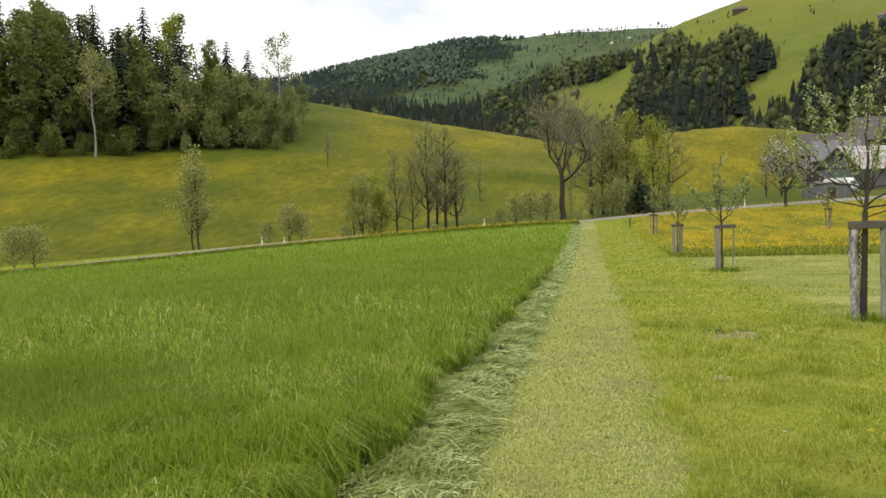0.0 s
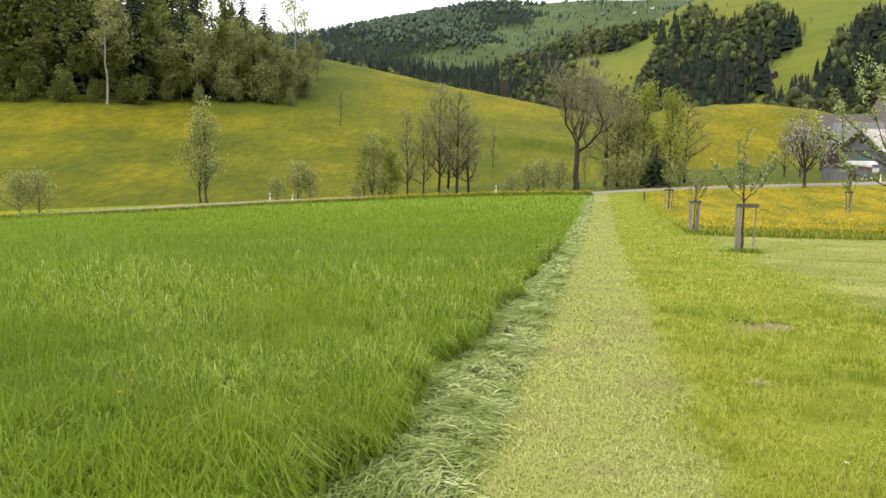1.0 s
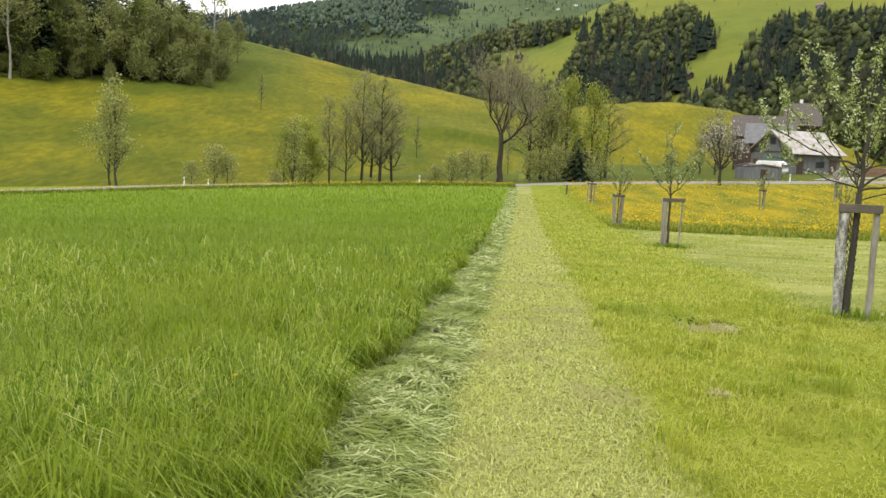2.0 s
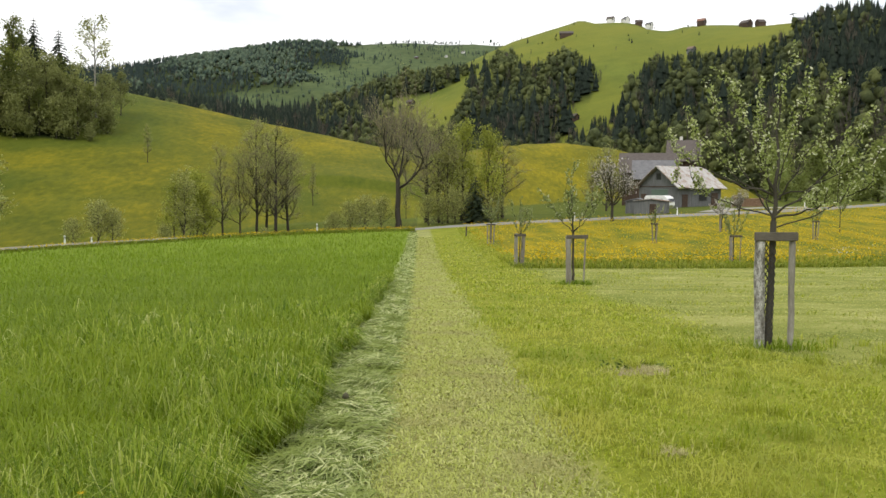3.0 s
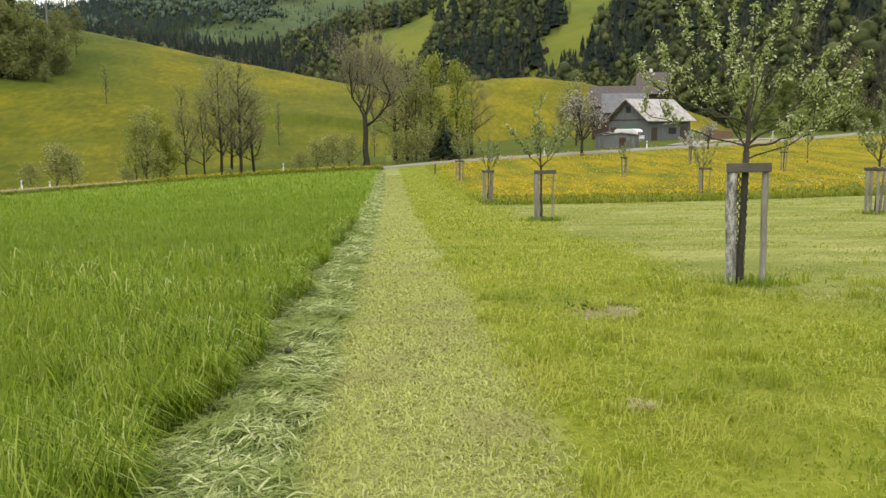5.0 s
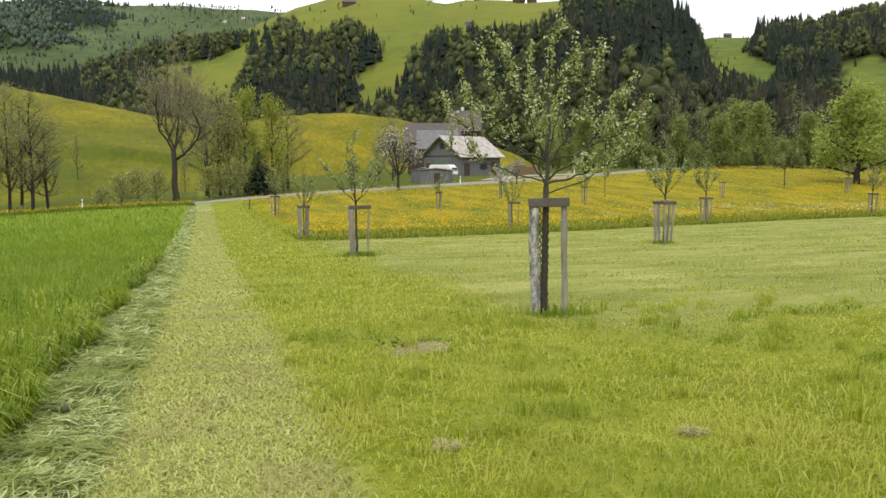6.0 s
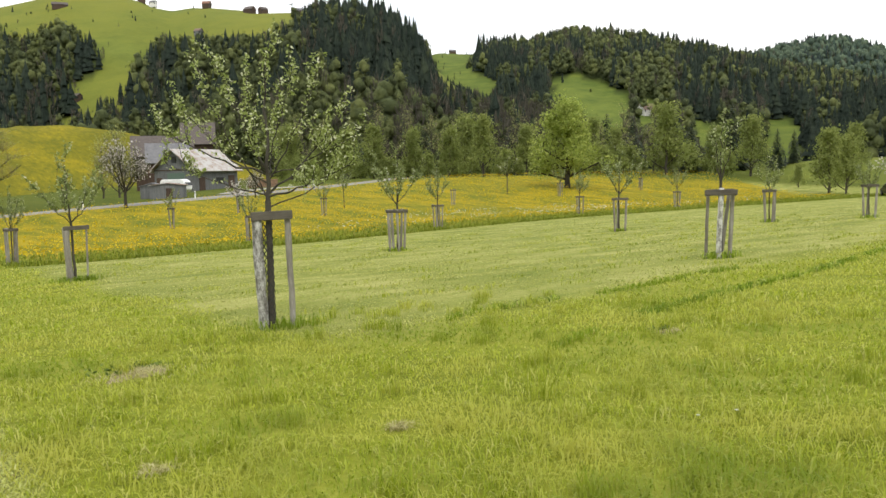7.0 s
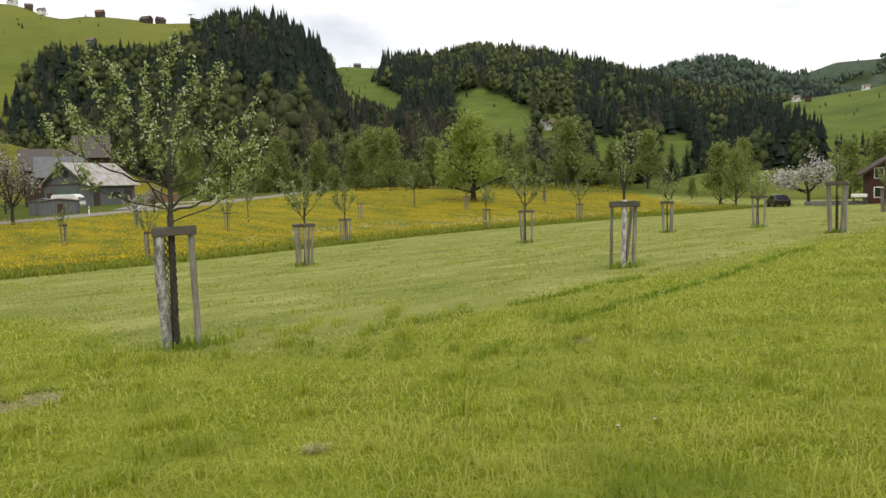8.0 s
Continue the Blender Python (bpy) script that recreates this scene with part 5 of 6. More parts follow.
def ribbon(name, label, points, width, mat, lift=0.05):
    """A road along points of (bearing, range), laid on the ground with shallow shoulders."""
    pts = np.array([(r * math.sin(radians(a)), r * math.cos(radians(a))) for a, r in points])
    s = np.r_[0, np.cumsum(np.linalg.norm(np.diff(pts, axis=0), axis=1))]
    u = np.arange(0, s[-1], 1.5)
    c = np.stack([np.interp(u, s, pts[:, 0]), np.interp(u, s, pts[:, 1])], -1)
    k = np.ones(9) / 9
    c = np.stack([np.convolve(np.pad(c[:, q], 4, "edge"), k, "valid") for q in (0, 1)], -1)
    d = np.gradient(c, axis=0)
    d /= np.linalg.norm(d, axis=1)[:, None]
    nrm = np.stack([-d[:, 1], d[:, 0]], -1)
    rows, mid = [], land(c[:, 0], c[:, 1])[0]
    for off, dz in ((-width / 2 - 0.35, -0.25), (-width / 2, lift), (0, lift + 0.03), (width / 2, lift), (width / 2 + 0.35, -0.25)):
        q = c + nrm * off
        z = np.maximum(land(q[:, 0], q[:, 1])[0], mid - 0.3)
        rows.append(np.c_[q, z + dz])
    v = np.stack(rows, 1)
    n, m = v.shape[:2]
    i, j = np.meshgrid(np.arange(n - 1), np.arange(m - 1), indexing="ij")
    f = np.stack([i * m + j, i * m + j + 1, (i + 1) * m + j + 1, (i + 1) * m + j], -1).reshape(-1, 4)
    return tagged(new(name, mesh_of(name, v.reshape(-1, 3), f, mat, True)), label, "road", kind="structure")


ribbon("road", "narrow pale grey country road through the valley", [(-56, 66), (-45, 68), (-38, 72.5), (-30, 77.5), (-22, 82.5), (-12, 87), (-4, 88.5), (1, 88.5), (6, 91), (10.7, 93.6), (13.6, 95), (16.5, 97.5), (19.6, 100.5), (23.7, 105), (26.3, 109.5), (29, 117), (31.5, 130), (33, 150)], 3.6, road_mat)
ribbon("farm_track", "pale gravel farm track beside the barn", [(20.0, 103), (21.2, 113), (22.8, 118), (25.2, 116), (27.6, 115)], 3.2, gravel_mat)

# ---- orchard ----
stake_mat = rough_mat("weathered_stake", [(0.28, (0.10, 0.088, 0.07)), (0.5, (0.23, 0.21, 0.18)), (0.72, (0.40, 0.385, 0.35))], 9, (1, 1, 0.16), depth=0.01)
board_mat = rough_mat("grey_board", [(0.3, (0.05, 0.043, 0.036)), (0.7, (0.15, 0.132, 0.11))], 9, (0.2, 0.2, 1), depth=0.006)
lichen_mat = rough_mat("lichen_stake", [(0.40, (0.10, 0.093, 0.080)), (0.5, (0.26, 0.25, 0.235)), (0.6, (0.55, 0.54, 0.52))], 13, (1, 1, 0.5), depth=0.012)
mesh_guard_mat = plain("black_mesh", (0.025, 0.024, 0.022), 0.6)
soil_mat = rough_mat("soil", [(0.35, (0.23, 0.195, 0.10)), (0.5, (0.40, 0.35, 0.19)), (0.68, (0.56, 0.50, 0.30))], 26, depth=0.04)


def stake(rng, h, r, mat, parent, top, foot, label=""):
    """A split post with an uneven round section, between foot and top."""
    n = 9
    path = [np.array(foot) + (np.array(top) - np.array(foot)) * k / n + np.r_[rng.normal(0, r * 0.05, 2), 0] for k in range(n + 1)]
    path[0][2] -= 0.08
    v, f = tube(path, r * rng.uniform(0.93, 1.07, n + 1), 9)
    ring = len(v) - 9
    cap = np.array([[ring + i, ring + (i + 1) % 9, len(v)] for i in range(9)])
    v = np.vstack([v, v[ring:].mean(0) + np.array([0, 0, 0.008])])
    return part("stake", mesh_of("stake", v, [f, cap], mat), parent, label)


def crossbar(rng, a, b, size, parent, mat=None):
    a, b = Vector(a), Vector(b)
    bm = bmesh.new()
    turn = (b - a).to_track_quat("X", "Z").to_matrix().to_4x4()
    box(bm, ((b - a).length, size[0], size[1]), (a + b) / 2, turn, 0.008, 0.006, rng)
    return part("crossbar", (bm, mat or board_mat), parent)


def frame_two(rng, label, group, h=1.6, gap=0.29, lean=0.0, pale=True, thick=0.07, thin=0.043):
    """Two posts with boards across the top; the tree stands beside the thick one."""
    ob = thing("tree_stake_frame", Matrix(), label, "tree support", group)
    stake(rng, h, thick, lichen_mat if pale else stake_mat, ob, (-0.155, -0.055, h), (-0.115, -0.06, 0), "thick weathered stake with pale lichen" if pale else "")
    stake(rng, h, thin, stake_mat, ob, (gap + lean - 0.03, 0.0, h), (gap, 0, 0))
    crossbar(rng, (-0.23, -0.13, h - 0.03), (gap + 0.04 + lean, -0.06, h - 0.02), (0.045, 0.12), ob)
    crossbar(rng, (-0.21, 0.09, h - 0.03), (gap + 0.02 + lean, 0.06, h - 0.02), (0.04, 0.10), ob)
    return ob


def frame_four(rng, label, group, h=1.6, top=0.27, foot=0.2, n=4):
    """Posts round the tree that spread towards the top, tied by boards."""
    ob = thing("tree_stake_frame", Matrix(), label, "tree support", group)
    tops = []
    for k in range(n):
        a = k * 2 * math.pi / n + 0.5
        t = (math.cos(a) * top, math.sin(a) * top, h + rng.uniform(-0.03, 0.05))
        stake(rng, h, rng.uniform(0.042, 0.058), stake_mat, ob, t, (math.cos(a) * foot + rng.normal(0, 0.03), math.sin(a) * foot + rng.normal(0, 0.03), 0))
        tops.append(t)
    for k in range(n):
        a, b = Vector(tops[k]), Vector(tops[(k + 1) % n])
        d = (b - a).normalized() * 0.07
        out = Vector(((a.x + b.x) / 2, (a.y + b.y) / 2, 0)).normalized() * 0.06
        crossbar(rng, (*(a - d + out).xy, h - 0.06), (*(b + d + out).xy, h - 0.05), (0.028, 0.11), ob)
    return ob


def frame_wide(rng, label, group, h=1.62, mat=None):
    """Upright posts set wide apart, one slanting, under a heavy board."""
    ob = thing("tree_stake_frame", Matrix(), label, "tree support", group)
    for t, f, r in (((-0.29, 0.0, h), (-0.33, 0.02, 0), 0.038), ((0.27, 0.02, h), (0.21, 0.02, 0), 0.05), ((0.20, 0.22, h), (0.02, 0.16, 0), 0.045)):
        stake(rng, h, r, stake_mat, ob, t, f)
    stake(rng, h, 0.062, lichen_mat, ob, (0.01, -0.09, h + 0.05), (-0.05, -0.1, 0), "pale stake wrapped in white mesh")
    crossbar(rng, (-0.37, -0.17, h - 0.06), (0.36, -0.15, h - 0.05), (0.04, 0.13), ob)
    crossbar(rng, (-0.34, 0.09, h - 0.05), (0.30, 0.28, h - 0.04), (0.04, 0.12), ob)
    crossbar(rng, (0.32, -0.15, h - 0.07), (0.27, 0.27, h - 0.05), (0.04, 0.12), ob)
    return ob


def apple_tree(rng, label, h, fork, spread, leaves, shoots, blossom=False, stem=0.045, guard=False, group="young fruit trees of the orchard", limbs_to=()):
    """A young standard tree: straight stem, a few limbs, upright shoots lined with leaves."""
    ob = thing("apple_tree", Matrix(), label, "tree", group)
    mat = blossom_mat if blossom else apple_leaf_mat if limbs_to else thin_leaf_mat
    tops = [np.array([rng.normal(0, 0.012), rng.normal(0, 0.012), fork * k / 5]) for k in range(1, 6)]
    v, f = tube([np.array([0, 0, -0.1])] + tops, stem * np.array([1.4, 1.1, 1.0, 0.95, 0.92, 0.95]), 10)
    part("trunk", mesh_of("trunk", v, f, bark_mat, True), ob)
    tubes, pts = [], []
    limbs = len(limbs_to) or 6
    for k in range(limbs):
        a = k * 2 * math.pi / limbs + rng.uniform(-0.3, 0.3)
        lead = k == 0
        d = unit(np.array([math.cos(a), math.sin(a), 0])) * (0.12 if lead else 1.0)
        L = (h - fork) * (0.97 if lead else rng.uniform(0.72, 0.95))
        p = [tops[-1] - np.array([0, 0, rng.uniform(0, 0.12)])]
        steps = 8
        for q in range(steps):
            f1 = (q + 1) / steps
            out = spread * (f1 ** 0.8) * (1 if k % 2 else 0.75)
            p.append(tops[-1] + d * out + np.array([rng.normal(0, 0.025), rng.normal(0, 0.025), L * (f1 ** 1.15) * (1.0 if lead else 0.62 + 0.3 * (k % 3) / 2)]))
        if limbs_to:    # limbs that reach out to given ends: across, back, up
            e = np.array(limbs_to[k])
            low = tops[-1] + np.array([0.0, 0, min(0.5 * limbs_to[k][2], 0.17 * (k % 5)) - 0.1 if k else 0.0])
            e = e + tops[-1] - low
            p = [low]
            for q in range(steps):
                f1 = (q + 1) / steps
                bow = 0.9 if k else 1.0
                p.append(low + np.array([e[0] * f1 ** bow, e[1] * f1 ** bow, e[2] * f1 ** (1.1 if k else 1.0)]) + rng.normal(0, 0.018, 3))
            d = unit(np.array([e[0], e[1], 0.0])) * min(1.0, math.hypot(e[0], e[1]))
        tubes.append(tube(p, np.linspace(stem * (0.8 if k == 0 else 0.26 if limbs_to and k % 3 else 0.42), stem * 0.1, steps + 1), 6))
        p = np.array(p)
        for s in range(shoots):
            i = rng.integers(4 if limbs_to else 2, steps + 1)
            b = p[i]
            loose = 0.4 if limbs_to else 0.5
            dirn = unit(np.array([rng.normal(0, loose), rng.normal(0, loose), rng.uniform(0.6, 1.4)]) + d * 0.45)
            ln = (h - fork) * rng.uniform(0.08, 0.22 if limbs_to else 0.32) * (1.15 - 0.35 * i / steps)
            tip = b + dirn * ln + np.array([0, 0, ln * 0.15])
            midp = b + dirn * ln * 0.5 + rng.normal(0, 0.015, 3)
            tubes.append(tube([b, midp, tip], np.array([0.16, 0.11, 0.06]) * stem, 4))
            for q in np.linspace(0.15, 1.03, leaves):
                pts.append(b + (tip - b) * q + rng.normal(0, 0.018, 3))
        if limbs_to:    # a long upright shoot at each limb's end
            b, ln = p[-1], rng.uniform(0.3, 0.5)
            tip = b + np.array([rng.normal(0, 0.08), rng.normal(0, 0.08), ln]) + d * 0.12
            tubes.append(tube([b, (b + tip) / 2 + rng.normal(0, 0.01, 3), tip], np.array([0.14, 0.1, 0.05]) * stem, 4))
            for q in np.linspace(0.1, 1.03, 9):
                pts.append(b + (tip - b) * q + rng.normal(0, 0.012, 3))
        for q in np.linspace(0.45, 1.0, leaves):
            pts.append(p[0] + (p[min(steps, int(q * steps))] - p[0]) + rng.normal(0, 0.03, 3))
    v, f = joined(tubes)
    part("branchwork", mesh_of("branchwork", v, f, bark_mat, True), ob)
    v, f = leaf_cloud(rng, np.array(pts), 5 if limbs_to else 3, 0.03, 0.027 if limbs_to else 0.047, 0.7)
    part("crown", mesh_of("crown", v, f, mat), ob)
    if guard:
        # plastic net sleeve: crossing strands round the stem
        strands = []
        for k in range(5):
            for way in (1, -1):
                zz = np.linspace(0.05, 1.5, 60)
                an = k * 2 * math.pi / 5 + way * zz * 12
                rr = stem * 1.5
                strands.append(tube(np.stack([np.cos(an) * rr - 0.012, np.sin(an) * rr, zz], -1), np.full(60, 0.0055), 3))
        v, f = joined(strands)
        part("trunk_guard", mesh_of("trunk_guard", v, f, mesh_guard_mat), ob, "black plastic net sleeve round the stem")
    return ob


def make_orchard():
    rng = np.random.default_rng(31)
    hero = apple_tree(rng, "young apple tree in fresh leaf with upright shoots on the lawn", 3.95, 1.78, 0.95, 8, 5, stem=0.045, guard=True,
                      limbs_to=((0.05, 0.0, 1.95), (-0.8, 0.2, 1.5), (0.62, -0.2, 1.5), (-0.5, -0.35, 1.65), (0.36, 0.3, 1.6), (-0.25, 0.4, 1.6), (1.0, 0.1, 1.1), (-1.05, 0.1, 1.2),
                                (1.22, -0.1, 0.85), (-1.28, -0.15, 0.9), (1.2, 0.25, 0.5), (-1.35, 0.2, 0.55), (0.8, -0.4, 0.3), (0.1, 0.75, 0.9), (-0.2, -0.75, 0.95)))
    common = [apple_tree(rng, "young fruit tree in thin pale leaf, staked in the grass", 3.6, 1.75, s, 8, 8, stem=0.036) for s in (0.8, 0.95, 0.68)]
    pink = apple_tree(rng, "small fruit tree in pink blossom, staked in the meadow", 2.9, 1.4, 0.85, 9, 8, blossom=True, stem=0.035)
    slim = apple_tree(rng, "slim young tree with few leaves, staked in the grass", 3.5, 1.85, 0.3, 6, 2, stem=0.035, guard=True)
    lab2 = "two weathered wooden stakes with a board across, beside a young tree"
    lab4 = "weathered wooden stakes with boards round a young tree"
    two = [frame_two(rng, lab2, "tree supports in the orchard"), frame_two(rng, lab2, "tree supports in the orchard", gap=0.36, lean=0.07, pale=False, thick=0.095, thin=0.028)]
    four = [frame_four(rng, lab4, "tree supports in the orchard", n=k) for k in (4, 3)]
    stout = [frame_four(rng, lab4, "tree supports in the orchard", top=0.35, foot=0.26, n=k) for k in (5, 3, 4)]
    wide = frame_wide(rng, "heavy weathered stake frame with a slanting post round a slim tree", "tree supports in the orchard")

    def both(src, frame_src, x, y, size=1.0, turn=0, fturn=0, wide_=1.0, fsize=1.0):
        if src:
            put_xy(src, x, y, size, turn, wide_)
        if frame_src:
            put_xy(frame_src, x, y, fsize, fturn)

    both(hero, two[0], 4.77, 10.6, 1.0, -25, -20)
    both(common[1], two[1], 4.93, 25.6, 1.02, 130, -8)
    both(common[0], four[0], 4.9, 39.2, 0.9, 200, 20, 0.85)
    both(common[2], four[0], 5.5, 62.0, 0.95, 90, 50)
    both(common[0], two[1], 17.3, 43.4, 0.82, 40, -20, fsize=0.95)
    both(common[2], four[1], 18.8, 63.2, 0.8, 10, 10)
    both(pink, two[1], 28.3, 74.0, 1.05, 0, -30, 1.25)
    both(common[1], four[1], 33.2, 65.9, 0.85, 70, 30)
    both(common[1], None, 38.4, 71.8, 1.05, 200, 0)
    both(common[1], stout[0], 16.7, 26.6, 1.06, 15, 66, 1.05)
    both(common[0], stout[2], 30.9, 44.4, 1.12, 300, 10)
    both(None, four[1], 49.4, 68.3, 1, 0, 15)
    both(common[2], None, 62.3, 75.1, 1.2, 0, 0, 1.4)
    both(common[1], four[0], 66.4, 70.2, 1.0, 50, 30)
    both(common[0], stout[1], 49.3, 49.7, 1.05, 150, 60)
    both(common[1], stout[1], 29.2, 26.7, 1.06, 220, 25)
    both(common[2], four[0], 82.9, 72.3, 1.05, 0, 40)
    both(common[1], stout[2], 62.0, 49.6, 1.1, 80, 70)
    both(slim, wide, 16.75, 12.05, 1.02, 10, -52)
    both(common[2], stout[2], 36.3, 23.4, 0.86, 60, 45)
    both(common[0], stout[1], 38.8, 19.8, 0.78, 20, 5)
    both(slim, stout[2], 31.4, 13.0, 0.95, 100, 33, fsize=1.2)
    both(common[2], four[0], 58.0, 20.7, 0.9, 0, 20)
    for o in (hero, *common, pink, slim, *two, *four, *stout, wide):
        drop(o)


make_orchard()


def make_far_trees():
    """Single larger trees on the meadow and along its far edge."""
    rng = np.random.default_rng(41)
    pear_leaf_mat = leafy("pear_leaf", [(0.0, (0.24, 0.30, 0.06)), (0.5, (0.33, 0.40, 0.085)), (1.0, (0.46, 0.52, 0.15))], through_light=0.5)
    edge_leaf_mat = leafy("edge_leaf", [(0.0, (0.17, 0.205, 0.055)), (0.5, (0.255, 0.30, 0.08)), (1.0, (0.37, 0.405, 0.13))], (0.19, 0.23, 0.06), 0.5, patch_scale=0.25)
    round_ = tree("pear_tree", "large round pear tree in fresh green leaf on the meadow", rng, dark_bark_mat, pear_leaf_mat, 15, 0.55, 0.2,
                  height_m=10.6, stem_r=0.34, fork=0.10, limbs=27, levels=3, reach=0.36, rise=0.2, kids=3)
    edge = [tree("edge_tree", "green broadleaf tree along the far meadow edge", rng, bark_mat, edge_leaf_mat, 7, 0.55, 0.22,
                 height_m=9, stem_r=0.17, fork=0.07, limbs=16, levels=3, reach=rc, rise=0.6, kids=3) for rc in (0.27, 0.33, 0.25)]
    grey = [tree("leafless_tree", "grey-brown tree still without leaves at the meadow's far edge", rng, bark_mat, bud_mat, 2, 0.3, 0.09, keep=0.4,
                 height_m=11, stem_r=0.14, fork=0.15, limbs=14, levels=4, reach=0.24, rise=0.7, kids=3, min_r=0.014) for _ in range(2)]
    blossom = tree("blossoming_tree", "old fruit tree covered in white-pink blossom", rng, dark_bark_mat, blossom_mat, 8, 0.28, 0.13,
                   height_m=6.2, stem_r=0.2, fork=0.3, limbs=8, levels=3, reach=0.5, rise=0.35, kids=4, leader=False)
    fading_mat = leafy("fading_blossom", [(0.0, (0.70, 0.67, 0.68)), (0.25, (0.52, 0.48, 0.49)), (0.42, (0.30, 0.27, 0.26)), (0.5, (0.12, 0.12, 0.065)), (1.0, (0.10, 0.105, 0.05))], through_light=0.3)
    fading = tree("blossoming_tree", "old fruit tree in fading blossom", rng, dark_bark_mat, fading_mat, 8, 0.27, 0.115, keep=0.9,
                  height_m=6.2, stem_r=0.2, fork=0.3, limbs=9, levels=3, reach=0.5, rise=0.5, kids=4, leader=False)
    put(round_, 43.9, 108, 1.0, 30, 0.1, 0.98)
    grp = "trees along the far meadow edge"
    for az, r, h, k in ((35.6, 140, 8.0, 0), (38.0, 138, 9.4, 1), (50.6, 145, 11.2, 1), (56.0, 150, 9.4, 1), (60.7, 116, 7.6, 1), (62.1, 148, 8.2, 1), (58.9, 128, 3.2, 1), (47.2, 150, 7.5, 1),
                        (41.0, 150, 8.5, 2), (33.0, 150, 8.5, 2), (30.2, 150, 9.0, 0), (68.5, 135, 8.0, 2), (70.2, 138, 9.0, 1), (71.6, 130, 9.0, 2), (36.8, 158, 11, 2), (45.6, 165, 10, 0), (53.8, 165, 8, 0), (28.4, 165, 9, 1), (26.6, 160, 9, 0), (24.5, 165, 10, 2)):
        put(edge[k], az, r, h / 9, rng.uniform(0, 360), 0.15, rng.uniform(0.95, 1.15), group=grp)
    shrub = tree("bush", "green shrub at the foot of the wooded slope", rng, bark_mat, edge_leaf_mat, 6, 0.35, 0.18, category="bush",
                 height_m=4, stem_r=0.06, fork=0.04, limbs=12, levels=2, reach=0.45, rise=0.7, kids=4)
    for k in range(40):
        put(shrub, 24 + k * 0.78 + rng.uniform(-0.3, 0.3), rng.uniform(143, 158), rng.uniform(0.5, 1.2), rng.uniform(0, 360), 0.15, rng.uniform(0.9, 1.4), group="shrubs along the far meadow edge")
    spruce = conifer(rng, "dark spruce between the broadleaf trees at the meadow's edge")
    for az, r, h in ((52.2, 158, 10), (51.7, 162, 9), (54.8, 170, 14), (48.3, 165, 12), (44.6, 168, 12), (40.0, 165, 11), (36.2, 170, 12), (33.9, 165, 11), (29.0, 175, 13), (53.5, 168, 9), (55.3, 172, 10), (57.6, 165, 8), (58.6, 170, 7), (46.6, 172, 13), (42.3, 172, 12)):
        put(spruce, az, r, h, rng.uniform(0, 360), 0.1, 1.2, group=grp)
    drop(spruce)
    drop(shrub)
    for k in range(14):
        put(grey[k % 2], 25 + k * 1.9 + rng.uniform(-0.4, 0.4), rng.uniform(150, 178), rng.uniform(0.8, 1.25), rng.uniform(0, 360), 0.15, rng.uniform(0.9, 1.3), group=grp)
    put(edge[1], 61.7, 111, 6.6 / 9, 12, 0.1, 0.9, label="old pear tree in thin leaf beside the mown orchard")
    put(edge[1], 39.1, 132, 0.32, 12, 0.05, 1.0, label="small round bush-like tree standing in the yellow meadow")
    put(fading, 13.6, 91, 1.12, 0, 0.1, 0.8, label="old fruit tree in fading pink-white blossom beside the farm road")
    put(blossom, 66.1, 104, 1.0, 70, 0.1, 1.12, label="broad old fruit tree in full white blossom beside the car")
    put(fading, 22.0, 97, 0.5, 70, 0.1, 0.8, label="small tree in pink blossom beside the track")
    bush = tree("brown_bush", "leafless brownish bush beside the farmhouse", rng, bark_mat, bud_mat, 2, 0.3, 0.08, category="bush",
                height_m=6, stem_r=0.1, fork=0.06, limbs=13, levels=4, reach=0.42, rise=0.7, kids=3)
    put(bush, 13.2, 117, 1.35, 0, 0.1)
    put(bush, 12.2, 119, 1.1, 90, 0.1)
    for o in (round_, *edge, *grey, blossom, fading, bush):
        drop(o)


make_far_trees()

# ---- buildings ----
timber_mat = rough_mat("grey_timber", [(0.3, (0.085, 0.088, 0.09)), (0.7, (0.21, 0.215, 0.22))], 2.0, (4, 4, 0.2), depth=0.02)
brown_mat = rough_mat("brown_timber", [(0.3, (0.045, 0.030, 0.022)), (0.7, (0.11, 0.075, 0.055))], 2.0, (3, 3, 0.3), depth=0.02)
red_mat = rough_mat("red_shingles", [(0.3, (0.042, 0.018, 0.014)), (0.7, (0.085, 0.034, 0.026))], 3.0, depth=0.02)
tin_mat = rough_mat("rusty_sheet", [(0.38, (0.22, 0.135, 0.085)), (0.48, (0.31, 0.255, 0.215)), (0.60, (0.44, 0.43, 0.42))], 0.6, (2.0, 2.0, 0.6), depth=0.01, rough=0.6, fine=6)
slate_mat = rough_mat("grey_roof", [(0.3, (0.10, 0.10, 0.105)), (0.7, (0.21, 0.21, 0.22))], 1.5, depth=0.01, rough=0.7)
tile_mat = rough_mat("brown_roof", [(0.3, (0.068, 0.057, 0.052)), (0.7, (0.132, 0.112, 0.102))], 2.0, depth=0.02)
redtile_mat = rough_mat("red_roof", [(0.3, (0.17, 0.085, 0.06)), (0.7, (0.30, 0.17, 0.125))], 1.0, depth=0.02)
farroof_mat = rough_mat("faded_red_roof", [(0.3, (0.16, 0.11, 0.09)), (0.7, (0.25, 0.18, 0.15))], 1.0, depth=0.02)
plaster_mat = plain("white_plaster", (0.72, 0.71, 0.68), 0.8)
white_mat = plain("white_paint", (0.80, 0.80, 0.79), 0.4)
dark_mat = plain("dark_panel", (0.025, 0.026, 0.03), 0.3)
green_door_mat = plain("green_door", (0.10, 0.15, 0.12), 0.6)
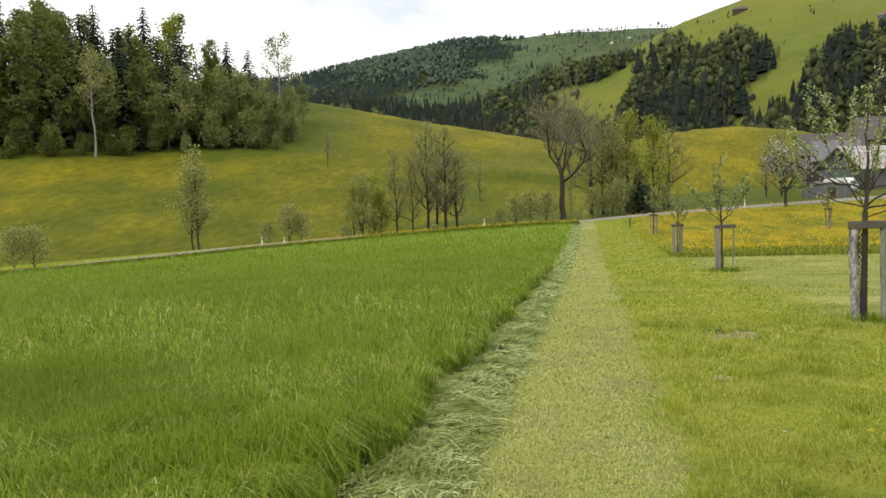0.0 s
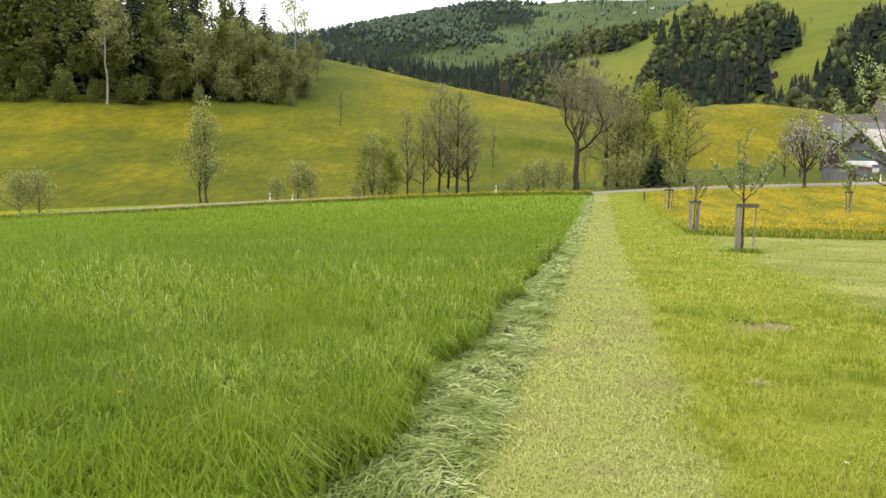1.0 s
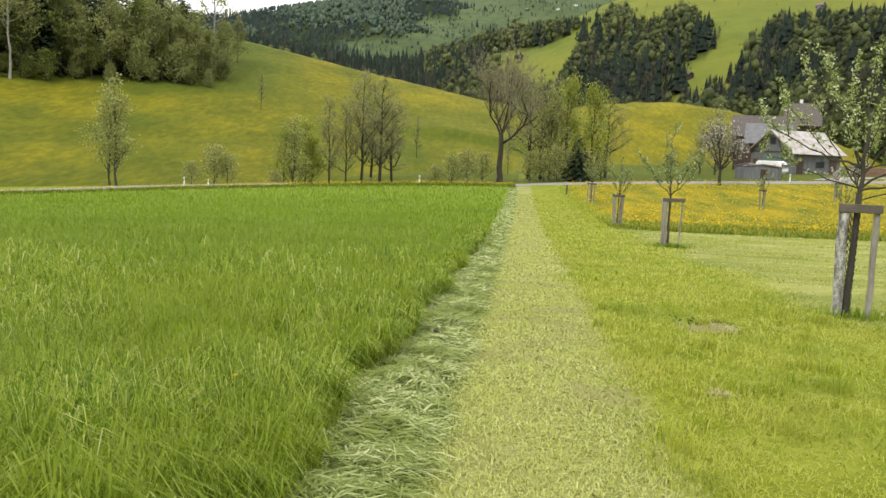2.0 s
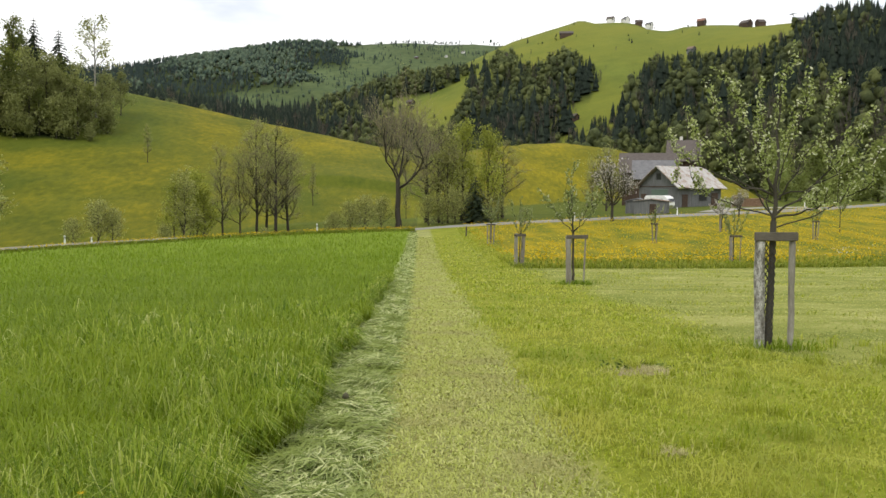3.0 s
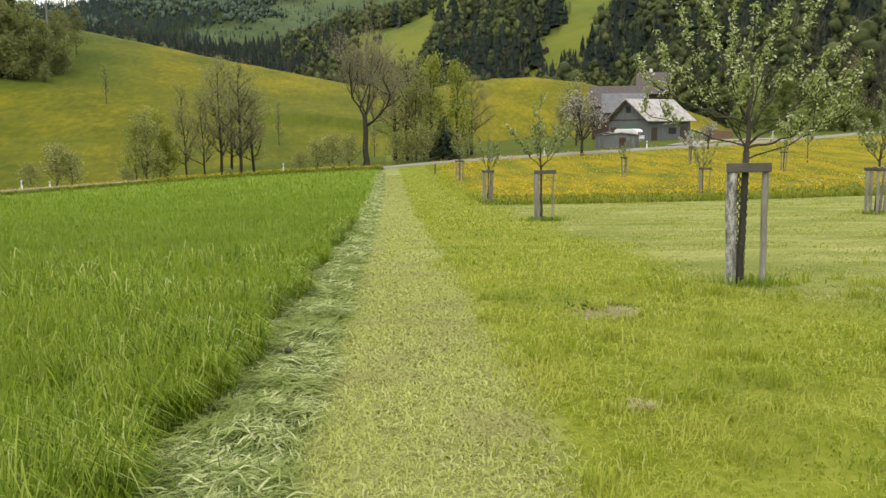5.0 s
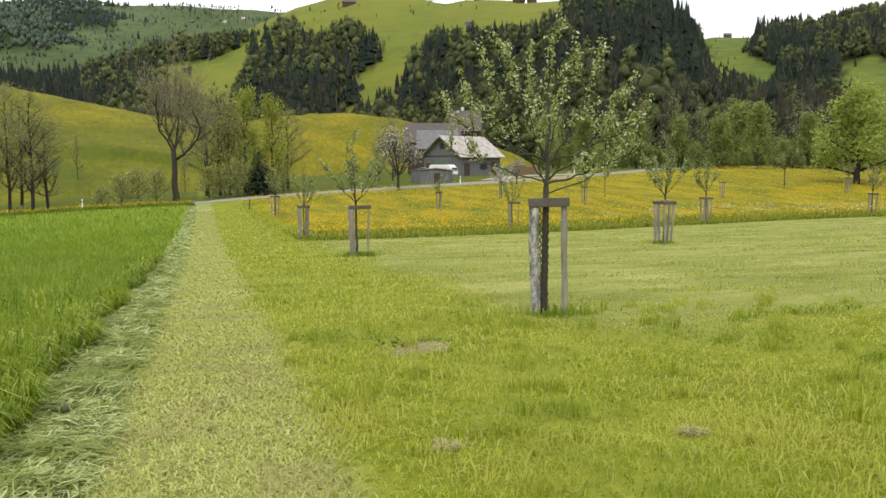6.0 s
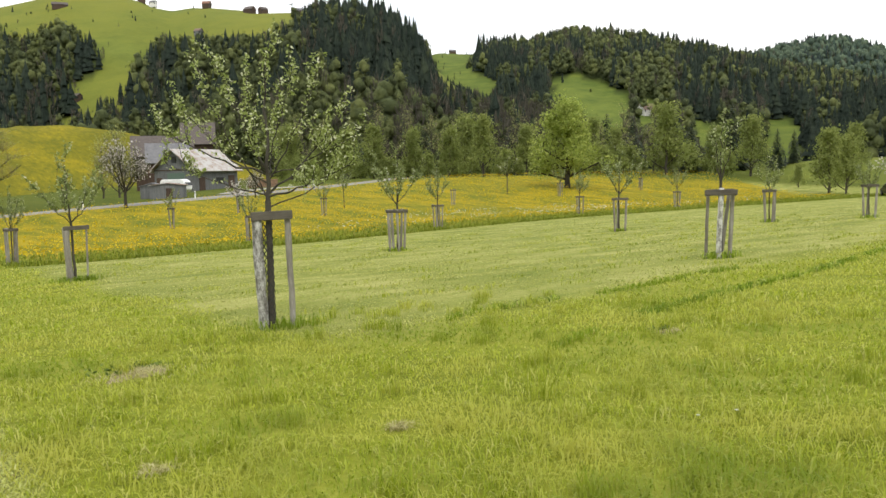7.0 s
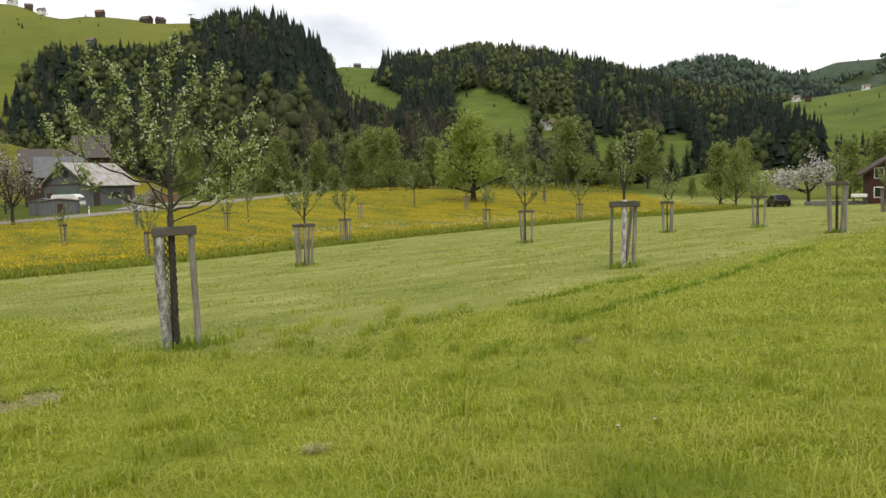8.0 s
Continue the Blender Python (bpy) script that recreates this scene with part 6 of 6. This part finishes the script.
black_paint_mat = plain("black_car_paint", (0.012, 0.012, 0.014), 0.18)
glass_mat = plain("dark_glass", (0.02, 0.024, 0.028), 0.06)
tyre_mat = plain("tyre", (0.02, 0.02, 0.02), 0.8)
wood_end_mat = rough_mat("firewood", [(0.3, (0.17, 0.10, 0.06)), (0.7, (0.42, 0.28, 0.19))], 9, depth=0.04)


def gable_house(name, label, m, w, l, eave, ridge, wall, roof, over=0.5, openings=(), category="house", thick=0.18, chimney=False):
    """Walls with two gables, a thick roof in two slopes, windows and doors standing proud.
    openings: (side, along, low, width, height, material, part name); sides f, b (gables), l, r."""
    ob = thing(name, m, label, category)
    bm = bmesh.new()
    sink = 1.5
    prof = [(-w / 2, -sink), (w / 2, -sink), (w / 2, eave), (0, ridge - 0.05), (-w / 2, eave)]
    a = [bm.verts.new((x, -l / 2, z)) for x, z in prof]
    b = [bm.verts.new((x, l / 2, z)) for x, z in prof]
    bm.faces.new(a)
    bm.faces.new(b[::-1])
    for i in range(5):
        j = (i + 1) % 5
        bm.faces.new((a[j], a[i], b[i], b[j]))
    bmesh.ops.recalc_face_normals(bm, faces=bm.faces)
    part("wall", (bm, wall), ob)
    slope = Vector((w / 2, 0, eave - ridge))
    d = slope.normalized()
    n = Vector((-d.z, 0, d.x))
    for side in (1, -1):
        bm = bmesh.new()
        top = Vector((0, 0, ridge))
        low = top + d * (slope.length + over)
        pts = [top, low, low + n * thick, top + Vector((0, 0, thick / max(0.3, n.z)))]
        va = [bm.verts.new((side * p.x, -l / 2 - over, p.z)) for p in pts]
        vb = [bm.verts.new((side * p.x, l / 2 + over, p.z)) for p in pts]
        bm.faces.new(va)
        bm.faces.new(vb[::-1])
        for i in range(4):
            bm.faces.new((va[(i + 1) % 4], va[i], vb[i], vb[(i + 1) % 4]))
        bmesh.ops.recalc_face_normals(bm, faces=bm.faces)
        part("roof", (bm, roof), ob)
    for side, along, low, ow, oh, mat, pname in openings:
        bm = bmesh.new()
        c = {"f": (along, -l / 2, low + oh / 2), "b": (along, l / 2, low + oh / 2), "l": (-w / 2, along, low + oh / 2), "r": (w / 2, along, low + oh / 2)}[side]
        size = (ow, 0.12, oh) if side in "fb" else (0.12, ow, oh)
        box(bm, size, c, None, 0.02)
        piece = part(pname, (bm, mat), ob)
        if pname == "window":
            inner = (ow * 0.8, 0.14, oh * 0.84) if side in "fb" else (0.14, ow * 0.8, oh * 0.84)
            bm = bmesh.new()
            box(bm, inner, c)
            part("pane", (bm, glass_mat), piece)
    if chimney:
        bm = bmesh.new()
        box(bm, (0.6, 0.6, 1.4), (w * 0.15, l * 0.1, ridge + 0.3), None, 0.03)
        part("chimney", (bm, plaster_mat), ob)
    return ob


def spot(az, r, turn, lift=0.0):
    x, y, z = at_bearing(az, r)
    return pose(x, y, z + lift, 0, 0, turn)


def site(az, el, start=190.0, k=None):
    """The range at which the ground along a bearing comes up to a slope."""
    r = np.arange(start, 2800, 2.0)
    a = np.full(r.shape, az)
    x, y = r * np.sin(np.radians(a)), r * np.cos(np.radians(a))
    z, which = land(x, y)
    e = np.degrees(np.arctan2(z - 1.5, r))
    hit = np.nonzero(e >= el)[0]
    return float(r[hit[0]]) if len(hit) else float(r[np.argmax(e)])


def make_farm():
    turn = -18 - 45
    # barn openings are dark panels that stand in for the unlit inside
    v = [("f", 0.3, 0, 3.6, 2.9, green_door_mat, "door"), ("f", -3.2, 0.1, 1.2, 2.1, brown_mat, "door"), ("f", 0.0, 4.4, 1.0, 1.0, dark_mat, "opening"), ("f", 0, 3.25, 8.4, 0.16, brown_mat, "beam"),
         ("r", -3.2, 0.05, 1.2, 2.1, brown_mat, "door"), ("r", 0.6, 1.2, 1.6, 0.9, dark_mat, "opening"), ("r", 3.1, 0.2, 1.4, 2.2, brown_mat, "door")]
    x, y, z = at_bearing(18.05, 126)
    c = Matrix.Translation((x, y, z - 0.15)) @ pose(0, 0, 0, 0, 0, turn + 0) @ Matrix.Translation((-4.3, 4.5, 0))
    gable_house("barn", "old grey timber barn with a rusty pale sheet roof", c, 8.6, 9.0, 3.4, 6.4, timber_mat, tin_mat, 0.7, v, "barn", 0.14)
    gable_house("farm_shed", "low grey-roofed timber shed behind the barn", spot(16.35, 141, 74), 7.0, 6.2, 4.6, 7.5, brown_mat, slate_mat, 0.5, [("f", 0, 0, 2, 2.2, dark_mat, "door")], "shed")
    gable_house("farmhouse", "dark brown farmhouse with a broad brown tiled roof", spot(16.0, 152, 74), 8.5, 9.0, 6.0, 9.2, brown_mat, tile_mat, 0.8, [("f", x_, 1.2, 0.8, 1.1, white_mat, "window") for x_ in (-3, -1, 1, 3)], "house")
    gable_house("farmhouse", "tall brown farmhouse with a steep tiled roof behind the barn", spot(18.3, 166, 72), 8.5, 5.2, 8.2, 12.0, brown_mat, tile_mat, 0.7,
                [("f", x_, z_, 0.9, 1.2, white_mat, "window") for x_ in (-2.8, -0.9, 0.9, 2.8) for z_ in (1.2, 4.0)] + [("r", y_, 4.0, 0.9, 1.2, white_mat, "window") for y_ in (-1.7, 0, 1.7)], "house", chimney=True)
    gable_house("garden_hut", "small grey wooden hut with a flat pitched roof beside the caravan", spot(16.3, 104.5, turn + 38), 3.9, 2.6, 1.55, 1.8, timber_mat, tin_mat, 0.2, [("f", 0.3, 0, 0.8, 1.2, brown_mat, "door")], "hut", 0.08)
    gable_house("garden_hut", "small dark wooden hut under the blossoming tree", spot(15.35, 106.5, turn + 40), 2.8, 2.4, 1.5, 1.85, timber_mat, slate_mat, 0.2, [("f", 0.2, 0, 0.8, 1.2, dark_mat, "door")], "hut", 0.08)


def make_caravan():
    ob = thing("caravan", spot(16.8, 112, -50) @ Matrix.Scale(0.84, 4), "small white touring caravan parked beside the barn", "caravan")
    bm = bmesh.new()
    prof = [(-2.2, 0.45), (1.7, 0.45), (2.25, 0.95), (2.2, 1.55), (1.85, 2.25), (1.3, 2.5), (-1.9, 2.5), (-2.25, 2.2), (-2.35, 1.2)]
    a = [bm.verts.new((x, -1.0, z)) for x, z in prof]
    b = [bm.verts.new((x, 1.0, z)) for x, z in prof]
    bm.faces.new(a)
    bm.faces.new(b[::-1])
    for i in range(len(prof)):
        j = (i + 1) % len(prof)
        bm.faces.new((a[j], a[i], b[i], b[j]))
    bmesh.ops.recalc_face_normals(bm, faces=bm.faces)
    bmesh.ops.bevel(bm, geom=bm.edges[:], offset=0.08, segments=2, affect="EDGES")
    part("body", (bm, white_mat), ob)
    for at, size in (((-0.9, -1.0, 1.7), (0.8, 0.05, 0.42)), ((0.9, -1.0, 1.7), (0.7, 0.05, 0.42)), ((2.16, 0, 1.75), (0.16, 1.4, 0.5))):
        bm = bmesh.new()
        box(bm, size, at, Matrix.Rotation(radians(-22), 4, "Y") if at[0] > 2 else None, 0.02)
        part("window", (bm, glass_mat), ob)
    for y in (-0.9, 0.9):
        bm = bmesh.new()
        bmesh.ops.create_cone(bm, cap_ends=True, segments=18, radius1=0.32, radius2=0.32, depth=0.2, matrix=Matrix.Translation((-0.2, y, 0.32)) @ Matrix.Rotation(radians(90), 4, "X"))
        part("wheel", (bm, tyre_mat), ob)
    bm = bmesh.new()
    box(bm, (1.2, 0.08, 0.08), (2.6, 0, 0.45), None, 0.01)
    part("drawbar", (bm, slate_mat), ob)


def make_car():
    ob = thing("car", spot(64.3, 103, 40), "black parked car on the grass track", "car")
    bm = bmesh.new()
    low = [(-2.05, 0.3), (-2.1, 0.75), (-1.9, 0.95), (-1.55, 1.0), (-0.95, 1.42), (0.55, 1.45), (1.15, 1.0), (1.95, 0.85), (2.1, 0.6), (2.05, 0.3)]
    rows = []
    for y, k in ((-0.86, 0.94), (-0.6, 1.0), (0.6, 1.0), (0.86, 0.94)):
        rows.append([bm.verts.new((x, y * (0.82 if z > 1.1 else 1.0), 0.3 + (z - 0.3) * k)) for x, z in low])
    for r0, r1 in zip(rows, rows[1:]):
        for i in range(len(low) - 1):
            bm.faces.new((r0[i], r0[i + 1], r1[i + 1], r1[i]))
    bm.faces.new(rows[0])
    bm.faces.new(rows[-1][::-1])
    bmesh.ops.recalc_face_normals(bm, faces=bm.faces)
    bmesh.ops.bevel(bm, geom=bm.edges[:], offset=0.035, segments=1, affect="EDGES")
    body = part("body", (bm, black_paint_mat), ob)
    for at, size, ry in (((-1.27, 0, 1.22), (0.62, 1.16, 0.03), -35), ((0.86, 0, 1.24), (0.66, 1.16, 0.03), 37), ((-0.2, -0.74, 1.2), (1.5, 0.04, 0.32), 0), ((-0.2, 0.74, 1.2), (1.5, 0.04, 0.32), 0)):
        bm = bmesh.new()
        box(bm, size, at, Matrix.Rotation(radians(ry), 4, "Y"), 0.01)
        part("window", (bm, glass_mat), ob)
    for x in (-1.3, 1.3):
        for y in (-0.8, 0.8):
            bm = bmesh.new()
            bmesh.ops.create_cone(bm, cap_ends=True, segments=18, radius1=0.31, radius2=0.31, depth=0.2, matrix=Matrix.Translation((x, y, 0.31)) @ Matrix.Rotation(radians(90), 4, "X"))
            wheel = part("wheel", (bm, tyre_mat), ob)
            bm = bmesh.new()
            bmesh.ops.create_cone(bm, cap_ends=True, segments=14, radius1=0.19, radius2=0.19, depth=0.215, matrix=Matrix.Translation((x, y, 0.31)) @ Matrix.Rotation(radians(90), 4, "X"))
            part("rim", (bm, slate_mat), wheel)
    for y in (-0.65, 0.65):
        bm = bmesh.new()
        box(bm, (0.06, 0.3, 0.18), (-2.06, y, 0.78), None, 0.01)
        part("tail_light", (bm, red_mat), ob)


def make_red_house():
    x, y, z = at_bearing(69.55, 96)
    c = Matrix.Translation((x, y, z - 0.1)) @ pose(0, 0, 0, 0, 0, -66) @ Matrix.Translation((5.5, 5.0, 0))
    win = [("f", x_, z_, 0.95, 1.15, white_mat, "window") for x_ in (-4.6, -3.4, -2.2, 0.2, 1.4, 3.6) for z_ in (0.75, 2.75)] + [("f", x_, 4.9, 0.9, 1.0, white_mat, "window") for x_ in (-1.0, 1.0)]
    gable_house("chalet", "dark red shingled chalet with rows of small white windows", c, 11, 10, 3.6, 7.2, red_mat, brown_mat, 0.9, win, "house", chimney=True)
    rng = random.Random(3)
    ob = thing("low_wall", spot(68.2, 98, -66), "low grey stone garden wall before the chalet", "wall")
    for k in range(18):
        bm = bmesh.new()
        box(bm, (0.44, 0.35, 0.5 + rng.uniform(-0.06, 0.06)), (-3.8 + k * 0.45, 0, 0.2), None, 0.03, 0.02, rng)
        part("stone", (bm, slate_mat), ob)
    ob = thing("water_trough", spot(69.0, 95, -66), "white rectangular water trough on dark legs", "trough")
    bm = bmesh.new()
    box(bm, (1.5, 0.8, 0.35), (0, 0, 0.95), None, 0.04)
    part("basin", (bm, white_mat), ob)
    for x_ in (-0.5, 0.5):
        bm = bmesh.new()
        box(bm, (0.2, 0.6, 0.85), (x_, 0, 0.38), None, 0.02)
        part("leg", (bm, tile_mat), ob)


def make_woodpile():
    rng = random.Random(9)
    ob = thing("woodpile", spot(22.5, 124, -18 + 2), "long stack of split firewood under a pale cover", "woodpile")
    bm = bmesh.new()
    bmesh.ops.create_cone(bm, cap_ends=True, segments=7, radius1=0.085, radius2=0.08, depth=1.0, matrix=Matrix.Rotation(radians(90), 4, "X"))
    me = bpy.data.meshes.new("log")
    bm.to_mesh(me)
    bm.free()
    me.materials.append(wood_end_mat)
    for r_ in range(8):
        for k in range(25):
            o = part("log", me, ob)
            o.matrix_local = pose(-2.1 + k * 0.172 + (0.086 if r_ % 2 else 0), rng.uniform(-0.05, 0.05), 0.06 + r_ * 0.152, 0, rng.uniform(0, 50), 0)
    bm = bmesh.new()
    box(bm, (2.2, 1.3, 0.06), (-1.0, 0, 1.5), Matrix.Rotation(radians(3), 4, "X"), 0.01)
    part("cover", (bm, tin_mat), ob, "pale sheet cover")
    bm = bmesh.new()
    for x_ in (-2.0, 0.0):
        box(bm, (0.1, 1.0, 0.3), (x_, 0, 1.36), None, 0.01)
    part("batten", (bm, board_mat), ob)


def make_posts():
    def post(az, r, h=1.0, label="white plastic road marker post with a black band"):
        ob = thing("road_marker", spot(az, r, -az), label, "marker post", "marker posts along the road")
        for name, z0, z1, mat in (("shaft", -0.1, h * 0.68, white_mat), ("band", h * 0.68, h * 0.86, mesh_guard_mat), ("cap", h * 0.86, h, white_mat)):
            bm = bmesh.new()
            box(bm, (0.14, 0.11, z1 - z0), (0, 0, (z0 + z1) / 2), None, 0.02)
            p = part(name, (bm, mat), ob)
            if name == "band":
                bm = bmesh.new()
                box(bm, (0.06, 0.02, 0.13), (0, -0.06, (z0 + z1) / 2), None, 0.004)
                part("reflector", (bm, white_mat), p)
    for az, r, h in ((-23.8, 77, 1.0), (-7.35, 85, 1.05), (11.0, 92, 0.95), (18.0, 99, 0.95), (26.0, 116, 0.95)):
        post(az, r, h)
    post(-22.2, 77.5, 0.75, "short white boundary post beside the road")
    ob = thing("fence_post", spot(3.3, 72, 0), "short dark wooden post at the meadow corner", "post")
    stake(np.random.default_rng(2), 0.9, 0.06, board_mat, ob, (0.02, 0, 0.9), (0, 0, 0))


def make_far_houses():
    rng = random.Random(17)
    # bearing, slope, width, length, turn, wall, roof, label
    rows = (
        (10.2, 10.75, 7, 17, 80, brown_mat, tile_mat, "long dark hay barn high on the alp"),
        (18.6, 9.45, 6, 7, 35, timber_mat, farroof_mat, "small hut with a faded red roof above the spruces"),
        (22.0, 10.95, 9, 12, 30, brown_mat, tile_mat, "brown farmhouse on the crest of the alp"),
        (22.9, 10.95, 8, 9, 100, brown_mat, tile_mat, "brown farmhouse on the crest of the alp"),
        (13.2, 11.65, 8, 9, 60, plaster_mat, tile_mat, "white house on the crest of the alp"),
        (14.2, 11.65, 8, 10, 20, plaster_mat, slate_mat, "white house on the crest of the alp"),
        (15.1, 11.4, 7, 9, 75, brown_mat, tile_mat, "brown house on the crest of the alp"),
        (15.8, 11.2, 6, 8, 40, plaster_mat, slate_mat, "white house on the crest of the alp"),
        (19.2, 11.25, 8, 9, 50, brown_mat, redtile_mat, "brown hut on the crest of the alp"),
        (25.4, 10.9, 7, 12, 80, brown_mat, slate_mat, "grey-roofed barn on the crest of the alp"),
        (1.8, 9.4, 9, 11, 20, plaster_mat, slate_mat, "white house far up on the mountain"),
        (-0.3, 9.3, 9, 11, 60, brown_mat, slate_mat, "house far up on the mountain"),
        (3.0, 9.7, 9, 11, 60, plaster_mat, tile_mat, "house far up on the mountain"),
        (10.9, 5.0, 5, 5, 30, brown_mat, tile_mat, "small dark-roofed hut on the steep pasture"),
        (-0.7, 6.1, 6, 8, 60, brown_mat, tile_mat, "brown hay hut on the lower pasture"),
        (49.4, 3.6, 15, 22, 80, plaster_mat, farroof_mat, "white house with a reddish roof among the trees"),
        (50.6, 3.65, 11, 11, 20, plaster_mat, tile_mat, "narrow white house among the trees"),
        (65.4, 4.65, 5, 7, 70, plaster_mat, farroof_mat, "farmhouse on the green hill"),
        (66.1, 4.6, 5, 7, 110, brown_mat, farroof_mat, "faded-roofed barn on the green hill"),
        (69.4, 5.1, 4, 7, 60, plaster_mat, farroof_mat, "farmhouse on the green hill"),
        (35.9, 8.6, 8, 12, 70, brown_mat, slate_mat, "grey barn on the skyline"),
    )
    for az, el, w, l, turn, wall, roof, label in rows:
        r = site(az, el)
        wins = [("f", x_, 0.9, 0.8, 1.0, dark_mat, "window") for x_ in (-w * 0.25, w * 0.25)] + [("r", y_, 0.9, 0.8, 1.0, dark_mat, "window") for y_ in (-l * 0.28, 0, l * 0.28)] + [("l", y_, 0.9, 0.8, 1.0, dark_mat, "window") for y_ in (-l * 0.28, l * 0.28)]
        w, l = w * 0.6, l * 0.6
        gable_house("hillside_house", label, spot(az, r, turn), w, l, 2.3, 2.3 + w * 0.4, wall, roof, 0.35, wins, "house", 0.1)


make_farm()
make_caravan()
make_car()
make_red_house()
make_woodpile()
make_posts()
make_far_houses()


# ---- small things in the grass ----
def make_patches():
    rng = np.random.default_rng(77)
    straw_mat = leafy("straw", [(0.0, (0.27, 0.24, 0.08)), (0.5, (0.45, 0.42, 0.17)), (1.0, (0.62, 0.58, 0.30))], through_light=0.3)
    weed_mat = leafy("weed_leaf", [(0.0, (0.10, 0.15, 0.025)), (1.0, (0.20, 0.26, 0.05))], through_light=0.3)
    for x, y, rad, weeds, lab in ((2.5, 8.65, 0.27, 46, "flattened molehill of bare straw-brown soil with weeds"), (1.72, 5.2, 0.08, 0, "small patch of dry straw-coloured grass in the lawn"),
                                  (3.32, 4.95, 0.06, 0, "small patch of dry straw-coloured grass in the lawn"), (7.6, 6.1, 0.1, 16, "small patch of dark weeds in the lawn")):
        z = height(x, y)
        ob = thing("molehill", pose(x, y, z), lab, "molehill")
        n, m = 22, 7
        rise_m = 0.045 if rad > 0.2 else 0.008
        v, f = [(0, 0, rise_m + 0.01)], []
        for j in range(1, m):
            for i in range(n):
                a = i * 2 * math.pi / n
                r = rad * j / (m - 1) * (1 + 0.25 * math.sin(3 * a + x) + 0.12 * math.sin(7 * a))
                v.append((r * math.cos(a) * 1.35, r * math.sin(a), rise_m * (1 - (j / (m - 1)) ** 2) + rng.normal(0, 0.008) - (0.02 if j == m - 1 else 0)))
        tri = [(0, 1 + i, 1 + (i + 1) % n) for i in range(n)]
        quad = [(1 + j * n + i, 1 + (j + 1) * n + i, 1 + (j + 1) * n + (i + 1) % n, 1 + j * n + (i + 1) % n) for j in range(m - 2) for i in range(n)]
        if rad > 0.2 or weeds:
            part("soil", mesh_of("soil", v, [np.array(tri), np.array(quad)], soil_mat, True), ob)
        k = int(2200 * rad)
        sx, sy = x + rng.normal(0, rad * 0.75, k), y + rng.normal(0, rad * 0.55, k)
        vv, ff = blades(rng, sx, sy, rng.uniform(0.03, 0.07, k), rng.uniform(0.004, 0.008, k), rng.uniform(1.2, 3.0, k), 0.28, land(sx, sy)[0] + 0.01 + rise_m * np.exp(-((sx - x) ** 2 + (sy - y) ** 2) / rad ** 2))
        tagged(part("straw", mesh_of("straw", vv - np.array([x, y, z]), ff, straw_mat), ob, "dry straw-coloured blades"), kind="stuff")
        if weeds:
            pts = np.c_[rng.normal(0, rad * 0.7, (weeds, 1)), rng.normal(rad * 0.75, rad * 0.25, (weeds, 1)), rng.uniform(0.02, 0.1, (weeds, 1))]
            vv, ff = leaf_cloud(rng, pts * np.array([1, 1, 0.7]), 4, 0.022, 0.027, 0.8)
            tagged(part("weeds", mesh_of("weeds", vv, ff, weed_mat), ob, "dark green weed leaves"), kind="stuff")


def flower(x, y, z, colour, label, size=0.022, stalk=0.06):
    rng = np.random.default_rng(int(abs(x * 100 + y * 7)))
    ob = thing("wild_flower", pose(x, y, z), label, "flower", "single flowers in the grass")
    v, f = tube([(0, 0, 0), (0.004, 0, stalk)], [0.002, 0.0015], 4)
    part("stalk", mesh_of("stalk", v, f, meadow_grass_mat), ob)
    vs, fs = [], []
    for k in range(12):
        a = k * math.pi / 6
        o, t = np.array([math.cos(a), math.sin(a), 0.25]), np.array([-math.sin(a), math.cos(a), 0])
        c = np.array([0, 0, stalk])
        vs += [c, c + o * size * 0.6 - t * size * 0.25, c + o * size, c + o * size * 0.6 + t * size * 0.25]
        fs.append([4 * k, 4 * k + 1, 4 * k + 2, 4 * k + 3])
    part("petals", mesh_of("petals", np.array(vs), np.array(fs), colour), ob)


def make_flowers():
    for x, y in ((2.42, 2.96),):
        flower(x, y, height(x, y), flower_mat, "yellow dandelion open in the lawn", 0.026)
    for x, y in ((-1.47, 3.05), (-2.4, 1.85), (-4.33, 12.9), (-1.9, 7.5), (-6.1, 17.5)):
        flower(x, y, height(x, y), flower_mat, "yellow buttercup among the tall grass", 0.02, 0.44)
    for x, y in ((1.8, 2.85), (4.78, 3.55), (5.05, 3.45)):
        flower(x, y, height(x, y), white_flower_mat, "tiny white daisy in the lawn", 0.016, 0.07)
    # a dark clod lying on the swath
    rng = np.random.default_rng(4)
    ob = thing("soil_clod", pose(-0.72, 6.8, height(-0.72, 6.8) + 0.1), "dark clod of earth lying on the cut grass", "clod")
    part("lump", mesh_of("lump", ICO * 0.032 * rng.uniform(0.7, 1.2, (12, 1)), ICO_F, plain("dark_soil", (0.09, 0.085, 0.05), 0.9)), ob)


make_patches()
make_flowers()
